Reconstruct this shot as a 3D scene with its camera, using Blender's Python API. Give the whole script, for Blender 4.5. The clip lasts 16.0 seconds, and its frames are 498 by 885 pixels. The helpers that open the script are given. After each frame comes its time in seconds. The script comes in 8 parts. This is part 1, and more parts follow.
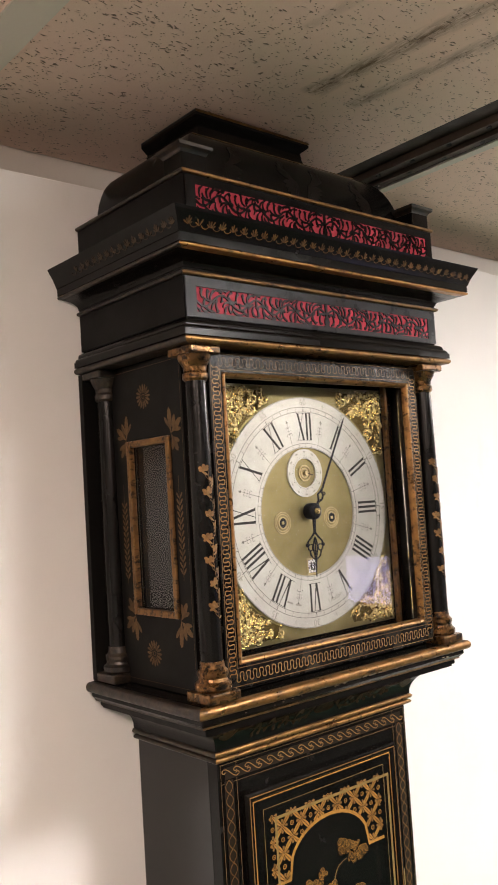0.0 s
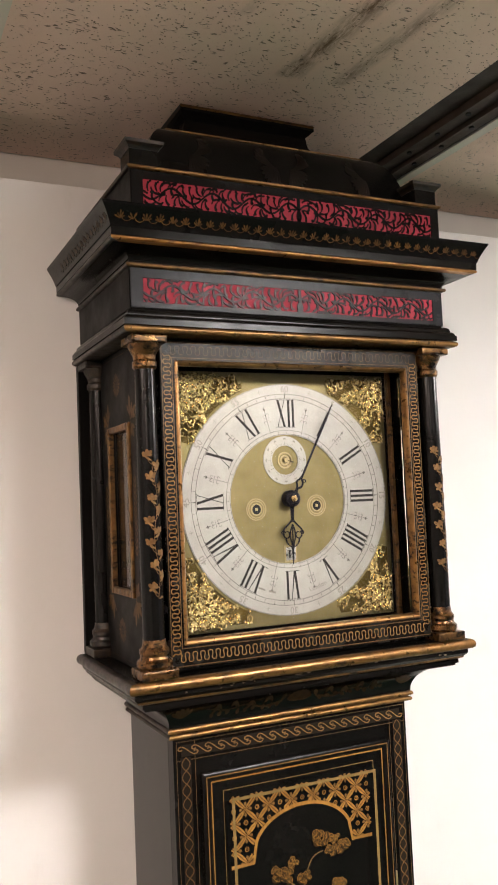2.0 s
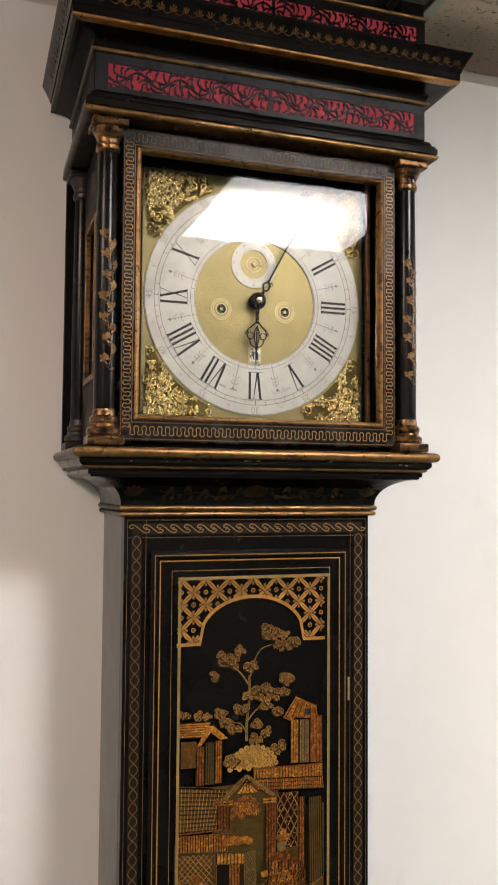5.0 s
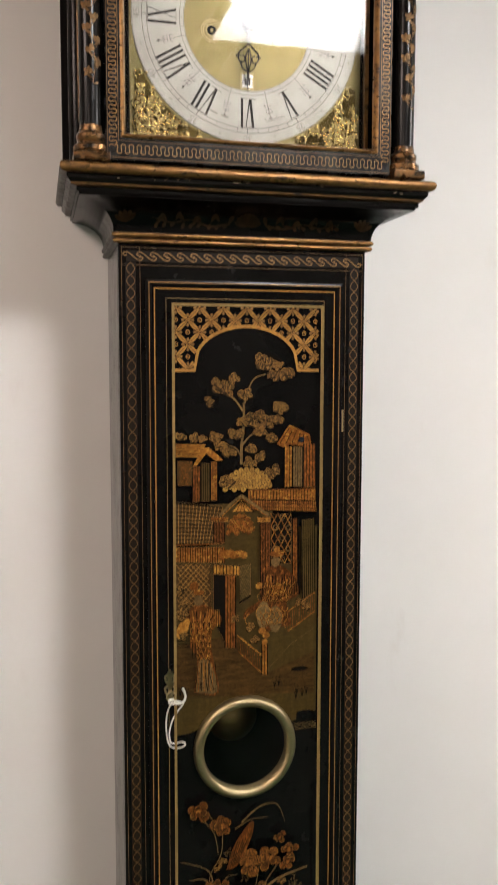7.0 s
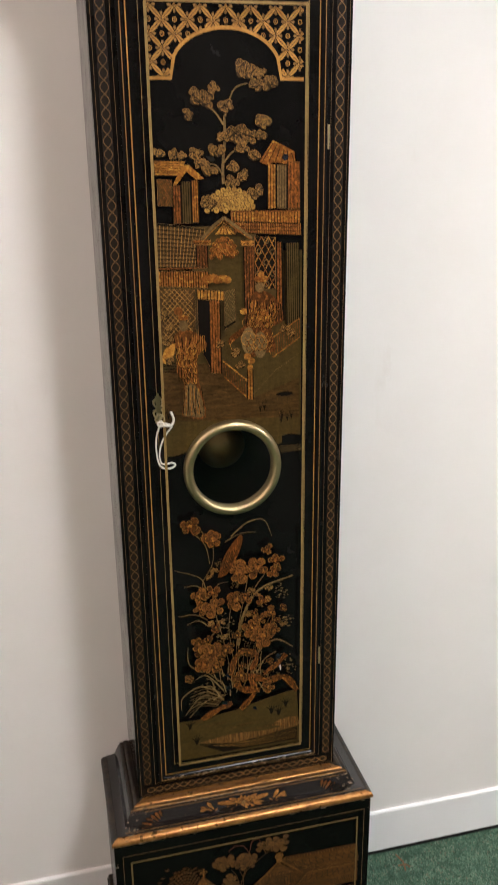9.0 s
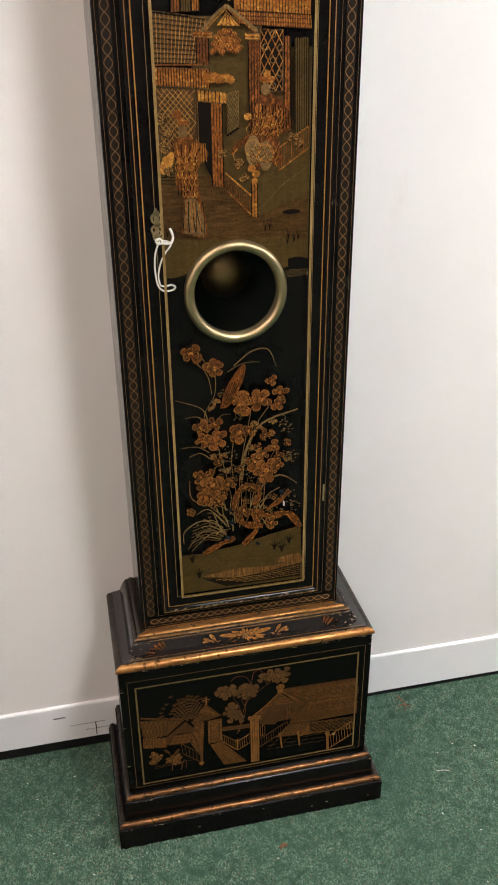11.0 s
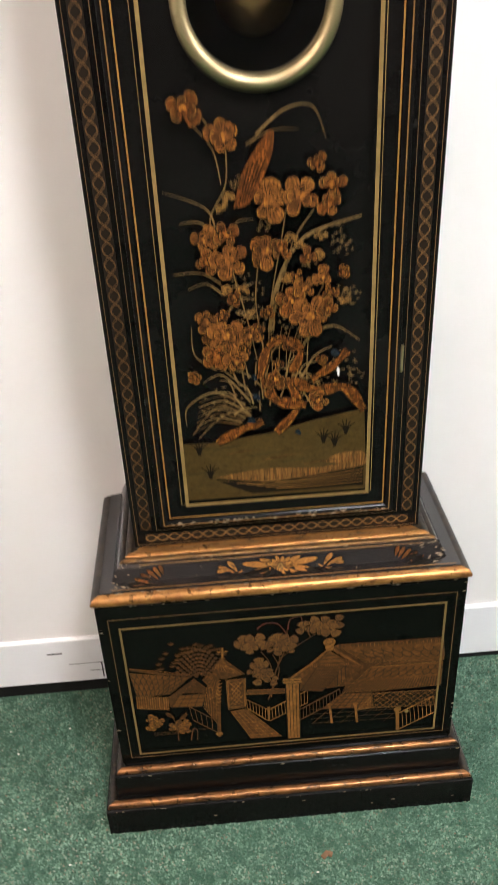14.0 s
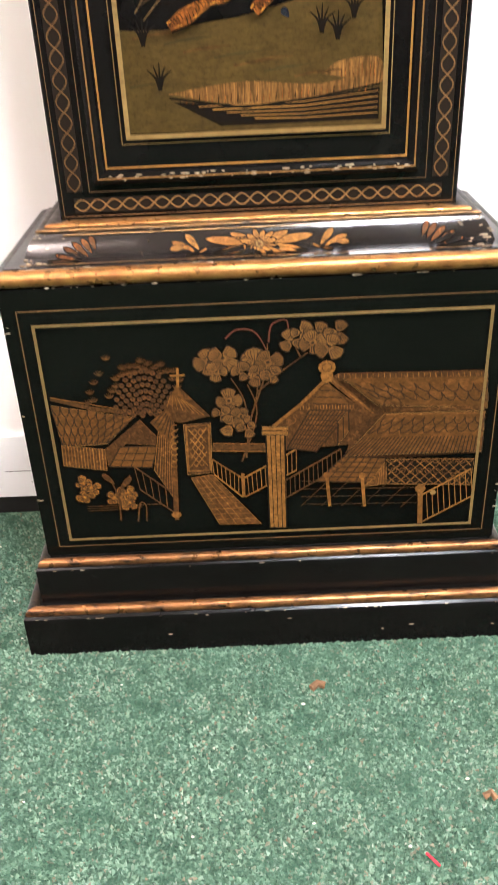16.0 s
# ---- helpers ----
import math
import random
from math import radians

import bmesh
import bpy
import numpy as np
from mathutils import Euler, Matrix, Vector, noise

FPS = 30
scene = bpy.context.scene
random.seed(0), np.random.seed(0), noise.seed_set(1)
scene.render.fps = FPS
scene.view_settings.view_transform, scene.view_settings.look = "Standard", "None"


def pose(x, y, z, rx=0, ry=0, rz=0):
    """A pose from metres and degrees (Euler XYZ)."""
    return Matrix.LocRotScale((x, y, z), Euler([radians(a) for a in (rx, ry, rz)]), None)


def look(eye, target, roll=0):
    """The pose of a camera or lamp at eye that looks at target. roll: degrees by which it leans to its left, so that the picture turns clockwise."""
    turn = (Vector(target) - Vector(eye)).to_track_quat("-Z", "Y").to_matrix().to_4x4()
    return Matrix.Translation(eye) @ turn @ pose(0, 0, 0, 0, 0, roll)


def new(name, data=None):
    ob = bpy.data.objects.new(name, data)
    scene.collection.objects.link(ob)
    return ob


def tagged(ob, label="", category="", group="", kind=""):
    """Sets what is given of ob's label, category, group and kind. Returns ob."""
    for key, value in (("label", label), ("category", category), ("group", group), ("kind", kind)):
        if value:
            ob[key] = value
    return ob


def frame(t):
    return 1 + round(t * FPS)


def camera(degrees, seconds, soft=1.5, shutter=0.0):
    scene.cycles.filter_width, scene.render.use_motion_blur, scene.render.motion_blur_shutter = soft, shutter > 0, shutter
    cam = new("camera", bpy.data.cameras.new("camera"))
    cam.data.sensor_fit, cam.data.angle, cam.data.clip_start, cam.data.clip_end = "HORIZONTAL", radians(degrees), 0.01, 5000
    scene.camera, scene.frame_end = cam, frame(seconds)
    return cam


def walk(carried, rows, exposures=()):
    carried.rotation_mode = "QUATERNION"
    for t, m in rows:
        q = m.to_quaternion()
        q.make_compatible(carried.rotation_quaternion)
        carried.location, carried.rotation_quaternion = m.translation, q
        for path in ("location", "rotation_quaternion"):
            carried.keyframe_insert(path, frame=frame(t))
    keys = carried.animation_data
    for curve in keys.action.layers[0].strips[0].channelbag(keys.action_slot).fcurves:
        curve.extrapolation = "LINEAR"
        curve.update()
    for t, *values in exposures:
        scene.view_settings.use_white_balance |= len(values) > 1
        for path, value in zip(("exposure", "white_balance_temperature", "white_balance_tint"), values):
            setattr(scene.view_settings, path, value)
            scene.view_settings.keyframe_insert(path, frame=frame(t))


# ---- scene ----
cam = camera(33.0, 16.0, 1.7, 0.5)
PATH = [
    (0, (-0.764, -0.791, 1.96), (0.528, 0.729, 2.089), -3.6),
    (0.5, (-0.705, -0.828, 1.963), (0.474, 0.782, 2.1), -3.6),
    (1, (-0.629, -0.874, 1.961), (0.444, 0.807, 2.107), -3.4),
    (1.5, (-0.566, -0.918, 1.953), (0.399, 0.828, 2.099), -3.0),
    (2, (-0.51, -0.966, 1.935), (0.347, 0.836, 2.075), -2.5),
    (2.5, (-0.472, -1.005, 1.912), (0.31, 0.831, 2.036), -2.2),
    (3, (-0.445, -1.031, 1.887), (0.277, 0.832, 1.981), -2.1),
    (3.2, (-0.434, -1.035, 1.878), (0.273, 0.834, 1.954), -1.5),
    (5.3, (-0.348, -1.042, 1.679), (0.275, 0.856, 1.782), 0.5),
    (5.5, (-0.348, -1.054, 1.672), (0.268, 0.848, 1.72), 0.7),
    (6, (-0.341, -1.056, 1.616), (0.243, 0.857, 1.563), 0.8),
    (6.5, (-0.29, -1.074, 1.55), (0.225, 0.855, 1.433), 0.5),
    (7, (-0.267, -1.092, 1.503), (0.215, 0.84, 1.316), 0.1),
    (7.5, (-0.27, -1.101, 1.475), (0.21, 0.818, 1.183), -0.3),
    (8, (-0.266, -1.11, 1.441), (0.208, 0.789, 1.027), -0.7),
    (8.5, (-0.256, -1.111, 1.426), (0.204, 0.753, 0.865), -0.8),
    (9, (-0.251, -1.116, 1.409), (0.203, 0.718, 0.752), -0.7),
    (9.5, (-0.244, -1.121, 1.387), (0.202, 0.683, 0.647), -0.7),
    (10, (-0.268, -1.108, 1.372), (0.205, 0.649, 0.542), -0.4),
    (10.2, (-0.26, -1.113, 1.363), (0.19, 0.639, 0.509), -0.4),
    (12.3, (-0.1449, -1.0753, 1.2321), (0.085, 0.454, 0.413), -1.51),
    (12.5, (-0.1235, -1.0533, 1.2208), (0.067, 0.479, 0.398), -1.79),
    (13, (-0.1064, -1.0039, 1.1756), (0.012, 0.537, 0.354), -2.3),
    (13.5, (-0.0669, -0.885, 1.1158), (0.001, 0.63, 0.243), -3.43),
    (14, (-0.0594, -0.7798, 1.0232), (0.005, 0.711, 0.108), -3.05),
    (14.5, (-0.0273, -0.7427, 0.886), (-0.017, 0.734, -0.054), -2.63),
    (15, (-0.0102, -0.7307, 0.7647), (-0.03, 0.762, -0.149), -2.37),
    (15.5, (-0.0069, -0.7171, 0.6664), (-0.036, 0.79, -0.222), -2.53),
    (16, (-0.0111, -0.71, 0.595), (-0.018, 0.807, -0.277), -2.61),
]
EXPOSURES = [(0.0, 0.36, 6550, 13), (3.0, 0.36, 6450, 12), (5.5, -0.12, 6400, 11), (7.2, -0.14, 6330, 11), (10.0, 0.18, 6180, 11), (12.5, 0.26, 6130, 12), (14.0, 0.8, 6100, 11), (16.0, 1.6, 6050, 14)]
walk(cam, [(t, look(eye, target, roll)) for t, eye, target, roll in PATH], EXPOSURES)
LIGHT_COLOR, LIGHT_STRENGTH = (1.0, 0.965, 0.92), 44.0
WARM_COLOR, WARM_STRENGTH = (1.0, 0.81, 0.70), 21.0

# ---------------------------------------------------------------- world
world = bpy.data.worlds.new("room_world")
scene.world = world
world.use_nodes = True
world.node_tree.nodes["Background"].inputs[0].default_value = (0.9, 0.93, 1.0, 1)
world.node_tree.nodes["Background"].inputs[1].default_value = 0.03


# ---------------------------------------------------------------- materials
class Nodes:
    """Short hand for a node tree."""

    def __init__(self, name):
        self.m = bpy.data.materials.new(name)
        self.m.use_nodes = True
        self.t = self.m.node_tree
        self.b = self.t.nodes["Principled BSDF"]
        self.co = self.t.nodes.new("ShaderNodeTexCoord").outputs["Object"]


    def link(self, a, b):
        self.t.links.new(a, b)

    def mapped(self, scale=(1, 1, 1), rot=(0, 0, 0)):
        n = self.t.nodes.new("ShaderNodeMapping")
        n.inputs["Scale"].default_value = scale
        n.inputs["Rotation"].default_value = rot
        self.link(self.co, n.inputs["Vector"])
        return n.outputs["Vector"]

    def noise(self, scale, detail=4, rough=0.55, vec=None, distortion=0.0):
        n = self.t.nodes.new("ShaderNodeTexNoise")
        n.inputs["Scale"].default_value = scale
        n.inputs["Detail"].default_value = detail
        n.inputs["Roughness"].default_value = rough
        n.inputs["Distortion"].default_value = distortion
        self.link(vec or self.co, n.inputs["Vector"])
        return n.outputs["Fac"]

    def ramp(self, fac, stops):
        n = self.t.nodes.new("ShaderNodeValToRGB")
        e = n.color_ramp.elements
        while len(e) < len(stops):
            e.new(0.5)
        for s, (p, c) in zip(e, stops):
            s.position = p
            s.color = (*c, 1) if len(c) == 3 else c
        self.link(fac, n.inputs["Fac"])
        return n.outputs["Color"]

    def grey(self, fac, lo, hi, p0=0.3, p1=0.7):
        return self.ramp(fac, [(p0, (lo,) * 3), (p1, (hi,) * 3)])

    def mix(self, fac, a, b, kind="MIX"):
        n = self.t.nodes.new("ShaderNodeMix")
        n.data_type, n.blend_type = "RGBA", kind
        for i, v in ((0, fac), (6, a), (7, b)):
            s = n.inputs[i]
            if isinstance(v, (int, float)):
                s.default_value = (v, v, v, 1) if i else v
            elif isinstance(v, tuple):
                s.default_value = (*v, 1)
            else:
                self.link(v, s)
        return n.outputs[2]

    def bump(self, height, strength, distance=0.001, after=None):
        n = self.t.nodes.new("ShaderNodeBump")
        n.inputs["Strength"].default_value = strength
        n.inputs["Distance"].default_value = distance
        self.link(height, n.inputs["Height"])
        if after:
            self.link(after, n.inputs["Normal"])
        return n.outputs["Normal"]

    def done(self, color=None, rough=None, normal=None, metal=None, **flat):
        for v, key in ((color, "Base Color"), (rough, "Roughness"), (metal, "Metallic")):
            s = self.b.inputs[key]
            if v is None:
                continue
            if isinstance(v, (int, float)):
                s.default_value = v
            elif isinstance(v, tuple):
                s.default_value = (*v, 1)
            else:
                self.link(v, s)
        if normal:
            self.link(normal, self.b.inputs["Normal"])
        for k, v in flat.items():
            self.b.inputs[k.replace("_", " ")].default_value = v
        return self.m


def lacquer(name, base, tint, low, high, relief, grain=420.0, specks=0.0, gloss=0.25):
    """Old japanned lacquer: near black, glossy, with handling marks and fine waviness."""
    n = Nodes(name)
    big, fine = n.noise(9, 5), n.noise(grain, 4, 0.65)
    col = n.mix(n.grey(big, 0, 1, 0.35, 0.75), base, tint)
    if specks:
        col = n.mix(n.grey(n.noise(160, 3, 0.7), 0, specks, 0.69, 0.76), col, (0.16, 0.11, 0.06))
    rough = n.mix(n.grey(n.noise(26, 5, 0.6), 0, 1, 0.35, 0.7), low, high)
    nor = n.bump(n.noise(34, 3), relief * 0.5, 0.002)
    nor = n.bump(fine, relief, 0.0004, nor)
    return n.done(col, rough, nor, 0.0, Specular_IOR_Level=gloss)


def gilded(name, bright, worn, bare, wear=0.5, rough=(0.3, 0.55), metal=0.55):
    """Gold paint or leaf, rubbed through to brown and black in places."""
    n = Nodes(name)
    col = n.mix(n.grey(n.noise(60, 5, 0.6), 0, 1, 0.3, 0.7), bright, worn)
    streak = n.noise(130, 5, 0.7, n.mapped((0.35, 1, 1)))
    col = n.mix(n.grey(streak, 0, 1, wear, wear + 0.14), col, bare)
    r = n.mix(n.grey(n.noise(90, 3), 0, 1), rough[0], rough[1])
    return n.done(col, r, n.bump(n.noise(300, 4), 0.35, 0.0006), metal)


def painted(name, a, b, metal=0.25, rough=0.42, island=0.5, age=0.0, lines=0.0, stretch=(1, 1, 1), gloss=0.16):
    """Raised paint of the decoration; each stroke has its own tone, with brush lines and rubbed places."""
    n = Nodes(name)
    geo = n.t.nodes.new("ShaderNodeNewGeometry")
    own = n.mix(n.grey(geo.outputs["Random Per Island"], 0, island, 0, 1), a, b)
    col = n.mix(n.grey(n.noise(170, 5, 0.7), 0, 0.85, 0.38, 0.72), own, b)
    dim = tuple(0.22 * x for x in b)
    col = n.mix(n.grey(n.noise(320, 6, 0.75), 0, age, 0.50, 0.70), col, dim)
    col = n.mix(n.grey(n.noise(38, 4, 0.6), 0, age * 0.8, 0.50, 0.72), col, dim)
    if lines:
        brush = n.noise(210, 4, 0.6, n.mapped(stretch), 1.2)
        col = n.mix(n.grey(brush, 0, lines, 0.50, 0.58), col, dim)
        col = n.mix(n.grey(brush, lines * 0.8, 0, 0.36, 0.44), col, tuple(min(0.8, 1.9 * x) for x in a))
    return n.done(col, rough, n.bump(n.noise(500, 3), 0.3, 0.0004), metal, Specular_IOR_Level=gloss)


BLACK = lacquer("black_lacquer", (0.0036, 0.0033, 0.003), (0.0065, 0.0056, 0.005), 0.14, 0.28, 0.10, 420.0, 0.0, 0.15)
BLACK_WORN = lacquer("worn_black_lacquer", (0.0042, 0.0037, 0.0033), (0.008, 0.0065, 0.0055), 0.12, 0.28, 0.25, 260, 0.4, 0.11)
TRUNK_SIDE = lacquer("polished_side_lacquer", (0.004, 0.0038, 0.0034), (0.007, 0.0065, 0.006), 0.10, 0.2, 0.06, 420.0, 0.0, 0.5)
BLACK_SIDE = lacquer("side_lacquer", (0.0045, 0.0042, 0.0038), (0.0075, 0.007, 0.0064), 0.32, 0.5, 0.12, 420.0, 0.0, 0.07)
CRACKED = lacquer("crackled_lacquer", (0.0045, 0.004, 0.0036), (0.009, 0.0078, 0.0065), 0.16, 0.38, 1.6, 230, 0.15, 0.16)
GREENBLACK = lacquer("green_black_lacquer", (0.0030, 0.0034, 0.0026), (0.0042, 0.0047, 0.0036), 0.14, 0.26, 0.08, 420.0, 0.0, 0.07)
GOLD = gilded("gold_moulding", (0.46, 0.225, 0.066), (0.24, 0.10, 0.029), (0.025, 0.014, 0.008), 0.55, (0.24, 0.46), 0.7)
GOLD_DARK = gilded("rubbed_gold", (0.22, 0.115, 0.036), (0.095, 0.046, 0.016), (0.012, 0.009, 0.007), 0.50, (0.3, 0.55), 0.6)
# much darker gilt for side runs, rear columns and block caps
GILT_SIDE = gilded("dark_gilt", (0.04, 0.026, 0.014), (0.018, 0.012, 0.008), (0.006, 0.005, 0.0045), 0.44, (0.32, 0.5), 0.25)
COPPER = gilded("copper_gold_moulding", (0.29, 0.13, 0.043), (0.13, 0.054, 0.019), (0.018, 0.011, 0.007), 0.51, (0.24, 0.46), 0.7)
GOLD_MID = gilded("dull_gold_moulding", (0.28, 0.145, 0.045), (0.125, 0.06, 0.019), (0.018, 0.011, 0.007), 0.53, (0.24, 0.46), 0.7)
GOLD_LINE = painted("gold_line_paint", (0.48, 0.25, 0.06), (0.28, 0.125, 0.03), 0.35, 0.4, 0.5, 0.35)
PALE_LINE = painted("pale_gold_paint", (0.28, 0.185, 0.068), (0.18, 0.115, 0.04), 0.2, 0.42, 0.5, 0.3)
DULL_LINE = painted("dull_gold_paint", (0.17, 0.10, 0.042), (0.085, 0.05, 0.022), 0.2, 0.45, 0.5, 0.45)
RUST_PAINT = painted("russet_gold_paint", (0.25, 0.082, 0.013), (0.085, 0.026, 0.006), 0.15, 0.42, 1.0, 0.6, 0.55, (1.2, 1, 0.7))
AMBER_PAINT = painted("amber_gold_paint", (0.56, 0.26, 0.04), (0.20, 0.062, 0.010), 0.25, 0.4, 1.0, 0.6, 0.45, (0.8, 1, 1.2))
LEAF_PAINT = painted("brown_leaf_paint", (0.23, 0.145, 0.05), (0.12, 0.072, 0.026), 0.15, 0.42, 1.0, 0.5, 0.3)
OLIVE_GROUND = painted("olive_ground_paint", (0.075, 0.047, 0.012), (0.044, 0.027, 0.008), 0.1, 0.35, 0.5, 0.5, 0.14, (0.3, 1, 1))
BROWN_GROUND = painted("brown_ground_paint", (0.085, 0.042, 0.011), (0.042, 0.021, 0.007), 0.12, 0.35, 0.5, 0.6, 0.4, (0.2, 1, 1))
INK = painted("dark_line_paint", (0.004, 0.003, 0.002), (0.007, 0.0045, 0.003), 0.0, 0.45, 0.5, 0.0, 0.0, (1, 1, 1), 0.08)
BLUE_CHIP = painted("chipped_blue_grey", (0.014, 0.017, 0.025), (0.006, 0.007, 0.010), 0.0, 0.25, 0.5, 0.0, 0.0, (1, 1, 1), 0.5)


def metal_plate(name, a, b, rough, relief, stretch, spots=None):
    n = Nodes(name)
    brushed = n.noise(240, 5, 0.7, n.mapped(stretch))
    col = n.mix(n.grey(n.noise(28, 5, 0.65), 0, 1, 0.32, 0.7), a, b)
    if spots:
        col = n.mix(n.grey(n.noise(95, 5, 0.75), 0, 0.75, 0.62, 0.78), col, spots)
    r = n.mix(n.grey(brushed, 0, 1), rough[0], rough[1])
    return n.done(col, r, n.bump(brushed, relief, 0.0003), 1.0)


BRASS = metal_plate("brushed_brass", (0.25, 0.208, 0.098), (0.195, 0.158, 0.07), (0.34, 0.46), 0.25, (1, 1, 0.12), (0.36, 0.27, 0.12))
BRASS_CAST = metal_plate("cast_brass", (0.80, 0.64, 0.30), (0.55, 0.41, 0.16), (0.18, 0.34), 0.4, (1, 1, 1), (0.24, 0.15, 0.05))
# brass darkened to colour in the shade behind the corner ornaments
GAP_BRASS = metal_plate("gap_shade_brass", (0.12, 0.085, 0.026), (0.06, 0.042, 0.014), (0.5, 0.65), 0.8, (1, 1, 1))
BRASS_DULL = metal_plate("dull_brass", (0.42, 0.34, 0.18), (0.33, 0.26, 0.14), (0.36, 0.5), 0.2, (1, 1, 1))
SILVER = metal_plate("silvered_brass", (0.44, 0.425, 0.385), (0.36, 0.345, 0.305), (0.42, 0.56), 0.12, (1, 1, 1), (0.33, 0.31, 0.26))
STEEL = metal_plate("blued_steel", (0.022, 0.021, 0.026), (0.012, 0.012, 0.015), (0.42, 0.6), 0.2, (1, 1, 1))
BRIGHT_STEEL = metal_plate("bright_steel", (0.75, 0.74, 0.70), (0.6, 0.58, 0.55), (0.2, 0.35), 0.2, (1, 1, 1))
WAX = painted("black_wax", (0.012, 0.011, 0.010), (0.02, 0.018, 0.016), 0.0, 0.4)
ENGRAVED = painted("engraved_line", (0.10, 0.09, 0.075), (0.06, 0.055, 0.045), 0.0, 0.5)
FAINT_LINE = painted("shallow_engraving", (0.25, 0.235, 0.20), (0.18, 0.17, 0.14), 0.2, 0.5)


def red_cloth():
    n = Nodes("red_silk")
    col = n.mix(n.grey(n.noise(40, 3), 0, 1), (0.42, 0.020, 0.045), (0.27, 0.013, 0.030))
    weave = n.noise(1500, 2, 0.5)
    return n.done(col, 0.75, n.bump(weave, 0.4, 0.0004), 0.0)


def glass(name, tint=(1, 1, 1), bend=1.4):
    n = Nodes(name)
    return n.done(tint, 0.015, None, 0.0, Transmission_Weight=1.0, IOR=bend)


def wall_paint(name, a, b, scuff):
    n = Nodes(name)
    col = n.mix(n.grey(n.noise(1.7, 5, 0.6), 0, 1, 0.35, 0.68), a, b)
    dirt = n.noise(7, 7, 0.72, n.mapped((1, 1, 0.35)))
    col = n.mix(n.grey(dirt, 0, 0.5, 0.60, 0.80), col, scuff)
    nor = n.bump(n.noise(240, 4, 0.6), 0.12, 0.0006)
    nor = n.bump(n.noise(3, 3), 0.15, 0.01, nor)
    return n.done(col, 0.55, nor, 0.0)


def ceiling_tile():
    """Fissured mineral fibre: long worm holes, pin holes, some brown stains."""
    n = Nodes("fissured_tile")
    warp = n.t.nodes.new("ShaderNodeVectorMath")
    warp.operation = "ADD"
    w = n.t.nodes.new("ShaderNodeTexNoise")
    w.inputs["Scale"].default_value = 55
    n.link(n.co, w.inputs["Vector"])
    s = n.t.nodes.new("ShaderNodeVectorMath")
    s.operation = "SCALE"
    s.inputs["Scale"].default_value = 0.016
    n.link(w.outputs["Color"], s.inputs[0])
    n.link(n.co, warp.inputs[0])
    n.link(s.outputs[0], warp.inputs[1])
    flat = n.t.nodes.new("ShaderNodeMapping")
    flat.inputs["Scale"].default_value = (56, 215, 0)
    flat.inputs["Rotation"].default_value = (0, 0, 0.25)
    n.link(warp.outputs[0], flat.inputs["Vector"])
    v = n.t.nodes.new("ShaderNodeTexVoronoi")
    v.inputs["Scale"].default_value = 1.0
    v.inputs["Randomness"].default_value = 1.0
    n.link(flat.outputs[0], v.inputs["Vector"])
    worm = n.ramp(v.outputs["Distance"], [(0.15, (1, 1, 1)), (0.25, (0, 0, 0))])
    keep = n.ramp(n.noise(30, 2), [(0.47, (0, 0, 0)), (0.53, (1, 1, 1))])
    worm = n.mix(1.0, worm, keep, "MULTIPLY")
    pin = n.t.nodes.new("ShaderNodeTexVoronoi")
    pin.inputs["Scale"].default_value = 210
    n.link(n.mapped((1, 1, 0)), pin.inputs["Vector"])
    pins = n.ramp(pin.outputs["Distance"], [(0.17, (1, 1, 1)), (0.26, (0, 0, 0))])
    pins = n.mix(1.0, pins, n.ramp(n.noise(90, 2), [(0.48, (0, 0, 0)), (0.55, (1, 1, 1))]), "MULTIPLY")
    holes = n.mix(1.0, worm, pins, "LIGHTEN")
    col = n.mix(n.grey(n.noise(3, 5), 0, 1), (0.84, 0.64, 0.53), (0.74, 0.55, 0.455))
    axes = n.t.nodes.new("ShaderNodeSeparateXYZ")
    n.link(n.co, axes.inputs[0])
    for line, y0, y1, w, strength in ((-0.009, -0.30, -0.055, 0.022, 1.0), (0.062, -0.36, -0.06, 0.017, 0.7), (-0.13, -0.31, -0.16, 0.012, 0.3)):
        slant = n.t.nodes.new("ShaderNodeMath")
        slant.operation = "MULTIPLY_ADD"
        slant.inputs[1].default_value, slant.inputs[2].default_value = 0.10, -line
        n.link(axes.outputs["Y"], slant.inputs[0])
        off = n.t.nodes.new("ShaderNodeMath")
        n.link(axes.outputs["X"], off.inputs[0])
        n.link(slant.outputs[0], off.inputs[1])
        dist = n.t.nodes.new("ShaderNodeMath")
        dist.operation = "ABSOLUTE"
        n.link(off.outputs[0], dist.inputs[0])
        far = n.t.nodes.new("ShaderNodeMapRange")
        far.inputs["From Min"].default_value, far.inputs["From Max"].default_value = 0.0, w
        far.inputs["To Min"].default_value, far.inputs["To Max"].default_value = strength, 0.0
        n.link(dist.outputs[0], far.inputs["Value"])
        inside = n.t.nodes.new("ShaderNodeMapRange")
        inside.inputs["From Min"].default_value, inside.inputs["From Max"].default_value = y1, y1 - 0.01
        n.link(axes.outputs["Y"], inside.inputs["Value"])
        past = n.t.nodes.new("ShaderNodeMapRange")
        past.inputs["From Min"].default_value, past.inputs["From Max"].default_value = y0 - 0.06, y0 + 0.03
        n.link(axes.outputs["Y"], past.inputs["Value"])
        m = n.mix(1.0, far.outputs[0], inside.outputs[0], "MULTIPLY")
        m = n.mix(1.0, m, past.outputs[0], "MULTIPLY")
        m = n.mix(1.0, m, n.grey(n.noise(70, 6, 0.75, n.mapped((1.6, 0.35, 1))), 0.1, 1.0, 0.36, 0.58), "MULTIPLY")
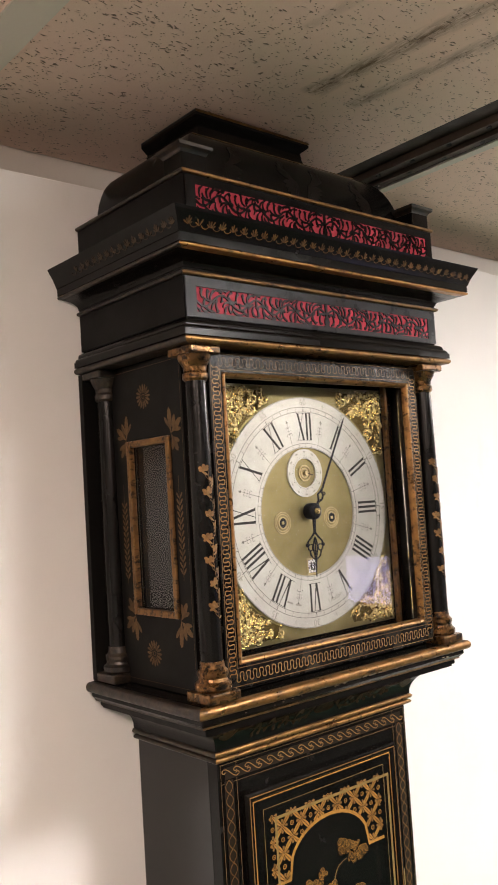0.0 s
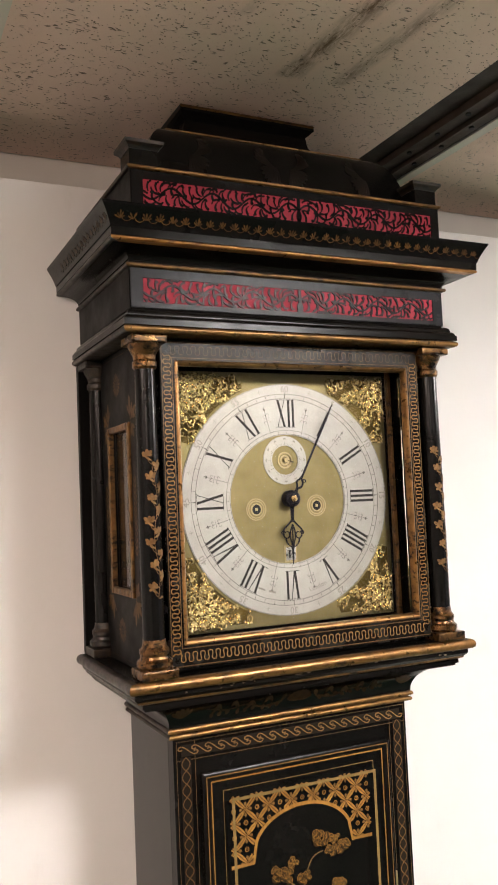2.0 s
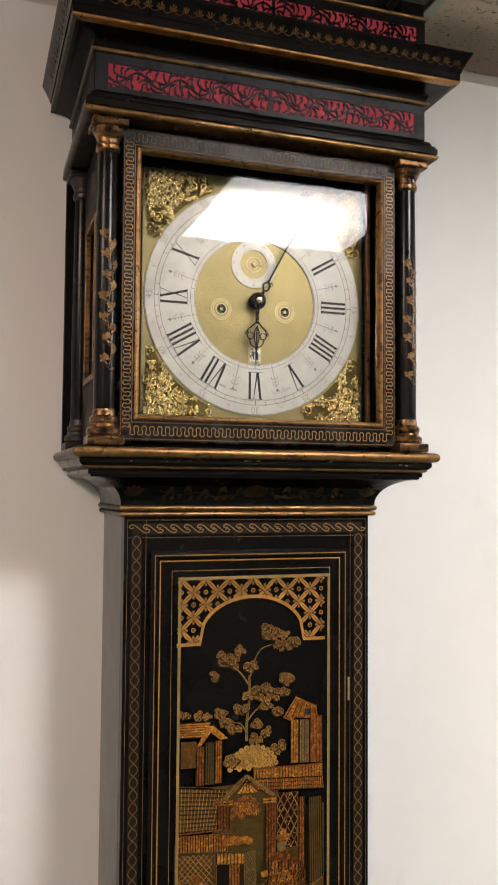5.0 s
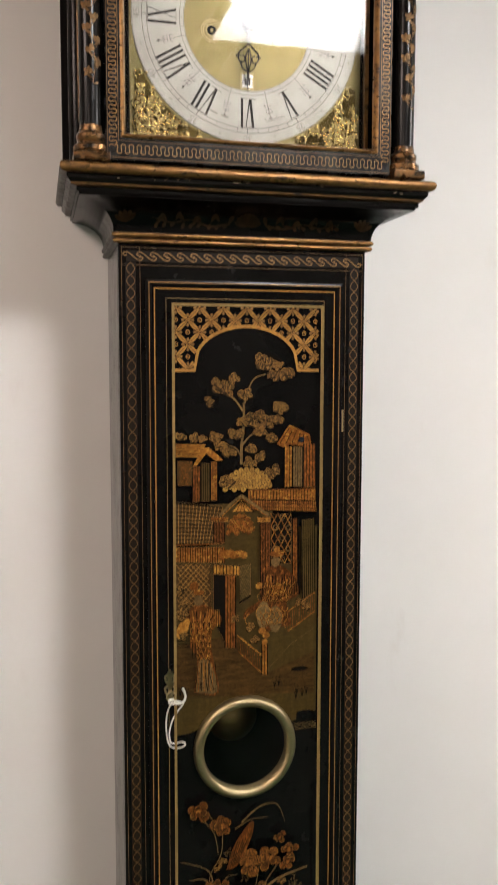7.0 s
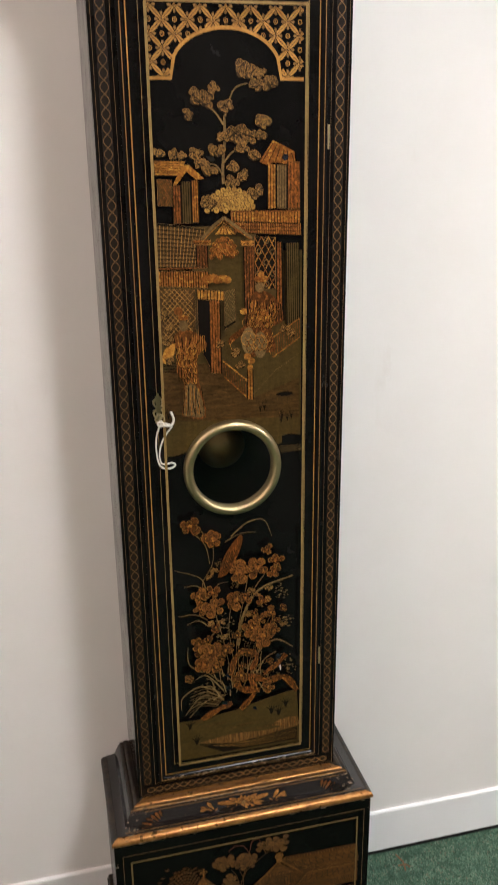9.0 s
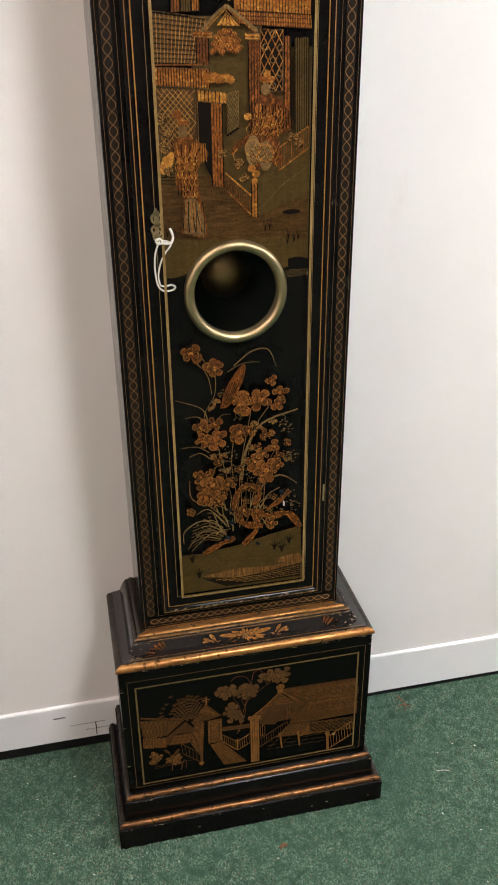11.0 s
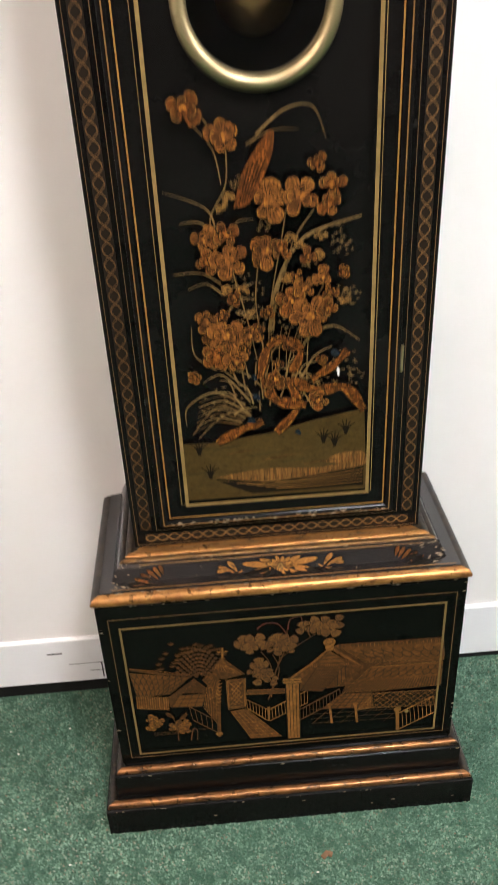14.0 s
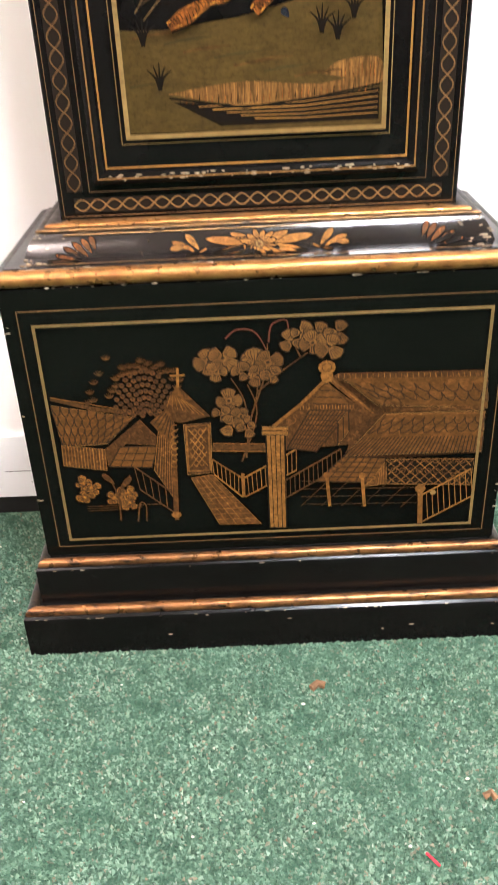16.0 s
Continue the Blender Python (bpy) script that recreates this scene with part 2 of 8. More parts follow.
        col = n.mix(m, col, (0.15, 0.088, 0.045))
    col = n.mix(holes, col, (0.20, 0.145, 0.11))
    inv = n.t.nodes.new("ShaderNodeInvert")
    n.link(holes, inv.inputs["Color"])
    nor = n.bump(inv.outputs[0], 0.9, 0.003)
    nor = n.bump(n.noise(500, 3), 0.25, 0.001, nor)
    return n.done(col, 0.9, nor, 0.0)


def carpet_fibre():
    n = Nodes("green_carpet_fibre")
    geo = n.t.nodes.new("ShaderNodeNewGeometry")
    own = n.ramp(geo.outputs["Random Per Island"], [(0.0, (0.040, 0.075, 0.050)), (0.30, (0.085, 0.152, 0.102)), (0.68, (0.145, 0.232, 0.166)), (0.88, (0.215, 0.305, 0.23)), (0.93, (0.18, 0.14, 0.095)), (1.0, (0.27, 0.33, 0.265))])
    col = n.mix(n.grey(n.noise(42, 5, 0.65), 0, 0.75, 0.46, 0.66), own, (0.030, 0.076, 0.048))
    col = n.mix(n.grey(n.noise(5, 5, 0.6), 0, 0.55, 0.38, 0.7), col, (0.046, 0.108, 0.070))
    return n.done(col, 0.85, None, 0.0, Specular_IOR_Level=0.2)


def carpet_base():
    n = Nodes("green_carpet")
    col = n.mix(n.grey(n.noise(330, 5, 0.7), 0, 1, 0.38, 0.64), (0.020, 0.048, 0.030), (0.115, 0.20, 0.14))
    col = n.mix(n.grey(n.noise(42, 5, 0.65), 0, 0.75, 0.46, 0.66), col, (0.030, 0.076, 0.048))
    col = n.mix(n.grey(n.noise(5, 5, 0.6), 0, 0.55, 0.38, 0.7), col, (0.046, 0.108, 0.070))
    return n.done(col, 0.95, n.bump(n.noise(400, 4, 0.7), 0.8, 0.004), 0.0, Specular_IOR_Level=0.2)


RED = red_cloth()
GLASS = glass("clear_glass", (1, 1, 1), 1.3)
LENS_GLASS = glass("old_thin_glass", (1, 1, 1), 1.2)
WALL = wall_paint("off_white_wall", (0.77, 0.75, 0.73), (0.72, 0.695, 0.67), (0.60, 0.54, 0.49))
# unseen walls, added dark so that the lacquer and glass reflect little
WALL_UNSEEN = wall_paint("unseen_dark_wall", (0.20, 0.185, 0.17), (0.15, 0.14, 0.13), (0.10, 0.09, 0.08))
WALL_OLD = wall_paint("old_upper_wall", (0.66, 0.62, 0.56), (0.58, 0.54, 0.48), (0.35, 0.30, 0.24))
SKIRT = wall_paint("skirting_paint", (0.80, 0.81, 0.82), (0.73, 0.735, 0.74), (0.50, 0.48, 0.44))
TILE = ceiling_tile()
GRID = wall_paint("grid_paint", (0.62, 0.58, 0.50), (0.55, 0.51, 0.44), (0.40, 0.34, 0.28))
CARPET, FIBRE = carpet_base(), carpet_fibre()
RUSTY = lacquer("rusty_channel", (0.022, 0.017, 0.013), (0.06, 0.04, 0.027), 0.5, 0.75, 0.8, 120, 1.0)
# near black that paints the shade of gaps, holes and insides; also scuffs
DARK = lacquer("shade_and_scuff_black", (0.006, 0.006, 0.006), (0.009, 0.009, 0.008), 0.6, 0.8, 0.1)
STRING = painted("white_cotton", (0.75, 0.72, 0.66), (0.62, 0.59, 0.53), 0.0, 0.8)
CRUMB_RUST = painted("dry_leaf_bit", (0.22, 0.12, 0.06), (0.12, 0.07, 0.04), 0.0, 0.8)
CRUMB_RED = painted("red_thread", (0.5, 0.04, 0.06), (0.35, 0.03, 0.04), 0.0, 0.7)
CRUMB_PALE = painted("pale_lint", (0.6, 0.58, 0.52), (0.5, 0.45, 0.38), 0.0, 0.8)


def lamp_material(name, color, strength):
    n = Nodes(name)
    e = n.t.nodes.new("ShaderNodeEmission")
    e.inputs[0].default_value = (*color, 1)
    e.inputs[1].default_value = strength
    n.link(e.outputs[0], n.t.nodes["Material Output"].inputs[0])
    return n.m


def panel_material(name, color, edge, core, x, y, reach):
    """A diffuser panel that is brightest in front of its lamp."""
    n = Nodes(name)
    e = n.t.nodes.new("ShaderNodeEmission")
    e.inputs[0].default_value = (*color, 1)
    m = n.t.nodes.new("ShaderNodeMapping")
    m.inputs["Location"].default_value = (-x / reach, -y / reach, 0)
    m.inputs["Scale"].default_value = (1 / reach, 1 / reach, 0)
    n.link(n.co, m.inputs["Vector"])
    g = n.t.nodes.new("ShaderNodeTexGradient")
    g.gradient_type = "SPHERICAL"
    n.link(m.outputs[0], g.inputs["Vector"])
    k = n.t.nodes.new("ShaderNodeMath")
    k.operation = "MULTIPLY_ADD"
    k.inputs[1].default_value, k.inputs[2].default_value = core, edge
    n.link(g.outputs["Fac"], k.inputs[0])
    n.link(k.outputs[0], e.inputs[1])
    n.link(e.outputs[0], n.t.nodes["Material Output"].inputs[0])
    return n.m


DIFFUSER = panel_material("lamp_diffuser", LIGHT_COLOR, LIGHT_STRENGTH * 0.38, LIGHT_STRENGTH * 2.5, 0.47, -1.28, 0.30)
# glow of the added fill lights, white and warm
FILL_SIDE = lamp_material("side_fill_panel", LIGHT_COLOR, LIGHT_STRENGTH * 1.5)
FILL_WARM = lamp_material("warm_fill_panel", WARM_COLOR, WARM_STRENGTH)
WINDOW_SKY = lamp_material("pale_window_sky", (0.62, 0.58, 1.0), 4.0)


# ---------------------------------------------------------------- building helpers
def part(name, bm, material, parent=None, label="", smooth=False):
    """One mesh object from a bmesh, under a thing or a part."""
    me = bpy.data.meshes.new(name)
    bmesh.ops.recalc_face_normals(bm, faces=bm.faces)
    if smooth:
        for e in bm.edges:
            if len(e.link_faces) == 2 and e.calc_face_angle(0.0) > radians(48):
                e.smooth = False
    bm.to_mesh(me)
    bm.free()
    me.materials.append(material)
    if smooth:
        for p in me.polygons:
            p.use_smooth = True
    ob = new(name, me)
    ob.parent = parent
    if label:
        ob["label"] = label
    return ob


def box(bm, x0, x1, y0, y1, z0, z1, bevel=0.0):
    m = Matrix.LocRotScale(((x0 + x1) / 2, (y0 + y1) / 2, (z0 + z1) / 2), None, (x1 - x0, y1 - y0, z1 - z0))
    vs = bmesh.ops.create_cube(bm, size=1, matrix=m)["verts"]
    if bevel:
        es = list({e for v in vs for e in v.link_edges})
        bmesh.ops.bevel(bm, geom=es, offset=bevel, segments=2, affect="EDGES", profile=0.6)
    return bm


def block(x0, x1, y0, y1, z0, z1, bevel=0.0):
    return box(bmesh.new(), x0, x1, y0, y1, z0, z1, bevel)


def moulding(profile, cx, half, front, back, bm=None, runs=(0, 1, 2)):
    """A mitred moulding run round the left (0), front (1) and right (2) of a carcass; profile: closed loop of (outset, height)."""
    bm = bm or bmesh.new()
    rings = []
    for d, z in profile:
        pts = ((cx - half - d, back), (cx - half - d, front - d), (cx + half + d, front - d), (cx + half + d, back))
        rings.append([bm.verts.new((x, y, z)) for x, y in pts])
    n = len(rings)
    for i in range(n):
        a, b = rings[i], rings[(i + 1) % n]
        for k in runs:
            bm.faces.new((a[k], a[k + 1], b[k + 1], b[k]))
    for k in runs:
        for end in (k, k + 1):
            if (end in (0, 3)) or len(runs) == 1:
                bm.faces.new([r[end] for r in rings])
    bmesh.ops.delete(bm, geom=[v for v in bm.verts if not v.link_faces], context="VERTS")
    return bm


def gilt_moulding(name, profile, cx, half, front, back, gold, label):
    """A bead in the given gold along the front and in a much darker gilt at the sides."""
    part(name, moulding(profile, cx, half, front, back, None, (1,)), gold, clock, label, True)
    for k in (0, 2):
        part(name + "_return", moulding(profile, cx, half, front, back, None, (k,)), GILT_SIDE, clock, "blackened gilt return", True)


def arc(cx, cz, rx, rz, a0, a1, n=6):
    """Points of an elliptic arc in a profile, angles in degrees from +outset towards +height."""
    return [(cx + rx * math.cos(radians(a0 + (a1 - a0) * i / n)), cz + rz * math.sin(radians(a0 + (a1 - a0) * i / n))) for i in range(n + 1)]


def lathe(profile, x, y, n=24, bm=None, squash=1.0):
    """A turned form about an upright axis; profile of (radius, height) from bottom to top."""
    bm = bm or bmesh.new()
    rings = [[bm.verts.new((x + r * math.cos(2 * math.pi * i / n), y + squash * r * math.sin(2 * math.pi * i / n), z)) for i in range(n)] for r, z in profile]
    for a, b in zip(rings, rings[1:]):
        for i in range(n):
            bm.faces.new((a[i], a[(i + 1) % n], b[(i + 1) % n], b[i]))
    bm.faces.new(list(reversed(rings[0])))
    bm.faces.new(rings[-1])
    return bm


def turned_flat(profile, x, z, n=48, bm=None, caps=False):
    """A turned form about an axis that runs from front to back; profile of (radius, y)."""
    bm = bm or bmesh.new()
    rings = [[bm.verts.new((x + r * math.cos(2 * math.pi * i / n), y, z + r * math.sin(2 * math.pi * i / n))) for i in range(n)] for r, y in profile]
    for a, b in zip(rings, rings[1:]):
        for i in range(n):
            bm.faces.new((a[i], a[(i + 1) % n], b[(i + 1) % n], b[i]))
    if caps:
        bm.faces.new(rings[0])
        bm.faces.new(list(reversed(rings[-1])))
    return bm


def tube(pts, r, n=6, bm=None, taper=None):
    """A round rod along points; taper: the radius at the end."""
    bm = bm or bmesh.new()
    pts = [Vector(p) for p in pts]
    rings = []
    for i, p in enumerate(pts):
        t = (pts[min(i + 1, len(pts) - 1)] - pts[max(i - 1, 0)]).normalized()
        a = t.orthogonal().normalized()
        if i:
            a = (rings_axis - t * rings_axis.dot(t)).normalized()
        rings_axis = a
        b = t.cross(a)
        k = i / max(1, len(pts) - 1)
        rr = r if taper is None else r + (taper - r) * k
        rings.append([bm.verts.new(p + rr * (math.cos(2 * math.pi * j / n) * a + math.sin(2 * math.pi * j / n) * b)) for j in range(n)])
    for a, b in zip(rings, rings[1:]):
        for j in range(n):
            bm.faces.new((a[j], a[(j + 1) % n], b[(j + 1) % n], b[j]))
    bm.faces.new(list(reversed(rings[0])))
    bm.faces.new(rings[-1])
    return bm


# ---------------------------------------------------------------- the room
WALL_Y, CEIL, PANEL_TOP, UPPER_Y = 0.177, 2.472, 2.389, 0.292
WEST, EAST, SOUTH = -2.6, 3.4, -4.2


def structure(name, bm, material, label, category, smooth=False):
    return tagged(part(name, bm, material, None, label, smooth), label, category, "", "structure")


def room():
    structure("floor", block(WEST - 0.1, EAST + 0.1, SOUTH - 0.1, 0.45, -0.08, 0.0), CARPET, "short-pile mottled green carpet over the whole floor", "carpet")
    bm = bmesh.new()
    box(bm, WEST, 0.737, WALL_Y, WALL_Y + 0.025, 0.0, PANEL_TOP, 0.002)
    structure("wall_north", bm, WALL, "off-white painted wall board, scuffed, behind the clock", "wall")
    structure("wall_north_2", block(0.741, EAST, WALL_Y + 0.004, WALL_Y + 0.03, 0.0, PANEL_TOP, 0.002), WALL, "off-white painted wall board beside a joint", "wall")
    structure("wall_north_upper", block(WEST, EAST, UPPER_Y, UPPER_Y + 0.1, 0.0, CEIL + 0.25), WALL_OLD, "dull older wall showing above the board", "wall")
    structure("wall_west", block(WEST - 0.1, WEST, SOUTH, 0.4, 0.0, CEIL + 0.25), WALL, "off-white painted side wall", "wall")
    structure("wall_south", block(WEST, EAST, SOUTH - 0.1, SOUTH, 0, CEIL + 0.25), WALL_UNSEEN, "dull painted far wall", "wall")
    # the east wall has a window opening
    bm = bmesh.new()
    y0, y1, z0, z1 = -3.32, -2.86, 1.2, 1.52
    box(bm, EAST, EAST + 0.1, SOUTH, y0, 0, CEIL + 0.25)
    box(bm, EAST, EAST + 0.1, y1, 0.4, 0, CEIL + 0.25)
    box(bm, EAST, EAST + 0.1, y0, y1, 0, z0)
    box(bm, EAST, EAST + 0.1, y0, y1, z1, CEIL + 0.25)
    structure("wall_east", bm, WALL_UNSEEN, "dull painted side wall with a small window", "wall")
    structure("backdrop", block(EAST + 0.4, EAST + 0.42, y0 - 0.4, y1 + 0.4, z0 - 0.4, z1 + 0.4), WINDOW_SKY, "pale violet daylight outside the small window", "sky")
    # skirting; a black strip paints the shade in the gap under it
    for name, a, b, y, z0, z1 in (("baseboard", WEST, 0.0, WALL_Y - 0.007, 0.026, 0.1135), ("baseboard_2", 0.002, 0.737, WALL_Y - 0.007, 0.013, 0.1115), ("baseboard_3", 0.741, EAST, WALL_Y - 0.004, 0.013, 0.1105)):
        structure(name, moulding_strip(a, b, y, WALL_Y + 0.002, [(z0, 0.0), (z1 - 0.0025, 0.0), (z1 - 0.0008, 0.0012), (z1, 0.003), (z1, 1.0)]), SKIRT, "white painted skirting board, chipped and scuffed", "skirting board")
    structure("skirting_gap", block(WEST, EAST, WALL_Y - 0.003, WALL_Y - 0.0005, 0.0, 0.0258), DARK, "black gap below the skirting board", "gap")
    # ceiling: fibre tiles, one mesh, 600 mm squares in a lay-in grid
    bm = bmesh.new()
    xs = [(-2.77, -2.19), (-2.17, -1.59), (-1.57, -0.99), (-0.97, -0.395), (-0.355, 0.228), (0.350, 0.96), (0.98, 1.56), (1.58, 2.16), (2.18, 2.76), (2.78, 3.45)]
    ys = [(-4.3, -3.73), (-3.71, -3.12), (-3.10, -2.51), (-2.49, -1.9), (-1.88, -1.29), (-1.27, -0.68), (-0.66, UPPER_Y - 0.002)]
    for a, b in xs:
        for c, d in ys:
            box(bm, a, b, c, d, CEIL, CEIL + 0.016, 0.003)
    structure("ceiling", bm, TILE, "stained fissured mineral-fibre ceiling tiles", "ceiling")
    bm = bmesh.new()
    for (a, b), (c, d) in zip(xs, xs[1:]):
        if c - b < 0.1:
            box(bm, b - 0.003, c + 0.003, SOUTH, UPPER_Y, CEIL - 0.003, CEIL - 0.0005)
    box(bm, 0.336, 0.353, SOUTH, UPPER_Y, CEIL - 0.004, CEIL - 0.001)
    for (a, b), (c, d) in zip(ys[:-1], ys[1:]):
        box(bm, WEST, 0.226, b - 0.003, c + 0.003, CEIL - 0.003, CEIL - 0.0005)
        box(bm, 0.352, EAST, b - 0.003, c + 0.003, CEIL - 0.003, CEIL - 0.0005)
    structure("ceiling_grid", bm, GRID, "off-white metal ceiling grid strips", "ceiling grid")
    # dark slab that colours in the shade above the tiles
    structure("ceiling_void", block(WEST - 0.1, EAST + 0.1, SOUTH - 0.1, 0.45, CEIL + 0.25, CEIL + 0.3), DARK, "dark void above the ceiling tiles", "ceiling")
    # perforated steel channel in the open slot
    bm = bmesh.new()
    box(bm, 0.226, 0.268, SOUTH, UPPER_Y, CEIL + 0.004, CEIL + 0.008)
    box(bm, 0.268, 0.272, SOUTH, UPPER_Y, CEIL - 0.008, CEIL + 0.03)
    box(bm, 0.272, 0.300, SOUTH, UPPER_Y, CEIL - 0.002, CEIL + 0.002)
    box(bm, 0.300, 0.304, SOUTH, UPPER_Y, CEIL - 0.010, CEIL + 0.004)
    box(bm, 0.304, 0.338, SOUTH, UPPER_Y, CEIL - 0.001, CEIL + 0.003)
    channel = structure("ceiling_track", bm, RUSTY, "dark rusty perforated steel channel in the ceiling", "ceiling track")
    # black discs stand in for the darkness of the punched holes
    for k in range(34):
        part("hole", turned_up(0.0042, 0.286 if k % 2 else 0.321, UPPER_Y - 0.04 - k * 0.035, CEIL - 0.0045, CEIL - 0.001), DARK, channel)


def moulding_strip(x0, x1, front, back, profile):
    """A straight board along a wall; profile of (height, inset from the front), the last one reaching the wall."""
    bm = bmesh.new()
    loop = [(min(front + d, back), z) for z, d in profile] + [(back, profile[0][0])]
    a = [bm.verts.new((x0, y, z)) for y, z in loop]
    b = [bm.verts.new((x1, y, z)) for y, z in loop]
    for i in range(len(loop)):
        j = (i + 1) % len(loop)
        bm.faces.new((a[i], a[j], b[j], b[i]))
    bm.faces.new(a)
    bm.faces.new(list(reversed(b)))
    return bm


def turned_up(r, x, y, z0, z1, n=10):
    return lathe([(r, z0), (r, z1)], x, y, n)


room()


def ceiling_light(x0, x1, y0, y1, material, label, deep=0.0):
    thing = tagged(new("ceiling_light"), label, "ceiling light", "ceiling lights")
    thing.location = (0, 0, 0)
    part("diffuser", block(x0 + 0.012, x1 - 0.012, y0 + 0.012, y1 - 0.012, CEIL - 0.010 - deep, CEIL - 0.006), material, thing, "glowing white diffuser panel")
    bm = bmesh.new()
    for a, b, c, d in ((x0, x1, y0, y0 + 0.014), (x0, x1, y1 - 0.014, y1), (x0, x0 + 0.014, y0 + 0.014, y1 - 0.014), (x1 - 0.014, x1, y0 + 0.014, y1 - 0.014)):
        box(bm, a, b, c, d, CEIL - 0.012, CEIL - 0.0035)
    part("frame", bm, GRID, thing)
    return thing


ceiling_light(0.24, 0.80, -1.52, -0.92, DIFFUSER, "square white light panel set in the tiled ceiling")
# unseen fill lights, added to brighten walls and ceiling from both sides
ceiling_light(2.18, 2.76, -1.27, -0.69, FILL_SIDE, "square white light box hung under the tiled ceiling", 0.07)
ceiling_light(-1.57, -0.99, -1.27, -0.69, FILL_WARM, "square warm light box hung under the tiled ceiling", 0.07)
ceiling_light(-1.57, -0.99, -3.10, -2.52, FILL_WARM, "square warm light box hung under the tiled ceiling", 0.07)


# ---------------------------------------------------------------- the clock's carcass
clock = tagged(new("longcase_clock"), "tall black and gold japanned longcase clock with brass dial", "clock")
BACK = 0.166         # back of the base, against the skirting
TBACK = 0.174        # back of the trunk
HBACK = 0.174        # back of the hood
BX, BH, BF = 0.0015, 0.2165, -0.0503   # base: middle, half width, front
PH = 0.2095          # half width behind the plinth boards
TX, TH, TF = 0.0025, 0.1680, 0.006   # trunk
HX = 0.001


SLOPE_BLACK = lacquer("polished_black_lacquer", (0.007, 0.006, 0.006), (0.013, 0.010, 0.009), 0.08, 0.22, 0.16, 300, 1.0, 0.9)


def base_and_plinth():
    part("plinth", moulding([(0.033, 0.0), (0.033, 0.0455), (0.0305, 0.0475), (0.0193, 0.0475), (0.0190, 0.0518), (0.0, 0.0518), (0.0, 0.0)], BX, PH, BF, BACK), BLACK, clock, "black lacquered plinth board")
    gilt_moulding("plinth_bead", [(0.0196, 0.0477), (0.0295, 0.0477)] + arc(0.0252, 0.0502, 0.0056, 0.0050, -30, 175, 10) + [(0.0196, 0.0500)], BX, PH, BF, BACK, COPPER, "worn coppery gilt bead")
    part("upper_plinth", moulding([(0.0165, 0.0520), (0.0165, 0.0925), (0.0145, 0.0940), (0.0042, 0.0940), (0.0038, 0.0980), (0.0, 0.0985), (0.0, 0.0520)], BX, PH, BF, BACK), BLACK, clock, "black lacquered plinth board")
    gilt_moulding("upper_plinth_bead", [(0.0045, 0.0942), (0.0132, 0.0942)] + arc(0.0094, 0.0965, 0.0049, 0.0046, -30, 175, 10) + [(0.0045, 0.0965)], BX, PH, BF, BACK, COPPER, "worn coppery gilt bead")
    part("base_box", block(BX - BH, BX + BH, BF, BACK, 0.058, 0.3688, 0.0015), GREENBLACK, clock, "greenish black lacquered base box")
    # the rounded moulding between base and trunk
    gilt_moulding("base_torus", [(-0.03, 0.3690)] + arc(-0.0050, 0.3758, 0.0082, 0.0068, -90, 90, 8) + [(-0.008, 0.3826), (-0.03, 0.3826)], BX, BH, BF, BACK - 0.012, GOLD, "rubbed gilt half-round moulding")
    slope = [(-0.052, 0.3828), (-0.0070, 0.3828)] + [slope_point(k / 20) for k in range(21)] + [(-0.052, 0.4046)]
    part("base_slope", moulding(slope, BX, BH, BF, BACK - 0.012), SLOPE_BLACK, clock, "chipped black lacquered sloping moulding", True)
    gilt_moulding("base_middle_bead", [(-0.052, 0.4048), (-0.0325, 0.4048)] + arc(-0.0352, 0.4062, 0.0034, 0.0016, -60, 170, 8) + [(-0.052, 0.4064)], BX, BH, BF, BACK - 0.012, GOLD_DARK, "rubbed gilt bead")
    gilt_moulding("base_upper_bead", [(-0.056, 0.4066), (-0.0395, 0.4066)] + arc(-0.0428, 0.4082, 0.0043, 0.0018, -60, 170, 8) + [(-0.056, 0.4086)], BX, BH, BF, BACK - 0.012, GOLD, "rubbed gilt bead")


def slope_point(k):
    """Outset and height on the sloping moulding: a flat foot, then a slightly rounded rise; k from its foot (0) to its top (1)."""
    if k < 0.35:
        return (-0.0075 - 0.0142 * k / 0.35, 0.3840 + 0.0022 * (k / 0.35) ** 2)
    m = (k - 0.35) / 0.65
    return (-0.0217 - 0.0095 * m, 0.3862 + 0.0143 * (1.78 * m - 0.52 * m * m))


def framed(x0, x1, z0, z1, ox0, ox1, oz0, oz1, y0, y1):
    """A flat frame: outer rectangle, inner opening."""
    bm = bmesh.new()
    e = 0.0012
    loops = []
    for a, b, c, d, y in ((x0, x1, z0, z1, y1), (x0, x1, z0, z1, y0 + e), (x0 + e, x1 - e, z0 + e, z1 - e, y0), (ox0, ox1, oz0, oz1, y0), (ox0, ox1, oz0, oz1, y1)):
        loops.append([bm.verts.new(p) for p in ((a, y, c), (b, y, c), (b, y, d), (a, y, d))])
    for a, b in zip(loops, loops[1:] + loops[:1]):
        for k in range(4):
            bm.faces.new((a[k], a[(k + 1) % 4], b[(k + 1) % 4], b[k]))
    return bm


TZ0, TZ1 = 0.4037, 1.662
DX0, DX1, DZ0, DZ1 = -0.133, 0.1365, 0.438, 1.612
LENS_X, LENS_Z = 0.0, 0.9735


BOB_BRASS = metal_plate("tarnished_brass", (0.42, 0.285, 0.125), (0.32, 0.21, 0.085), (0.30, 0.40), 0.0, (1, 1, 1))


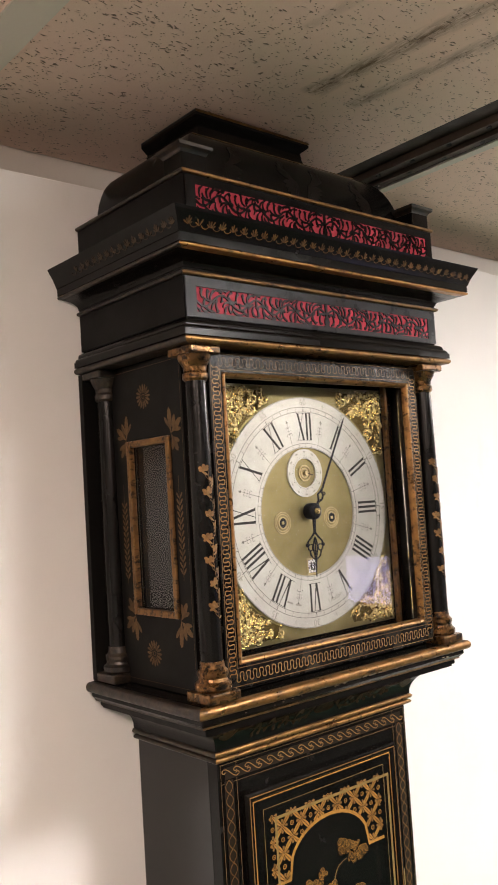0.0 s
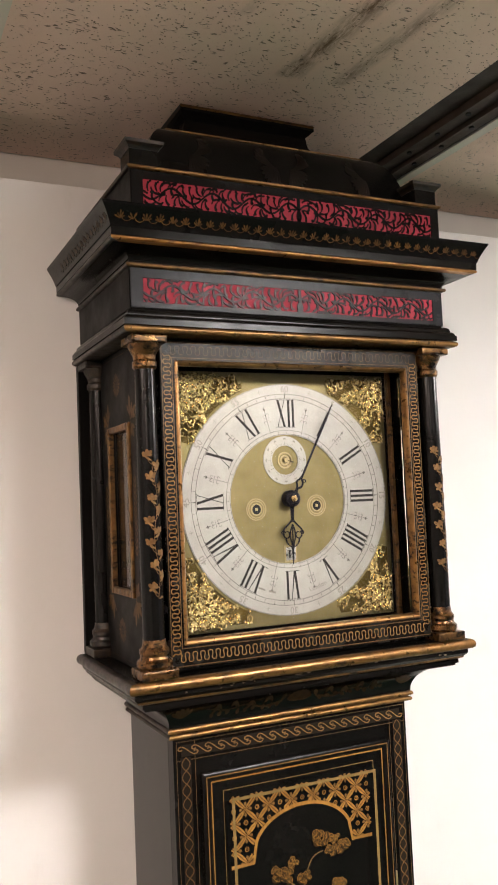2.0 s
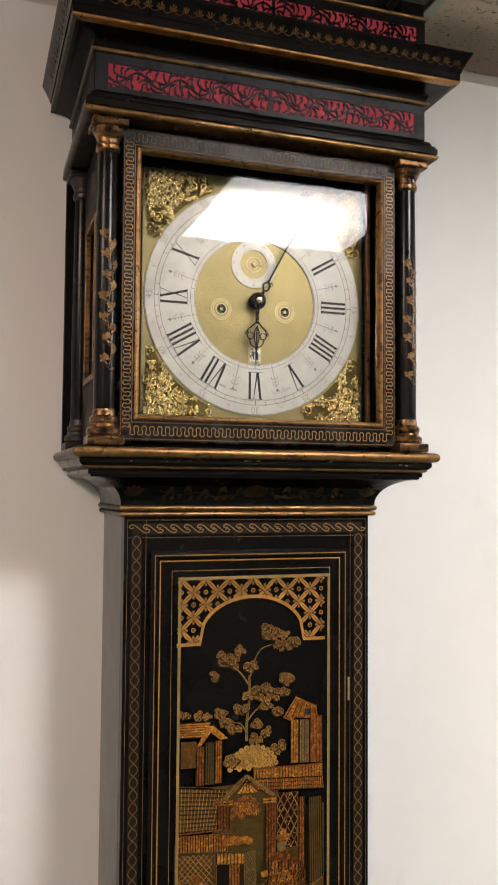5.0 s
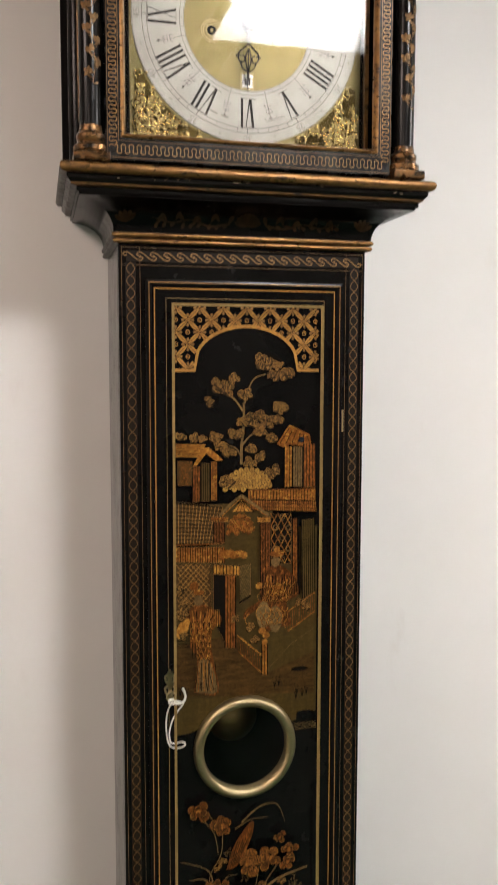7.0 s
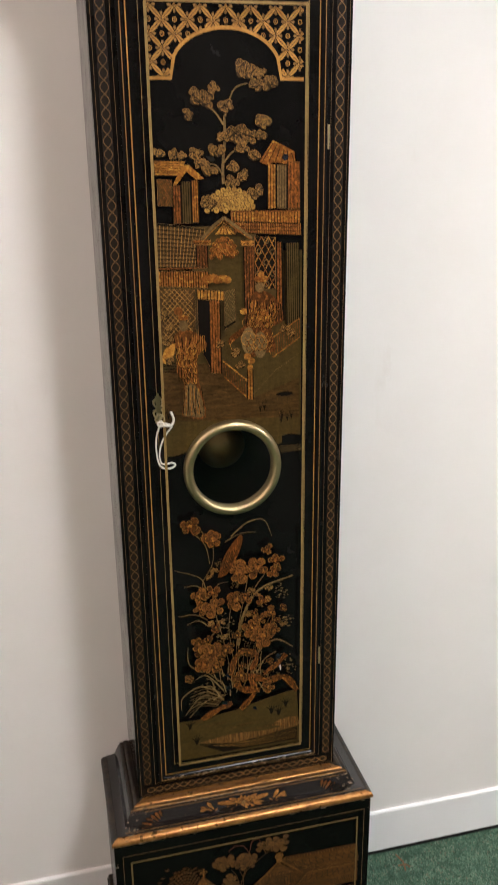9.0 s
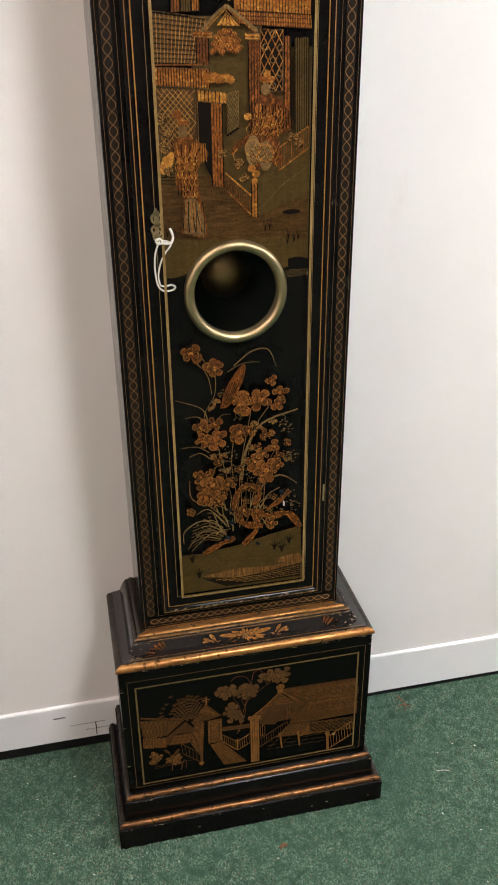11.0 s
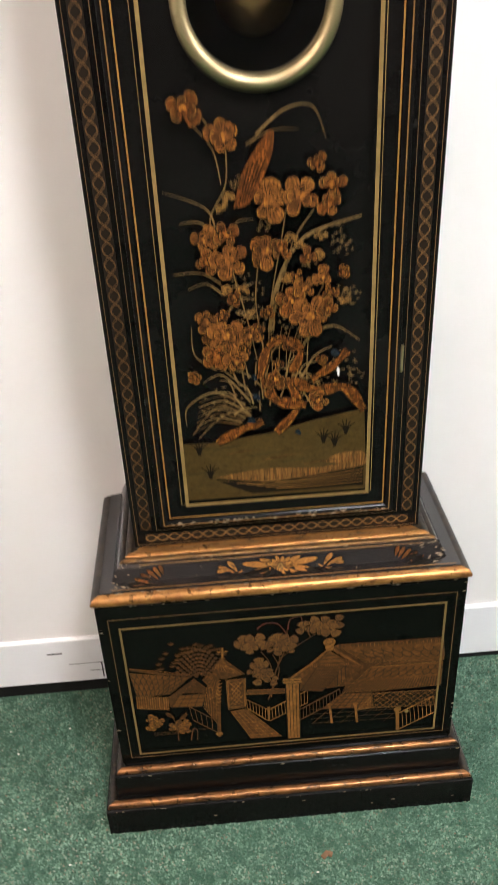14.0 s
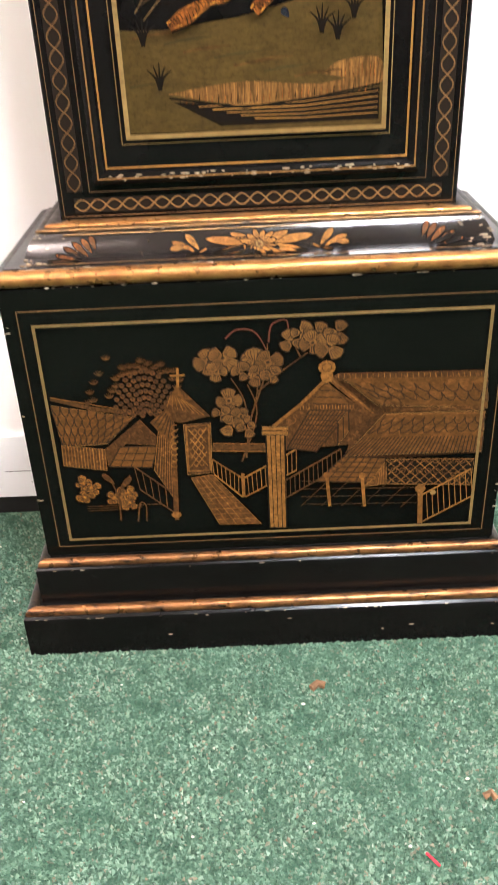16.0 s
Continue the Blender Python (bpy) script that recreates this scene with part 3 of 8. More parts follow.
def trunk():
    front = framed(TX - TH, TX + TH, TZ0, TZ1, -0.120, 0.124, 0.455, 1.597, TF, TF + 0.018)
    part("trunk_front", front, BLACK, clock, "black lacquered trunk front frame")
    for s in (-1, 1):
        x = TX + s * TH
        side = block(min(x, x - s * 0.014), max(x, x - s * 0.014), TF + 0.0185, TBACK, TZ0, TZ1, 0.001)
        part("trunk_side", side, TRUNK_SIDE, clock, "black lacquered trunk side")
    # inner back coloured near black, for the shade inside the trunk
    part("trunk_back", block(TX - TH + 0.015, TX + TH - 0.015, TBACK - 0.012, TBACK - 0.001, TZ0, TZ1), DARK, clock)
    # door board with the round opening
    bm = bmesh.new()
    rim = [(DX0 + 0.010, DZ0 + 0.010), (DX1 - 0.010, DZ0 + 0.010), (DX1 - 0.010, DZ1 - 0.010), (DX0 + 0.010, DZ1 - 0.010)]
    outer = [bm.verts.new((x, 0.0, z)) for x, z in rim]
    inner = [bm.verts.new((LENS_X + 0.060 * math.cos(2 * math.pi * i / 48), 0.0, LENS_Z + 0.060 * math.sin(2 * math.pi * i / 48))) for i in range(48)]
    edges = [bm.edges.new((l[i], l[(i + 1) % len(l)])) for l in (outer, inner) for i in range(len(l))]
    bmesh.ops.triangle_fill(bm, use_beauty=True, edges=edges)
    back = bmesh.ops.extrude_face_region(bm, geom=list(bm.faces))["geom"]
    bmesh.ops.translate(bm, verts=[v for v in back if isinstance(v, bmesh.types.BMVert)], vec=(0, 0.0055, 0))
    door = part("trunk_door", bm, BLACK, clock, "black japanned trunk door with gold chinoiserie")
    # the half-round edge of the door
    edge = bmesh.new()
    prof = [(0.0, 0.0055), (0.0, 0.0005)] + [(0.0 + 0.0105 * (1 - math.cos(radians(a))) / 2, -0.0035 * math.sin(radians(a))) for a in range(0, 181, 20)] + [(0.0105, 0.0055)]
    loops = []
    for d, y in prof:
        loops.append([edge.verts.new((x, y, z)) for x, z in ((DX0 + d, DZ0 + d), (DX1 - d, DZ0 + d), (DX1 - d, DZ1 - d), (DX0 + d, DZ1 - d))])
    for a, b in zip(loops, loops[1:]):
        for k in range(4):
            edge.faces.new((a[k], a[(k + 1) % 4], b[(k + 1) % 4], b[k]))
    part("door_edge", edge, BLACK_WORN, door, "glossy chipped black edge moulding")
    # lenticle
    ring = [(0.0585, 0.004), (0.0585, -0.004)] + [(0.0655 + 0.0068 * math.cos(radians(a)), -0.0045 - 0.0075 * math.sin(radians(a))) for a in range(180, -1, -20)] + [(0.0725, -0.0004), (0.0715, 0.004)]
    lent = part("lenticle_ring", turned_flat(ring, LENS_X, LENS_Z, 64), BRASS_DULL, door, "dull brass ring round the trunk window", True)
    pane = part("lenticle_glass", turned_flat([(0.0, 0.0012), (0.0592, 0.0012), (0.0592, 0.0032), (0.0, 0.0032)], LENS_X, LENS_Z, 48), LENS_GLASS, door, "round clear glass")
    pane.visible_shadow = False
    # pendulum bob and rod behind the glass
    bob = [(0.0005, 0.090), (0.012, 0.0905), (0.026, 0.094), (0.036, 0.100), (0.038, 0.104), (0.036, 0.108), (0.0005, 0.116)]
    pend = part("pendulum", turned_flat(bob, 0.006, 0.972, 40), BOB_BRASS, clock, "brass pendulum bob", True)
    part("pendulum_rod", tube([(0.006, 0.103, 1.015), (0.006, 0.103, 1.6)], 0.0025, 8), STEEL, clock)


def hinge(z):
    h = part("hinge", block(0.1372, 0.1396, -0.0005, 0.0058, z - 0.012, z + 0.012, 0.0006), BRASS_DULL, clock, "small brass hinge knuckle")
    for k in (-0.0135, 0.0135):
        part("hinge_tip", lathe([(0.0013, z + k - 0.0015), (0.0017, z + k), (0.0012, z + k + 0.0016)], 0.1384, 0.0012, 10), BRASS_DULL, h, "", True)


def cove_and_ledge():
    gilt_moulding("throat_bead", [(-0.02, 1.6555)] + arc(0.0035, 1.6585, 0.004, 0.003, -90, 90, 5) + [(0.0015, 1.6625)] + arc(0.005, 1.666, 0.0038, 0.0032, -90, 90, 5) + [(-0.02, 1.6692)], TX, TH, TF, TBACK, GOLD_MID, "gilt double bead under the hood")
    cove = [(-0.02, 1.6695), (0.006, 1.6695)] + [(0.006 + 0.044 * (1 - math.cos(radians(a))), 1.6705 + 0.034 * math.sin(radians(a))) for a in range(0, 91, 9)] + [(0.050, 1.7075), (0.053, 1.7078), (0.053, 1.7135), (0.0, 1.7135), (-0.02, 1.7)]
    part("throat_cove", moulding(cove, TX, TH, TF, TBACK), BLACK, clock, "black lacquered hollow moulding", True)
    part("ledge_board", moulding([(-0.02, 1.7175), (0.0592, 1.7175), (0.0632, 1.7215), (0.0632, 1.727), (-0.02, 1.727)], HX, TH, TF, TBACK), BLACK_WORN, clock, "black lacquered seat board of the hood")
    gilt_moulding("ledge_under_bead", [(-0.02, 1.7137), (0.0545, 1.7137), (0.0585, 1.7152), (0.0590, 1.7173), (-0.02, 1.7173)], HX, TH, TF, TBACK, GOLD_DARK, "rubbed gilt under-edge")
    part("ledge_top", moulding([(-0.02, 1.7273), (0.0595, 1.7273), (0.0595, 1.7405), (-0.02, 1.7410)], HX, TH, TF, HBACK), BLACK, clock, "black lacquered top of the seat board")
    nose = [(0.0597, 1.7273), (0.0640, 1.7273)] + arc(0.0655, 1.7335, 0.0058, 0.0062, -70, 90, 8) + [(0.0597, 1.7398)]
    gilt_moulding("ledge_nosing", nose, HX, TH, TF, HBACK, GOLD_MID, "worn gilt nosing of the hood base")


COLUMN_GILT = gilded("brown_rubbed_gilt", (0.23, 0.115, 0.036), (0.085, 0.04, 0.014), (0.010, 0.007, 0.005), 0.46, (0.2, 0.4), 0.75)


def column(x, y, whole, front):
    """A turned column with moulded base and capital."""
    z0, z1 = 1.7412, 2.1305
    col = part("column", lathe([(0.0128, z0 + 0.040), (0.0131, z0 + 0.15), (0.0126, z0 + 0.25), (0.0117, z1 - 0.036)], x, y, 28), BLACK, clock, "slender black lacquered column", True)
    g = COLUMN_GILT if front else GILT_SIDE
    part("column_base", box(lathe([(0.0175, z0 + 0.010), (0.0205, z0 + 0.014), (0.0205, z0 + 0.019), (0.0170, z0 + 0.022), (0.0160, z0 + 0.025), (0.0172, z0 + 0.0285), (0.0172, z0 + 0.032), (0.0142, z0 + 0.0355), (0.0131, z0 + 0.043)], x, y, 28), x - 0.0215, x + 0.0215, y - 0.0215, y + 0.0215, z0, z0 + 0.011, 0.002), g, col, "rubbed gilt turned base", False)
    part("column_capital", box(lathe([(0.0122, z1 - 0.038), (0.0143, z1 - 0.035), (0.0146, z1 - 0.030), (0.0128, z1 - 0.027), (0.0135, z1 - 0.022), (0.0175, z1 - 0.015), (0.0195, z1 - 0.009)], x, y, 28), x - 0.0215, x + 0.0215, y - 0.0215, y + 0.0215, z1 - 0.009, z1, 0.002), g, col, "rubbed gilt turned capital", False)
    return col


def crown_point(k):
    """Outset and height on the leaf-painted crown moulding, which leans out; k from its foot (0) to its top (1)."""
    return (0.0408 + 0.0108 * k ** 1.25, 2.2425 + 0.0215 * k)


FRONT = -0.046  # face of the hood door
OX0, OX1, OZ0, OZ1 = -0.1655, 0.1655, 1.7735, 2.1045


def hood():
    # floor, sides and the frame behind the door
    for s in (-1, 1):
        x = s * 0.2065 + HX
        xa, xb = min(x, x - s * 0.012), max(x, x - s * 0.012)
        wy0, wy1, wz0, wz1 = 0.012, 0.092, 1.832, 2.031
        bm = bmesh.new()
        for a, b, c, d in ((-0.0215, wy0, 1.7415, 2.131), (wy1, HBACK, 1.7415, 2.131), (wy0, wy1, 1.7415, wz0), (wy0, wy1, wz1, 2.131)):
            box(bm, xa, xb, a, b, c, d)
        side = part("hood_side", bm, BLACK_SIDE, clock, "black lacquered hood side with a glazed opening")
        bm = bmesh.new()
        lo, hi = min(x - s * 0.004, x + s * 0.003), max(x - s * 0.004, x + s * 0.003)
        for a, b, c, d in ((wy0 - 0.006, wy0 + 0.002, wz0 - 0.006, wz1 + 0.006), (wy1 - 0.002, wy1 + 0.006, wz0 - 0.006, wz1 + 0.006), (wy0 + 0.002, wy1 - 0.002, wz0 - 0.006, wz0 + 0.002), (wy0 + 0.002, wy1 - 0.002, wz1 - 0.002, wz1 + 0.006)):
            box(bm, lo, hi, a, b, c, d, 0.0012)
        part("side_window_frame", bm, GOLD_DARK, side, "thin gilt frame")
        g = part("side_window_glass", block(x - s * 0.0075 - 0.001, x - s * 0.0075 + 0.001, wy0 + 0.0005, wy1 - 0.0005, wz0 + 0.0005, wz1 - 0.0005), GLASS, side, "clear glass pane")
        g.visible_shadow = False
        part("hood_stile", block(min(x - s * 0.033, x - s * 0.0125), max(x - s * 0.033, x - s * 0.0125), -0.033, -0.0215, 1.7415, 2.131), BLACK, clock, "black lacquered corner post")
    # hood back and floor coloured near black, for the shade inside
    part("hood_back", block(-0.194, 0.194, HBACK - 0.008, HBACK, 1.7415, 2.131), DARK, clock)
    for x in (HX - 0.2285, HX + 0.2075):
        part("back_wing", block(x, x + 0.021, HBACK - 0.010, HBACK, 1.7415, 2.1305, 0.001), BLACK_SIDE, clock, "black edge of the back board beside the rear column")
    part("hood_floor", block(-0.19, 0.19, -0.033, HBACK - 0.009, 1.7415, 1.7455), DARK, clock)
    for x in (-0.2008, 0.2025):
        column(x, -0.0425, True, True)
    for x in (-0.2065, 0.2085):
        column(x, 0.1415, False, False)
    # the glazed door
    door = part("hood_door", framed(-0.1835, 0.1845, 1.7465, 2.1290, OX0, OX1, OZ0, OZ1, FRONT, FRONT + 0.018), CRACKED, clock, "crackled black lacquered dial door with gold scrollwork")
    lip = bmesh.new()
    prof = [(0.0, -0.0010), (0.0018, -0.0022), (0.0040, -0.0012), (0.0058, 0.0025), (0.0062, 0.0060), (0.0062, 0.0064), (0.0, 0.0064)]
    loops = [[lip.verts.new((x, FRONT + y, z)) for x, z in ((OX0 + d, OZ0 + d), (OX1 - d, OZ0 + d), (OX1 - d, OZ1 - d), (OX0 + d, OZ1 - d))] for d, y in prof]
    for a, b in zip(loops, loops[1:] + loops[:1]):
        for k in range(4):
            lip.faces.new((a[k], a[(k + 1) % 4], b[(k + 1) % 4], b[k]))
    part("glazing_bead", lip, GOLD_MID, door, "gilt ovolo bead round the glass")
    pane = part("door_glass", block(OX0 + 0.0005, OX1 - 0.0005, FRONT + 0.0185, FRONT + 0.0205, OZ0 + 0.0005, OZ1 - 0.0005), GLASS, door, "clear glass pane")
    pane.visible_shadow = False
    # the mask behind the door
    part("dial_mask", framed(-0.188, 0.188, 1.747, 2.129, -0.1505, 0.1585, 1.776, 2.101, 0.004, 0.008), BLACK, clock, "dark wooden mask round the dial")
    for x in (-0.1575, 0.1655):
        part("mask_strip", block(x - 0.0025, x + 0.0025, -0.004, 0.0035, 1.752, 2.125, 0.001), GOLD_DARK, clock, "rubbed gilt strip inside the hood")
    # entablature
    gilt_moulding("architrave_bead", [(-0.03, 2.1313), (0.008, 2.1313)] + arc(0.0115, 2.1352, 0.004, 0.0037, -80, 80, 6) + [(-0.03, 2.1392)], HX, 0.2185, -0.057, HBACK, GOLD_MID, "gilt line moulding")
    part("architrave", moulding([(-0.03, 2.1395), (0.0145, 2.1395), (0.0145, 2.1465)] + arc(0.0085, 2.1465, 0.0045, 0.0055, 0, 90, 4) + [(0.0085, 2.153)] + arc(0.0035, 2.153, 0.005, 0.006, 0, 90, 4) + [(0.0005, 2.1595), (0.0, 2.1615), (-0.03, 2.1615)], HX, 0.2185, -0.057, HBACK), BLACK_WORN, clock, "stepped black lacquered moulding")
    part("frieze", moulding([(-0.012, 2.1617), (0.0, 2.1617), (0.0, 2.2085), (-0.012, 2.2085)], HX, 0.2215, -0.057, HBACK), BLACK_SIDE, clock, "black lacquered frieze")
    gilt_moulding("cornice_bead", [(-0.03, 2.2088), (0.002, 2.2088)] + arc(0.0035, 2.2112, 0.0028, 0.0024, -80, 80, 5) + [(-0.03, 2.2137)], HX, 0.2200, -0.057, HBACK, GOLD_DARK, "gilt line moulding")
    cav = [(-0.03, 2.2139), (0.0025, 2.2139), (0.0030, 2.2165)] + [(0.0040 + 0.0215 * (1 - math.cos(radians(a))), 2.2170 + 0.0105 * math.sin(radians(a))) for a in range(0, 91, 10)] + [(0.0280, 2.2278), (-0.03, 2.2278)]
    part("cornice_cavetto", moulding(cav, HX, 0.2190, -0.057, HBACK), BLACK_WORN, clock, "hollow black lacquered cornice moulding", True)
    gilt_moulding("cornice_fascia_bead", [(-0.03, 2.2280), (0.0365, 2.2280)] + arc(0.0378, 2.2300, 0.0022, 0.0019, -80, 80, 4) + [(-0.03, 2.2320)], HX, 0.213, -0.057, HBACK, GOLD, "gilt line moulding")
    part("cornice_fascia", moulding([(-0.03, 2.2322), (0.0395, 2.2322), (0.0395, 2.2415), (-0.03, 2.2415)], HX, 0.213, -0.057, HBACK), BLACK_WORN, clock, "black lacquered cornice face")
    ovolo = [(-0.03, 2.2417), (0.0405, 2.2417)] + [crown_point(k / 8) for k in range(9)] + [(0.0520, 2.2655), (-0.03, 2.2655)]
    part("cornice_ovolo", moulding(ovolo, HX, 0.213, -0.057, HBACK), BLACK, clock, "curved black crown moulding with gilt leaves", True)
    # the upper frieze box, corner blocks and the stepped dome
    part("attic_box", moulding([(-0.012, 2.2657), (0.0, 2.2657), (0.0, 2.3225), (-0.012, 2.3225)], HX, 0.2185, -0.064, HBACK), BLACK_SIDE, clock, "black lacquered attic box under the dome")
    gilt_moulding("attic_bead", [(-0.03, 2.3228), (0.001, 2.3228)] + arc(0.0012, 2.3252, 0.0026, 0.0024, -80, 80, 5) + [(-0.03, 2.3277)], HX, 0.2185, -0.064, HBACK, GOLD_MID, "rubbed gilt line moulding")
    part("attic_top", block(HX - 0.21, HX + 0.21, -0.056, HBACK - 0.001, 2.3180, 2.3278), BLACK, clock)
    for cx in (HX - 0.2005, HX + 0.2005):
        blk = part("corner_block", block(cx - 0.0175, cx + 0.0175, -0.0625, -0.0275, 2.3281, 2.3475, 0.001), BLACK, clock, "small square black corner block")
        bm = bmesh.new()
        cap = [(0.0, 2.3477), (0.0005, 2.349), (0.002, 2.351), (0.0055, 2.3535), (0.0058, 2.3575)]
        rings = [[bm.verts.new((cx + i * (0.0178 + d), -0.045 + j * (0.0178 + d), z)) for i, j in ((-1, -1), (1, -1), (1, 1), (-1, 1))] for d, z in cap]
        for a, b in zip(rings, rings[1:]):
            for k in range(4):
                bm.faces.new((a[k], a[(k + 1) % 4], b[(k + 1) % 4], b[k]))
        bm.faces.new(rings[0])
        bm.faces.new(rings[-1])
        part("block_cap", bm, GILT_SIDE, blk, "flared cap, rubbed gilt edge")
    dome = [(-0.15, 2.328), (-0.029, 2.328)] + [(-0.030 - 0.045 * (1 - math.cos(radians(a))), 2.330 + 0.079 * math.sin(radians(a))) for a in range(0, 91, 9)] + [(-0.15, 2.4095)]
    part("dome_lower", moulding(dome, HX, 0.2185, -0.064, HBACK), BLACK, clock, "swelling black lacquered dome", True)
    gilt_moulding("dome_bead", [(-0.15, 2.4097), (-0.076, 2.4097)] + arc(-0.0745, 2.4116, 0.0024, 0.0018, -80, 80, 5) + [(-0.15, 2.4136)], HX, 0.2185, -0.064, HBACK, GOLD_MID, "rubbed gilt line moulding")
    neck = [(-0.15, 2.4138), (-0.082, 2.4138)] + [(-0.084 - 0.033 * math.sin(radians(a)), 2.4145 + 0.033 * (1 - math.cos(radians(a)))) for a in range(0, 91, 9)] + [(-0.118, 2.452), (-0.15, 2.452)]
    part("dome_neck", moulding(neck, HX - 0.008, 0.2105, -0.064, HBACK), BLACK, clock, "hollow black lacquered neck of the dome", True)
    part("dome_cap", moulding([(-0.15, 2.4522), (-0.118, 2.4522), (-0.112, 2.457), (-0.1085, 2.460), (-0.1085, 2.4635), (-0.15, 2.4635)], HX - 0.008, 0.2105, -0.064, HBACK), BLACK, clock, "black top slab")
    gilt_moulding("dome_cap_bead", [(-0.15, 2.4637), (-0.110, 2.4637), (-0.1075, 2.4655), (-0.109, 2.4678), (-0.15, 2.4678)], HX - 0.008, 0.2105, -0.064, HBACK, GOLD_MID, "rubbed gilt edge line")
    part("dome_top", block(HX - 0.008 - 0.1000, HX - 0.008 + 0.1000, 0.047, HBACK - 0.0005, 2.4600, 2.4672), BLACK, clock)


base_and_plinth()
trunk()
hinge(1.4245)
hinge(0.632)
cove_and_ledge()
hood()


# ---------------------------------------------------------------- painted and inlaid decoration
class Picture:
    """Thin raised paint on a surface. place(u, v, h) gives the point for millimetres across, millimetres up and metres above the surface."""

    def __init__(self, parent, place, start=0.00012, step=0.0000016):
        self.parent, self.place, self.h, self.step = parent, place, start, step
        self.layers = {}

    def up(self):
        self.h += self.step
        return self.h

    def fill(self, pts, mat, h=None):
        h = h or self.up()
        vs, fs = self.layers.setdefault(mat.name, ([], []))
        n = len(vs)
        vs += [self.place(u, v, h) for u, v in pts]
        fs.append(list(range(n, n + len(pts))))

    def stroke(self, pts, w, mat, w2=None, h=None):
        """A ribbon along pts, w millimetres wide, tapering to w2."""
        if mat is INK and w < 1.0:
            w = min(1.0, w * 1.5)
        h = h or self.up()
        vs, fs = self.layers.setdefault(mat.name, ([], []))
        n, m = len(vs), len(pts)
        for i, (u, v) in enumerate(pts):
            a, b = pts[max(i - 1, 0)], pts[min(i + 1, m - 1)]
            dx, dy = b[0] - a[0], b[1] - a[1]
            d = math.hypot(dx, dy) or 1.0
            k = w if w2 is None else w + (w2 - w) * i / (m - 1)
            ox, oy = -dy / d * k / 2, dx / d * k / 2
            vs.append(self.place(u + ox, v + oy, h))
            vs.append(self.place(u - ox, v - oy, h))
        fs += [[n + 2 * i, n + 2 * i + 1, n + 2 * i + 3, n + 2 * i + 2] for i in range(m - 1)]

    def curve(self, pts, w, mat, w2=None, n=6):
        self.stroke(smooth(pts, n), w, mat, w2)

    def disc(self, u, v, r, mat, n=12, squash=1.0):
        self.fill([(u + r * math.cos(2 * math.pi * i / n), v + squash * r * math.sin(2 * math.pi * i / n)) for i in range(n)], mat)

    def ring(self, u, v, r, w, mat, n=20, a0=0, a1=360):
        self.stroke([(u + r * math.cos(radians(a0 + (a1 - a0) * i / n)), v + r * math.sin(radians(a0 + (a1 - a0) * i / n))) for i in range(n + 1)], w, mat)

    def petal(self, u, v, length, width, angle, mat, veins=None, blunt=0.62):
        c, s = math.cos(radians(angle)), math.sin(radians(angle))
        shape = [(0.0, 0.0), (0.25, 0.30), (blunt, 0.50), (0.88, 0.36), (1.0, 0.0), (0.88, -0.36), (blunt, -0.50), (0.25, -0.30)]
        self.fill([(u + length * a * c - width * b * s, v + length * a * s + width * b * c) for a, b in shape], mat)
        if veins:
            for b in (-0.26, -0.09, 0.09, 0.26):
                self.stroke([(u + length * a * c - width * b * k * s, v + length * a * s + width * b * k * c) for a, k in ((0.2, 0.5), (0.6, 1.0), (0.86, 1.0))], width * 0.05 + 0.25, veins, 0.25)

    def quad(self, q, mat):
        self.fill(q, mat)
        self.stroke([*q, q[0]], 1.5, INK)
        self.stroke([*q, q[0]], 0.6, GOLD_DARKER)

    def hatch(self, q, n, w, mat, across=False, lo=0.0, hi=1.0):
        for i in range(n + 1):
            k = lo + (hi - lo) * i / n
            self.stroke([blend(q, k, 0), blend(q, k, 1)] if not across else [blend(q, 0, k), blend(q, 1, k)], w, mat)

    def scallops(self, q, rows, cols, w, mat):
        """Curved roof tiles in a four-cornered field."""
        for r in range(rows):
            for c in range(cols + (r % 2)):
                k0 = (c - 0.5 * (r % 2)) / cols
                pts = []
                for i in range(6):
                    a = math.pi * i / 5
                    s = min(1, max(0, k0 + (1 - math.cos(a)) / 2 / cols))
                    pts.append(blend(q, s, min(1, max(0, (rows - r - 0.95 * math.sin(a)) / rows))))
                self.stroke(pts, w, mat)

    def finish(self, names, label=""):
        """One mesh for each colour of paint."""
        for key, (vs, fs) in self.layers.items():
            me = bpy.data.meshes.new(names)
            me.from_pydata(vs, [], fs)
            me.materials.append(bpy.data.materials[key])
            ob = new(names, me)
            ob.parent = self.parent
            tagged(ob, label, "", "", "stuff")


def blend(q, s, t):
    """A point in a four-cornered field: q is lower left, lower right, upper right, upper left."""
    (a, b, c, d) = q
    return tuple((a[i] * (1 - s) + b[i] * s) * (1 - t) + (d[i] * (1 - s) + c[i] * s) * t for i in (0, 1))


def smooth(pts, n=6):
    out = []
    for i in range(len(pts) - 1):
        p0, p1, p2, p3 = pts[max(i - 1, 0)], pts[i], pts[i + 1], pts[min(i + 2, len(pts) - 1)]
        for k in range(n):
            t = k / n
            out.append(tuple(0.5 * (2 * p1[j] + (p2[j] - p0[j]) * t + (2 * p0[j] - 5 * p1[j] + 4 * p2[j] - p3[j]) * t * t + (3 * p1[j] - p0[j] - 3 * p2[j] + p3[j]) * t ** 3) for j in (0, 1)))
    out.append(pts[-1])
    return out


def on_front(y):
    return lambda u, v, h: (u / 1000, y - h, v / 1000)


def on_left(x):
    """u runs from front to back."""
    return lambda u, v, h: (x - h, u / 1000, v / 1000)


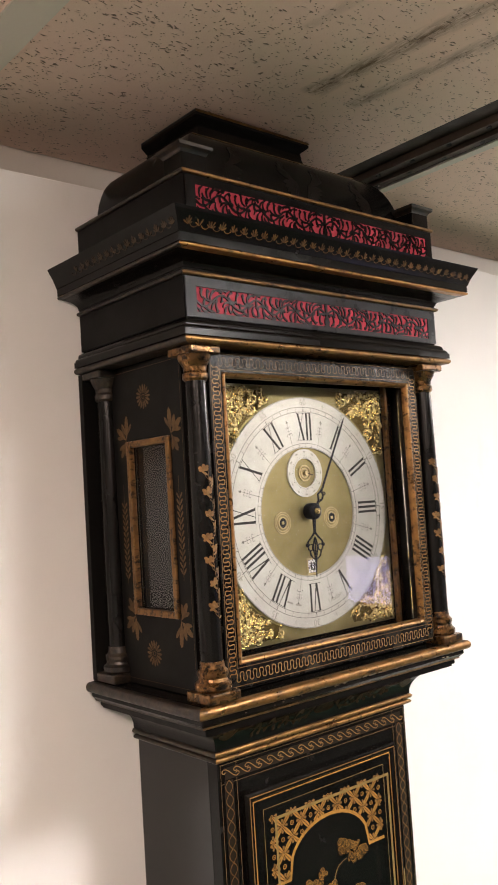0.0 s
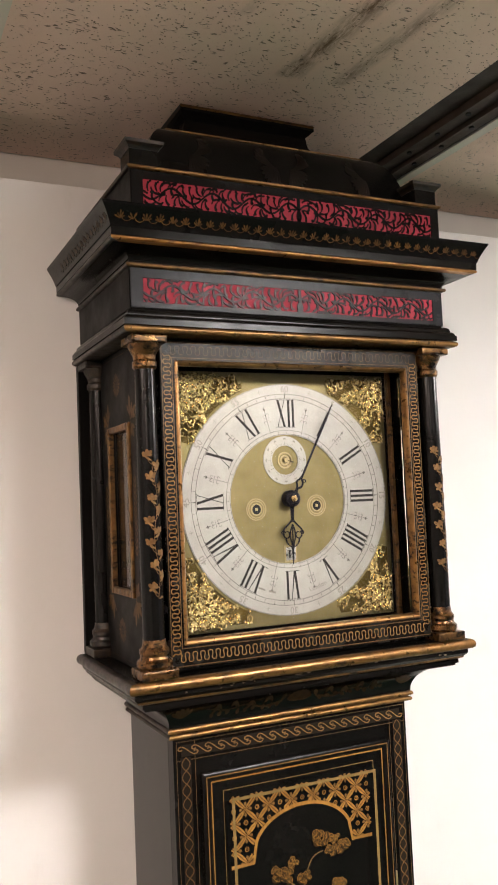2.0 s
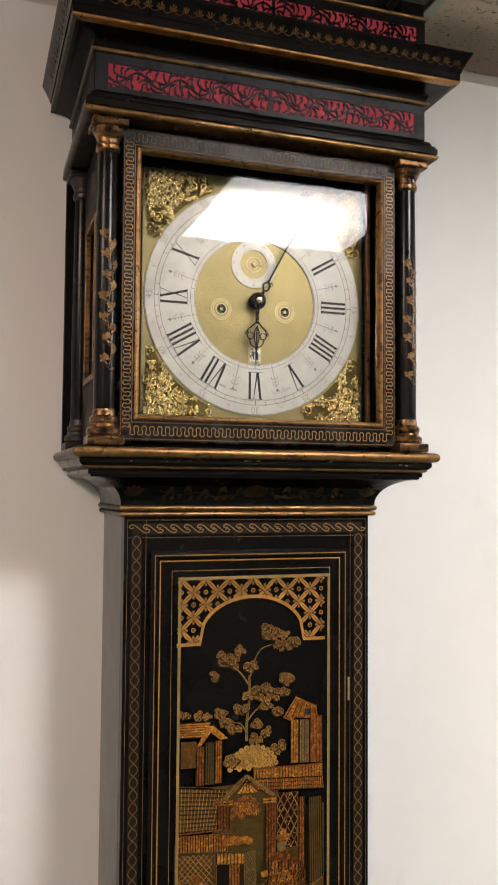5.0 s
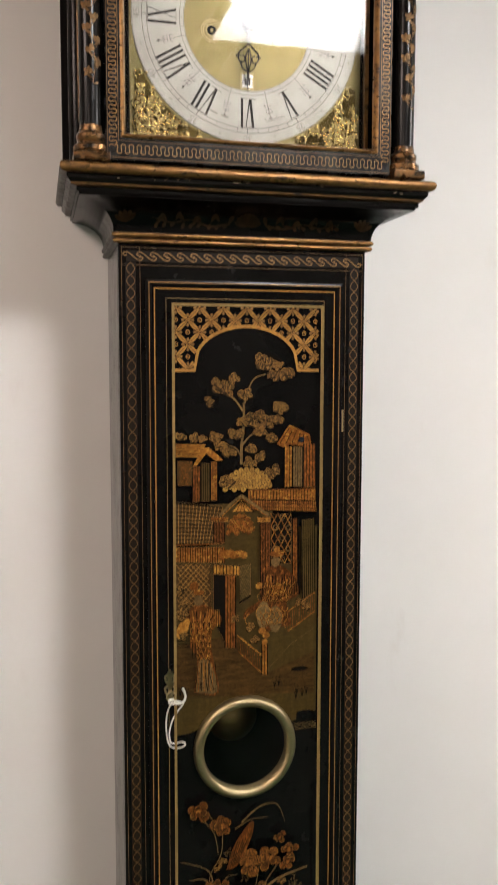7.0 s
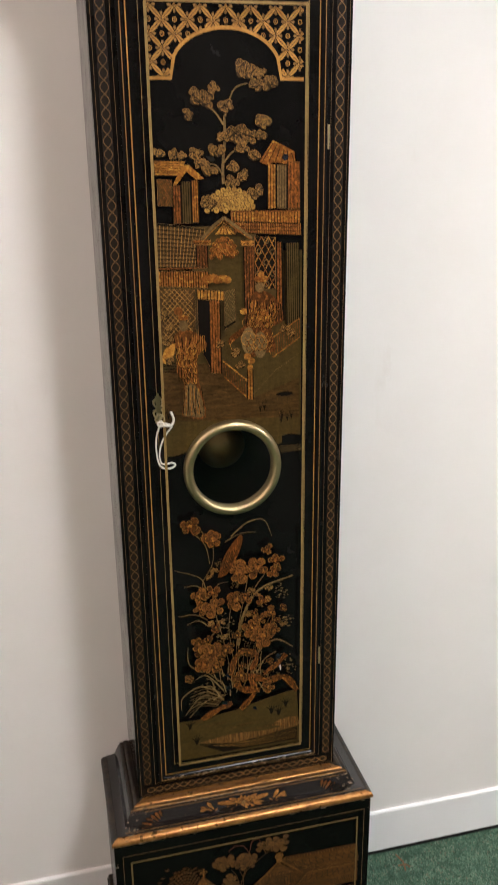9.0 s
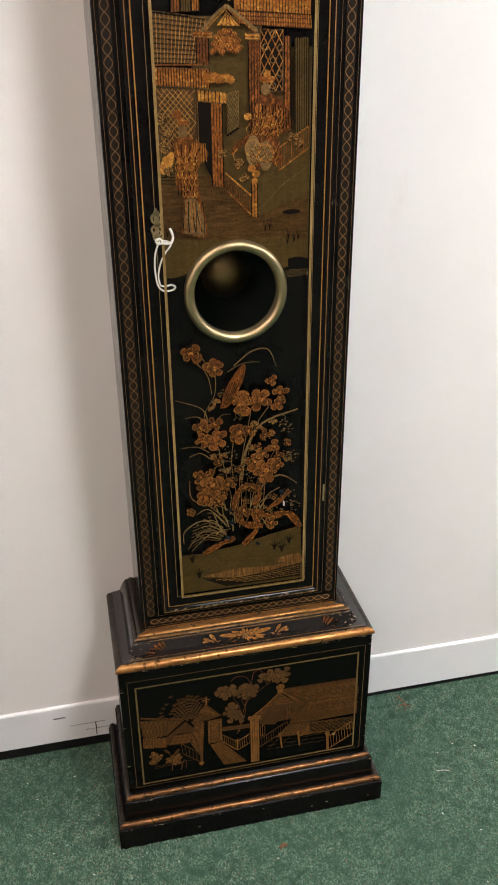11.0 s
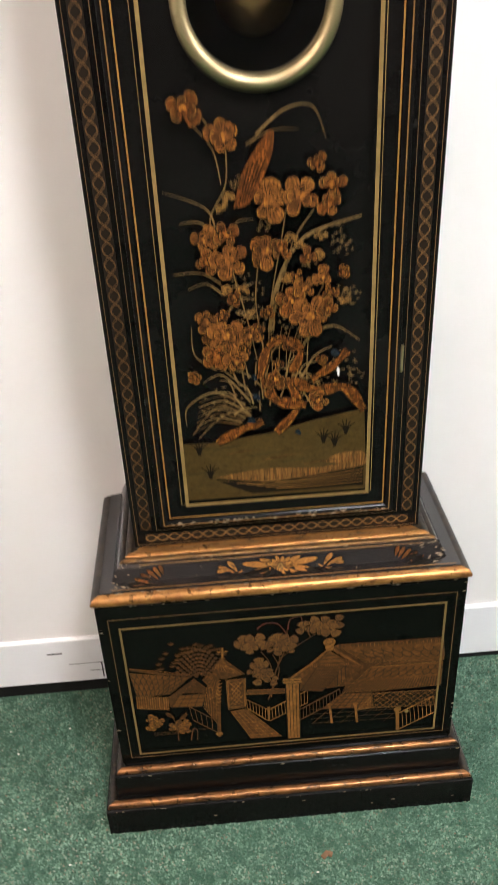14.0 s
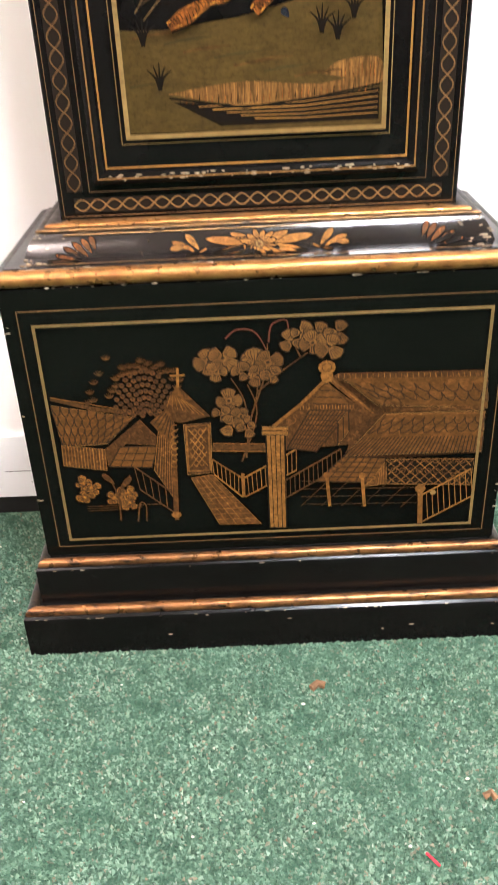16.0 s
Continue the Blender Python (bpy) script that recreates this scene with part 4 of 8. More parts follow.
def spiral(u, v, r0, r1, a0, turn, n=14):
    return [(u + (r0 + (r1 - r0) * i / n) * math.cos(radians(a0 + turn * i / n)), v + (r0 + (r1 - r0) * i / n) * math.sin(radians(a0 + turn * i / n))) for i in range(n + 1)]


def guilloche(pic, a, b, half, pitch, w, mat):
    """A chain of overlapping S scrolls between points a and b."""
    d = math.hypot(b[0] - a[0], b[1] - a[1])
    ex, ey = (b[0] - a[0]) / d, (b[1] - a[1]) / d
    pic.stroke([a, b], half * 2.5, BORDER_GROUND)
    n = max(1, round(d / pitch))
    p = d / n
    shape = smooth([(-0.42, 0.30), (-0.56, 0.10), (-0.74, 0.40), (-0.56, 0.90), (-0.25, 0.62), (0.25, -0.62), (0.56, -0.90), (0.74, -0.40), (0.56, -0.10), (0.42, -0.30)], 3)
    for i in range(n):
        s = p * (i + 0.5)
        pic.stroke([(a[0] + ex * (s + u * p) - ey * v * half, a[1] + ey * (s + u * p) + ex * v * half) for u, v in shape], w, mat)


def twist(pic, a, b, half, pitch, w, mat):
    """Two waved strands that cross, like a flat chain."""
    d = math.hypot(b[0] - a[0], b[1] - a[1])
    ex, ey = (b[0] - a[0]) / d, (b[1] - a[1]) / d
    pic.stroke([a, b], half * 2.6, BORDER_GROUND)
    loops = max(1, round(d / pitch))
    for sign in (-1, 1):
        pts = []
        for i in range(loops * 8 + 1):
            s, o = d * i / (loops * 8), sign * half * math.sin(math.pi * i / 8)
            pts.append((a[0] + ex * s - ey * o, a[1] + ey * s + ex * o))
        pic.stroke(pts, w, mat)


def meander(pic, a, b, half, pitch, w, mat):
    """A running border of narrow loops, like a row of open omegas."""
    d = math.hypot(b[0] - a[0], b[1] - a[1])
    ex, ey = (b[0] - a[0]) / d, (b[1] - a[1]) / d
    loops = max(1, round(d / pitch))
    pts = []
    for i in range(loops * 16 + 1):
        k = i / 16
        s = d * (k / loops) + pitch * 0.155 * math.sin(4 * math.pi * k)
        o = half * math.cos(2 * math.pi * k)
        pts.append((a[0] + ex * s - ey * o, a[1] + ey * s + ex * o))
    pic.stroke(pts, w, mat)


def rect_line(pic, x0, x1, z0, z1, w, mat):
    for a, b in (((x0 - w / 2, z0), (x1 + w / 2, z0)), ((x0 - w / 2, z1), (x1 + w / 2, z1)), ((x0, z0), (x0, z1)), ((x1, z0), (x1, z1))):
        pic.stroke([a, ((a[0] + b[0]) / 2, (a[1] + b[1]) / 2), b], w, mat)


def blossom(pic, c, r, petals=5, turn=0.0, mat=None, ink=None, lean=1.0):
    """A ragged flower: uneven russet petals, each edged and veined."""
    rng = random.Random(int(c[0] * 7 + c[1] * 13))
    for ring, reach, count in ((0, 1.0, petals), (1, 0.66, max(3, petals - 2))):
        for i in range(count):
            a = turn + 37 * ring + 360 * i / count + rng.uniform(-16, 16)
            k = r * reach * rng.uniform(0.75, 1.18)
            w = k * rng.uniform(0.62, 0.92) * (1.0 if petals > 3 else 1.15)
            pic.petal(c[0], c[1], k + 0.9, w + 1.6, a, ink or INK, None, 0.7)
            pic.petal(c[0], c[1], k, w, a, mat or RUST_PAINT, None, 0.7)
            co, si = math.cos(radians(a)), math.sin(radians(a))
            for b in (-0.30, -0.10, 0.10, 0.30):
                pic.stroke([(c[0] + k * t * co - w * b * m * si, c[1] + k * t * si + w * b * m * co) for t, m in ((0.35, 0.5), (0.68, 1.0), (0.90, 1.0))], 0.75 if r > 12 else 0.55, ink or INK, 0.3)
            rim = [(c[0] + k * t * co - w * b * si, c[1] + k * t * si + w * b * co) for t, b in ((0.62, -0.42), (0.86, -0.34), (0.97, 0.0), (0.86, 0.34), (0.62, 0.42))]
            pic.stroke(rim, 0.6, CLUMP_GOLD if mat is None or mat is RUST_PAINT else AMBER_PAINT)
    for i in range(3):
        a = rng.uniform(0, 6.28)
        pic.disc(c[0] + 0.12 * r * math.cos(a), c[1] + 0.12 * r * math.sin(a), r * 0.08 + 0.3, AMBER_PAINT, 6)


def shell_bloom(pic, c, r, petals, turn, mat, ink):
    """Broad fan-shaped petals side by side, each edged and ribbed like a shell."""
    rng = random.Random(int(c[0] * 3 + c[1] * 17))
    for i in range(petals):
        a = turn + 360 * i / petals + rng.uniform(-14, 14)
        k = r * rng.uniform(0.85, 1.15)
        w = k * rng.uniform(0.85, 1.05)
        pic.petal(c[0], c[1], k + 1.0, w + 2.0, a, ink, None, 0.72)
        pic.petal(c[0], c[1], k, w, a, mat, None, 0.72)
        co, si = math.cos(radians(a)), math.sin(radians(a))
        for b in (-0.34, -0.17, 0.0, 0.17, 0.34):
            pic.stroke([(c[0] + k * t * co - w * b * m * si, c[1] + k * t * si + w * b * m * co) for t, m in ((0.25, 0.45), (0.62, 1.0), (0.86, 1.05))], 0.7, ink, 0.4)
    pic.disc(c[0], c[1], r * 0.13, ink, 7)


def clump(pic, c, r, mat=None, n=9):
    """A tuft of foliage: overlapping lobed leaves with fans of gold strokes."""
    rng = random.Random(int(c[0] * 11 + c[1] * 5))
    for i in range(n + 3):
        a, d = rng.uniform(0, 2 * math.pi), r * math.sqrt(rng.random()) * 0.8
        x, y = c[0] + d * math.cos(a), c[1] + 0.75 * d * math.sin(a)
        k = r * rng.uniform(0.26, 0.38) + 0.8
        pic.disc(x, y, k + 0.7, INK, 9, 0.85)
        pic.disc(x, y, k, CLUMP_GROUND, 9, 0.85)
        turn = rng.uniform(-35, 35)
        for j in range(5):
            b = radians(turn + 15 + 150 * j / 4 + rng.uniform(-6, 6))
            pic.stroke([(x, y - k * 0.5), (x + k * 1.0 * math.cos(b), y - k * 0.5 + k * 1.3 * math.sin(b))], 0.62, mat or CLUMP_GOLD, 0.45)
        pic.ring(x, y, k * 0.95, 0.6, CLUMP_GOLD, 9, -10 + turn, 190 + turn)


def root(pic, pts, w):
    """A gnarled limb of the rock: a ribbed band with dark edges."""
    pts = smooth(list(pts), 7)
    rng = random.Random(int(w * 7 + pts[0][0] * 3))
    n = len(pts)
    width = [w * (0.82 + 0.22 * math.sin(i * 0.9 + w) + rng.uniform(-0.06, 0.06)) for i in range(n)]
    for mat, more in ((INK, 2.4), (RUST_PAINT, 0.0)):
        for i in range(n - 1):
            pic.stroke([pts[i], pts[i + 1]], width[i] + more, mat, width[i + 1] + more)
    for i in range(n - 1):
        (x0, y0), (x1, y1) = pts[i], pts[i + 1]
        d = math.hypot(x1 - x0, y1 - y0) or 1.0
        ex, ey = (x1 - x0) / d, (y1 - y0) / d
        for part_way in (0.0, 0.5):
            mx, my, k = x0 + (x1 - x0) * part_way, y0 + (y1 - y0) * part_way, width[i] * 0.5
            side = 1 if i % 5 < 3 else -1
            rib = [(mx - ey * o * k + ex * 1.6 * (1 - o * o), my + ex * o * k + ey * 1.6 * (1 - o * o)) for o in (side * 0.95, side * 0.55, side * 0.1, -side * 0.25)]
            pic.stroke(rib, 0.85, INK, 0.3)
        if i % 2 == 0:
            pic.stroke([(x0 - ey * 0.40 * width[i], y0 + ex * 0.40 * width[i]), (x1 - ey * 0.40 * width[i], y1 + ex * 0.40 * width[i])], 1.1, AMBER_PAINT)
        pic.stroke([(x0 + ey * 0.36 * width[i], y0 - ex * 0.36 * width[i]), (x1 + ey * 0.36 * width[i], y1 - ex * 0.36 * width[i])], 0.9, AMBER_PAINT if i % 3 else RUST_PAINT)


def fern(pic, c, r, mat=None):
    """A spray of tiny pale dabs."""
    rng = random.Random(int(c[0] * 5 + c[1] * 3))
    for i in range(16):
        a, d = rng.uniform(0, 6.28), r * math.sqrt(rng.random())
        x, y = c[0] + d * math.cos(a), c[1] + d * math.sin(a)
        for b in (30, 90, 150):
            pic.stroke([(x, y), (x + 2.2 * math.cos(radians(b)), y + 2.2 * math.sin(radians(b)))], 0.6, mat or LEAF_PAINT, 0.4)


CLUMP_GROUND = painted("dark_brown_foliage", (0.055, 0.026, 0.007), (0.028, 0.014, 0.004), 0.1, 0.5, 1.0, 0.4)
CLUMP_GOLD = painted("foliage_gold", (0.40, 0.21, 0.05), (0.22, 0.11, 0.028), 0.2, 0.42, 1.0, 0.3)


def scale_bush(pic, c, rx, ry, rows=6, ground=None, line=None):
    """A rounded bush of overlapping scalloped leaves."""
    for r in range(rows, 0, -1):
        k = r / rows
        n = 3 + 2 * r
        for i in range(n):
            a = math.pi * (i + 0.5 * (r % 2) + 0.25) / n
            x, y = c[0] + rx * k * math.cos(a), c[1] + ry * k * math.sin(a)
            rr = 0.62 * rx / rows
            pic.disc(x, y, rr, ground or RUST_PAINT, 9)
            pic.ring(x, y, rr, 0.75, line or AMBER_PAINT, 9, -10, 190)
            for b in (55, 90, 125):
                pic.stroke([(x, y - rr * 0.2), (x + 0.7 * rr * math.cos(radians(b)), y - rr * 0.2 + 0.8 * rr * math.sin(radians(b)))], 0.4, line or AMBER_PAINT)


def post(pic, q, n=3, mat=None):
    pic.quad(q, mat or RUST_PAINT)
    pic.hatch(q, n, 0.45, INK)


def rail(pic, q, n, mat=None):
    """A balustrade in a four-cornered field."""
    pic.stroke([q[0], q[1]], 1.5, mat or AMBER_PAINT)
    pic.stroke([q[3], q[2]], 1.7, mat or AMBER_PAINT)
    pic.hatch(q, n, 0.8, mat or RUST_PAINT)


def lattice(pic, q, n, m, mat, w=0.5):
    for i in range(-m, n + 1):
        pts = [(i / n, 0.0), ((i + m) / n, 1.0)]
        for flip in (0, 1):
            seg = []
            for k in range(9):
                s, t = pts[0][0] + (pts[1][0] - pts[0][0]) * k / 8, k / 8
                if -1e-6 <= s <= 1 + 1e-6:
                    seg.append(blend(q, 1 - s if flip else s, t))
            if len(seg) > 1:
                pic.stroke(seg, w, mat)


BORDER_GROUND = painted("border_ground", (0.010, 0.0055, 0.003), (0.006, 0.0035, 0.002), 0.0, 0.45)
BORDER_GOLD = painted("border_gold", (0.34, 0.20, 0.075), (0.19, 0.105, 0.04), 0.2, 0.42, 0.5, 0.35)
BORDER_BROWN = painted("border_brown_gold", (0.22, 0.125, 0.048), (0.11, 0.06, 0.024), 0.2, 0.42, 1.0, 0.45)
GOLD_DARKER = painted("brownish_gold_paint", (0.30, 0.16, 0.05), (0.16, 0.08, 0.026), 0.3, 0.4, 0.5, 0.4)


# ---- trunk front and door
trunk_front = bpy.data.objects["trunk_front"]
trunk_door = bpy.data.objects["trunk_door"]
pic = Picture(trunk_front, on_front(TF))
X0, X1 = (TX - TH) * 1000, (TX + TH) * 1000
for a, low in ((X0 + 4.0, 411.5), (X0 + 27.5, 431), (X1 - 4.0, 411.5), (X1 - 27.5, 431)):
    pic.stroke([(a, low), (a, 1031), (a, 1652)], 0.65, DULL_LINE)
for z in (1651.0, 1629.0):
    pic.stroke([(X0 + 4, z), (X1 - 4, z)], 0.65, DULL_LINE)
pic.stroke([(X0 + 4, 411.5), (X1 - 4, 411.5)], 0.65, DULL_LINE)
pic.stroke([(X0 + 27.5, 431.3), (X1 - 27.5, 431.3)], 0.65, DULL_LINE)
twist(pic, (X0 + 15.5, 432), (X0 + 15.5, 1632), 5.2, 15.5, 1.15, BORDER_BROWN)
twist(pic, (X1 - 15.5, 432), (X1 - 15.5, 1632), 5.2, 15.5, 1.15, BORDER_BROWN)
guilloche(pic, (X0 + 10, 1640), (X1 - 10, 1640), 5.6, 18.0, 1.15, BORDER_GOLD)
twist(pic, (X0 + 13.5, 420.5), (X1 - 13.5, 420.5), 4.6, 13.5, 1.1, BORDER_GOLD)
pic.finish("gold_border", "dull gold twisted-ribbon border")



pic = Picture(trunk_door, on_front(0.0))
PX0, PX1, PZ0, PZ1 = -98.5, 103.0, 476.5, 1578.5
rect_line(pic, -120.5, 124.5, 451.0, 1599.5, 1.5, GOLD_LINE)
rect_line(pic, -105.5, 110.0, 469.0, 1587.0, 0.7, PALE_LINE)
# lattice corners over the round arch
OLIVE_DEEP = painted("deep_olive_paint", (0.055, 0.04, 0.012), (0.035, 0.025, 0.008), 0.1, 0.4, 1.0, 0.4)
BUSH_GOLD = painted("bush_gold_paint", (0.50, 0.29, 0.06), (0.26, 0.135, 0.028), 0.2, 0.42, 1.0, 0.4)
BANK_PAINT = painted("brown_gold_bank_paint", (0.21, 0.105, 0.028), (0.12, 0.055, 0.016), 0.15, 0.4, 0.6, 0.5, 0.55, (1.5, 1, 0.12))
ORNAMENT_DARK = painted("dark_brown_vein", (0.05, 0.022, 0.008), (0.03, 0.014, 0.006), 0.0, 0.45)


def arch_height(u):
    k = min(1.0, abs(u - 2.3) / 71.0)
    return 1501.0 + 51.0 * math.sqrt(max(0.0, 1 - k * k)) if k < 1 else 1493.0


def door_lattice():
    cell = 15.9

    def free(u, v):
        return PX0 + 1 < u < PX1 - 1 and arch_height(u) + 1 < v < PZ1 - 1
    for i in range(-9, 10):
        for j in range(-2, 8):
            u, v = 2.3 + i * cell, 1570.0 - j * cell + cell * 0.35
            if (i + j) % 2 == 0:
                for s in (-1, 1):
                    pts = [(u + s * cell * k / 12, v - cell * k / 12) for k in range(13)]
                    for k in range(12):
                        if free(*pts[k]) and free(*pts[k + 1]):
                            w0, w1 = (1.0 + 4.6 * math.sin(math.pi * m / 12) ** 0.8 for m in (k, k + 1))
                            pic.stroke([pts[k], pts[k + 1]], w0, GOLD_LINE, w1, 0.00013)
                            pic.stroke([pts[k], pts[k + 1]], 0.8, ORNAMENT_DARK, None, 0.00014)
            elif free(u - 3, v) and free(u + 3, v) and free(u, v - 3) and free(u, v + 3):
                pic.ring(u, v, 2.5, 1.0, GOLD_LINE, 12)
                pic.disc(u, v, 0.8, GOLD_LINE, 6)
            if (i + j) % 2:
                for a in (0, 90, 180, 270):
                    c, s = math.cos(radians(a)), math.sin(radians(a))
                    if free(u + 11.5 * c, v + 11.5 * s):
                        pic.petal(u + 12.5 * c, v + 12.5 * s, 5.5, 3.6, a + 180, GOLD_DARKER)
    arch = [(2.3 - 71 + 142 * k / 30, arch_height(2.3 - 71 + 142 * k / 30)) for k in range(1, 30)]
    arch = [(PX0, 1494.0), (2.3 - 71, 1494.0)] + [(u, v) for u, v in arch] + [(2.3 + 71, 1494.0), (PX1, 1494.0)]
    pic.stroke(arch, 4.2, GOLD_LINE)


door_lattice()


def door_garden():
    """Pavilions, a pine tree and a terrace on an olive ground."""
    # ground of the terrace, open round the window
    for k in range(50):
        a, b = PX0 + (PX1 - PX0) * k / 50, PX0 + (PX1 - PX0) * (k + 1) / 50
        m = (a + b) / 2
        low = 1003 + 4 * math.sin(m * 0.09) + (10 if m > 75 else 0)
        if abs(m - LENS_X * 1000) < 69:
            low = max(low, LENS_Z * 1000 + math.sqrt(70.5 ** 2 - (m - LENS_X * 1000) ** 2))
        high = 1240 + (75 if -50 < m < 40 else 40 if m > 0 else 10)
        pic.fill([(a, low), (b, low), (b, high), (a, high)], OLIVE_GROUND, 0.0001)
    pic.fill([(-97.0, 1124.0), (-12.0, 1134.0), (29.0, 1075.0), (100.0, 1101.0), (101.0, 1041.0), (21.0, 1047.0), (-29.0, 1047.0), (-97.0, 1054.0)], BROWN_GROUND)
    # far hill line above the round window
    pic.hatch([(65.0, 989.0), (104.0, 991.0), (103.0, 999.0), (64.0, 999.0)], 5, 0.5, LEAF_PAINT, True)
    # pine tree
    pic.curve([(-5.0, 1368.0), (-5.0, 1392.0), (-2.0, 1422.0), (-2.0, 1451.0)], 4.0, LEAF_PAINT, 2.8)
    pic.curve([(-3.0, 1440.0), (-16.0, 1457.0), (-30.0, 1463.0)], 2.6, LEAF_PAINT, 1.2)
    pic.curve([(-1.0, 1450.0), (6.0, 1472.0), (14.0, 1484.0), (29.0, 1489.0)], 2.4, LEAF_PAINT, 1.0)
    pic.curve([(-4.0, 1394.0), (8.0, 1407.0), (30.0, 1420.0)], 2.4, LEAF_PAINT, 1.0)
    pic.curve([(-5.0, 1378.0), (-14.0, 1391.0), (-28.0, 1393.0)], 2.2, LEAF_PAINT, 1.0)
    for c, r in (((-30.0, 1468.0), 15), ((-50.0, 1452.0), 8), ((-16.0, 1483.0), 8), ((-39.0, 1476.0), 9), ((1.0, 1462.0), 10), ((27.0, 1506.0), 14), ((41.0, 1486.0), 11), ((55.0, 1490.0), 12), ((44.0, 1501.0), 9), ((16.0, 1429.0), 15), ((29.0, 1425.0), 12), ((49.0, 1443.0), 11), ((45.0, 1426.0), 8), ((-5.0, 1424.0), 8), ((-14.0, 1409.0), 11), ((-40.0, 1406.0), 9), ((-33.0, 1393.0), 9), ((-22.0, 1385.0), 9), ((7.0, 1388.0), 10), ((35.0, 1403.0), 9), ((20.0, 1412.0), 9), ((7.0, 1372.0), 10), ((22.0, 1377.0), 9), ((38.0, 1357.0), 11), ((-87.0, 1408.0), 8), ((-69.0, 1405.0), 7), ((-58.0, 1403.0), 6)):
        clump(pic, c, r, None, 6)
    scale_bush(pic, (3.0, 1334.0), 31, 27, 5, BUSH_GOLD, ORNAMENT_DARK)
    clump(pic, (-26.0, 1345.0), 11)
    # pavilion beside the left edge
    q = [(-95.0, 1380.0), (-63.0, 1379.0), (-54.0, 1397.0), (-95.0, 1398.0)]
    pic.quad(q, AMBER_PAINT); pic.hatch(q, 6, 0.5, INK, True)
    pic.fill([(-72.0, 1368.0), (-58.0, 1392.0), (-50.0, 1392.0), (-31.0, 1375.0), (-41.0, 1374.0), (-54.0, 1384.0), (-67.0, 1368.0)], AMBER_PAINT)
    q = [(-92.0, 1343.0), (-73.0, 1342.0), (-73.0, 1374.0), (-92.0, 1375.0)]
    pic.quad(q, OLIVE_GROUND); lattice(pic, q, 7, 7, RUST_PAINT, 0.6)
    post(pic, [(-73.0, 1320.0), (-62.0, 1320.0), (-62.0, 1367.0), (-72.0, 1368.0)], 3)
    post(pic, [(-48.0, 1321.0), (-39.0, 1321.0), (-39.0, 1373.0), (-48.0, 1373.0)], 3, AMBER_PAINT)
    pic.quad([(-61.0, 1321.0), (-49.0, 1320.0), (-49.0, 1371.0), (-61.0, 1372.0)], OLIVE_GROUND)
    pic.hatch([(-61.0, 1321.0), (-49.0, 1320.0), (-49.0, 1371.0), (-61.0, 1372.0)], 4, 0.5, INK)
    # pavilion beside the right edge
    pic.fill([(43.0, 1395.0), (61.0, 1421.0), (90.0, 1407.0), (92.0, 1390.0), (61.0, 1394.0), (55.0, 1389.0)], AMBER_PAINT)
    pic.hatch([(47.0, 1395.0), (90.0, 1394.0), (86.0, 1405.0), (61.0, 1417.0)], 5, 0.6, INK)
    pic.disc(*(78.0, 1400.0), 4.5, BLUE_CHIP, 7)
    post(pic, [(54.0, 1336.0), (65.0, 1336.0), (65.0, 1391.0), (54.0, 1391.0)], 3, AMBER_PAINT)
    post(pic, [(81.0, 1335.0), (99.0, 1334.0), (98.0, 1394.0), (81.0, 1394.0)], 4)
    pic.quad([(66.0, 1336.0), (80.0, 1335.0), (80.0, 1390.0), (66.0, 1391.0)], LEAF_PAINT)
    pic.hatch([(66.0, 1336.0), (80.0, 1335.0), (80.0, 1390.0), (66.0, 1391.0)], 4, 0.4, INK)
    # tiled wall coping behind the gate
    q = [(3.0, 1321.0), (99.0, 1315.0), (99.0, 1332.0), (3.0, 1334.0)]
    pic.quad(q, AMBER_PAINT); pic.hatch(q, 24, 0.5, INK); pic.stroke([(3.0, 1333.0), (99.0, 1332.0)], 1.8, RUST_PAINT)
    q = [(7.0, 1306.0), (100.0, 1300.0), (99.0, 1315.0), (7.0, 1320.0)]
    pic.quad(q, RUST_PAINT); pic.hatch(q, 30, 0.6, AMBER_PAINT); pic.hatch(q, 3, 0.5, INK, True)
    # tiled roof
    q = [(-96.0, 1265.0), (-43.0, 1263.0), (-32.0, 1311.0), (-96.0, 1319.0)]
    pic.quad(q, BROWN_GROUND); pic.hatch(q, 13, 0.9, CLUMP_GOLD); pic.hatch(q, 10, 0.8, INK, True); pic.hatch(q, 10, 0.5, LEAF_PAINT, True, 0.04, 1.04)
    q = [(-96.0, 1240.0), (-29.0, 1235.0), (-29.0, 1257.0), (-96.0, 1260.0)]
    pic.quad(q, AMBER_PAINT); pic.hatch(q, 20, 0.6, INK); pic.stroke([(-96.0, 1263.0), (-32.0, 1262.0)], 1.6, RUST_PAINT)
    for k in range(7):
        pic.disc(*(-116.0 + 0.290 * (290 + 17 * k) + 0.000 * (295 - 3 * (k % 3)), 1338.0 + -0.020 * (290 + 17 * k) + -0.290 * (295 - 3 * (k % 3))), 6.5 - 0.25 * k, AMBER_PAINT, 9)
        pic.ring(*(-116.0 + 0.290 * (290 + 17 * k) + 0.000 * (295 - 3 * (k % 3)), 1338.0 + -0.020 * (290 + 17 * k) + -0.290 * (295 - 3 * (k % 3))), 6.0 - 0.25 * k, 0.4, RUST_PAINT, 9)
    # gate with gable
    pic.curve([(-37.0, 1299.0), (-21.0, 1315.0), (-6.0, 1326.0)], 3.6, LEAF_PAINT); pic.curve([(-6.0, 1326.0), (11.0, 1314.0), (32.0, 1298.0)], 3.6, LEAF_PAINT)
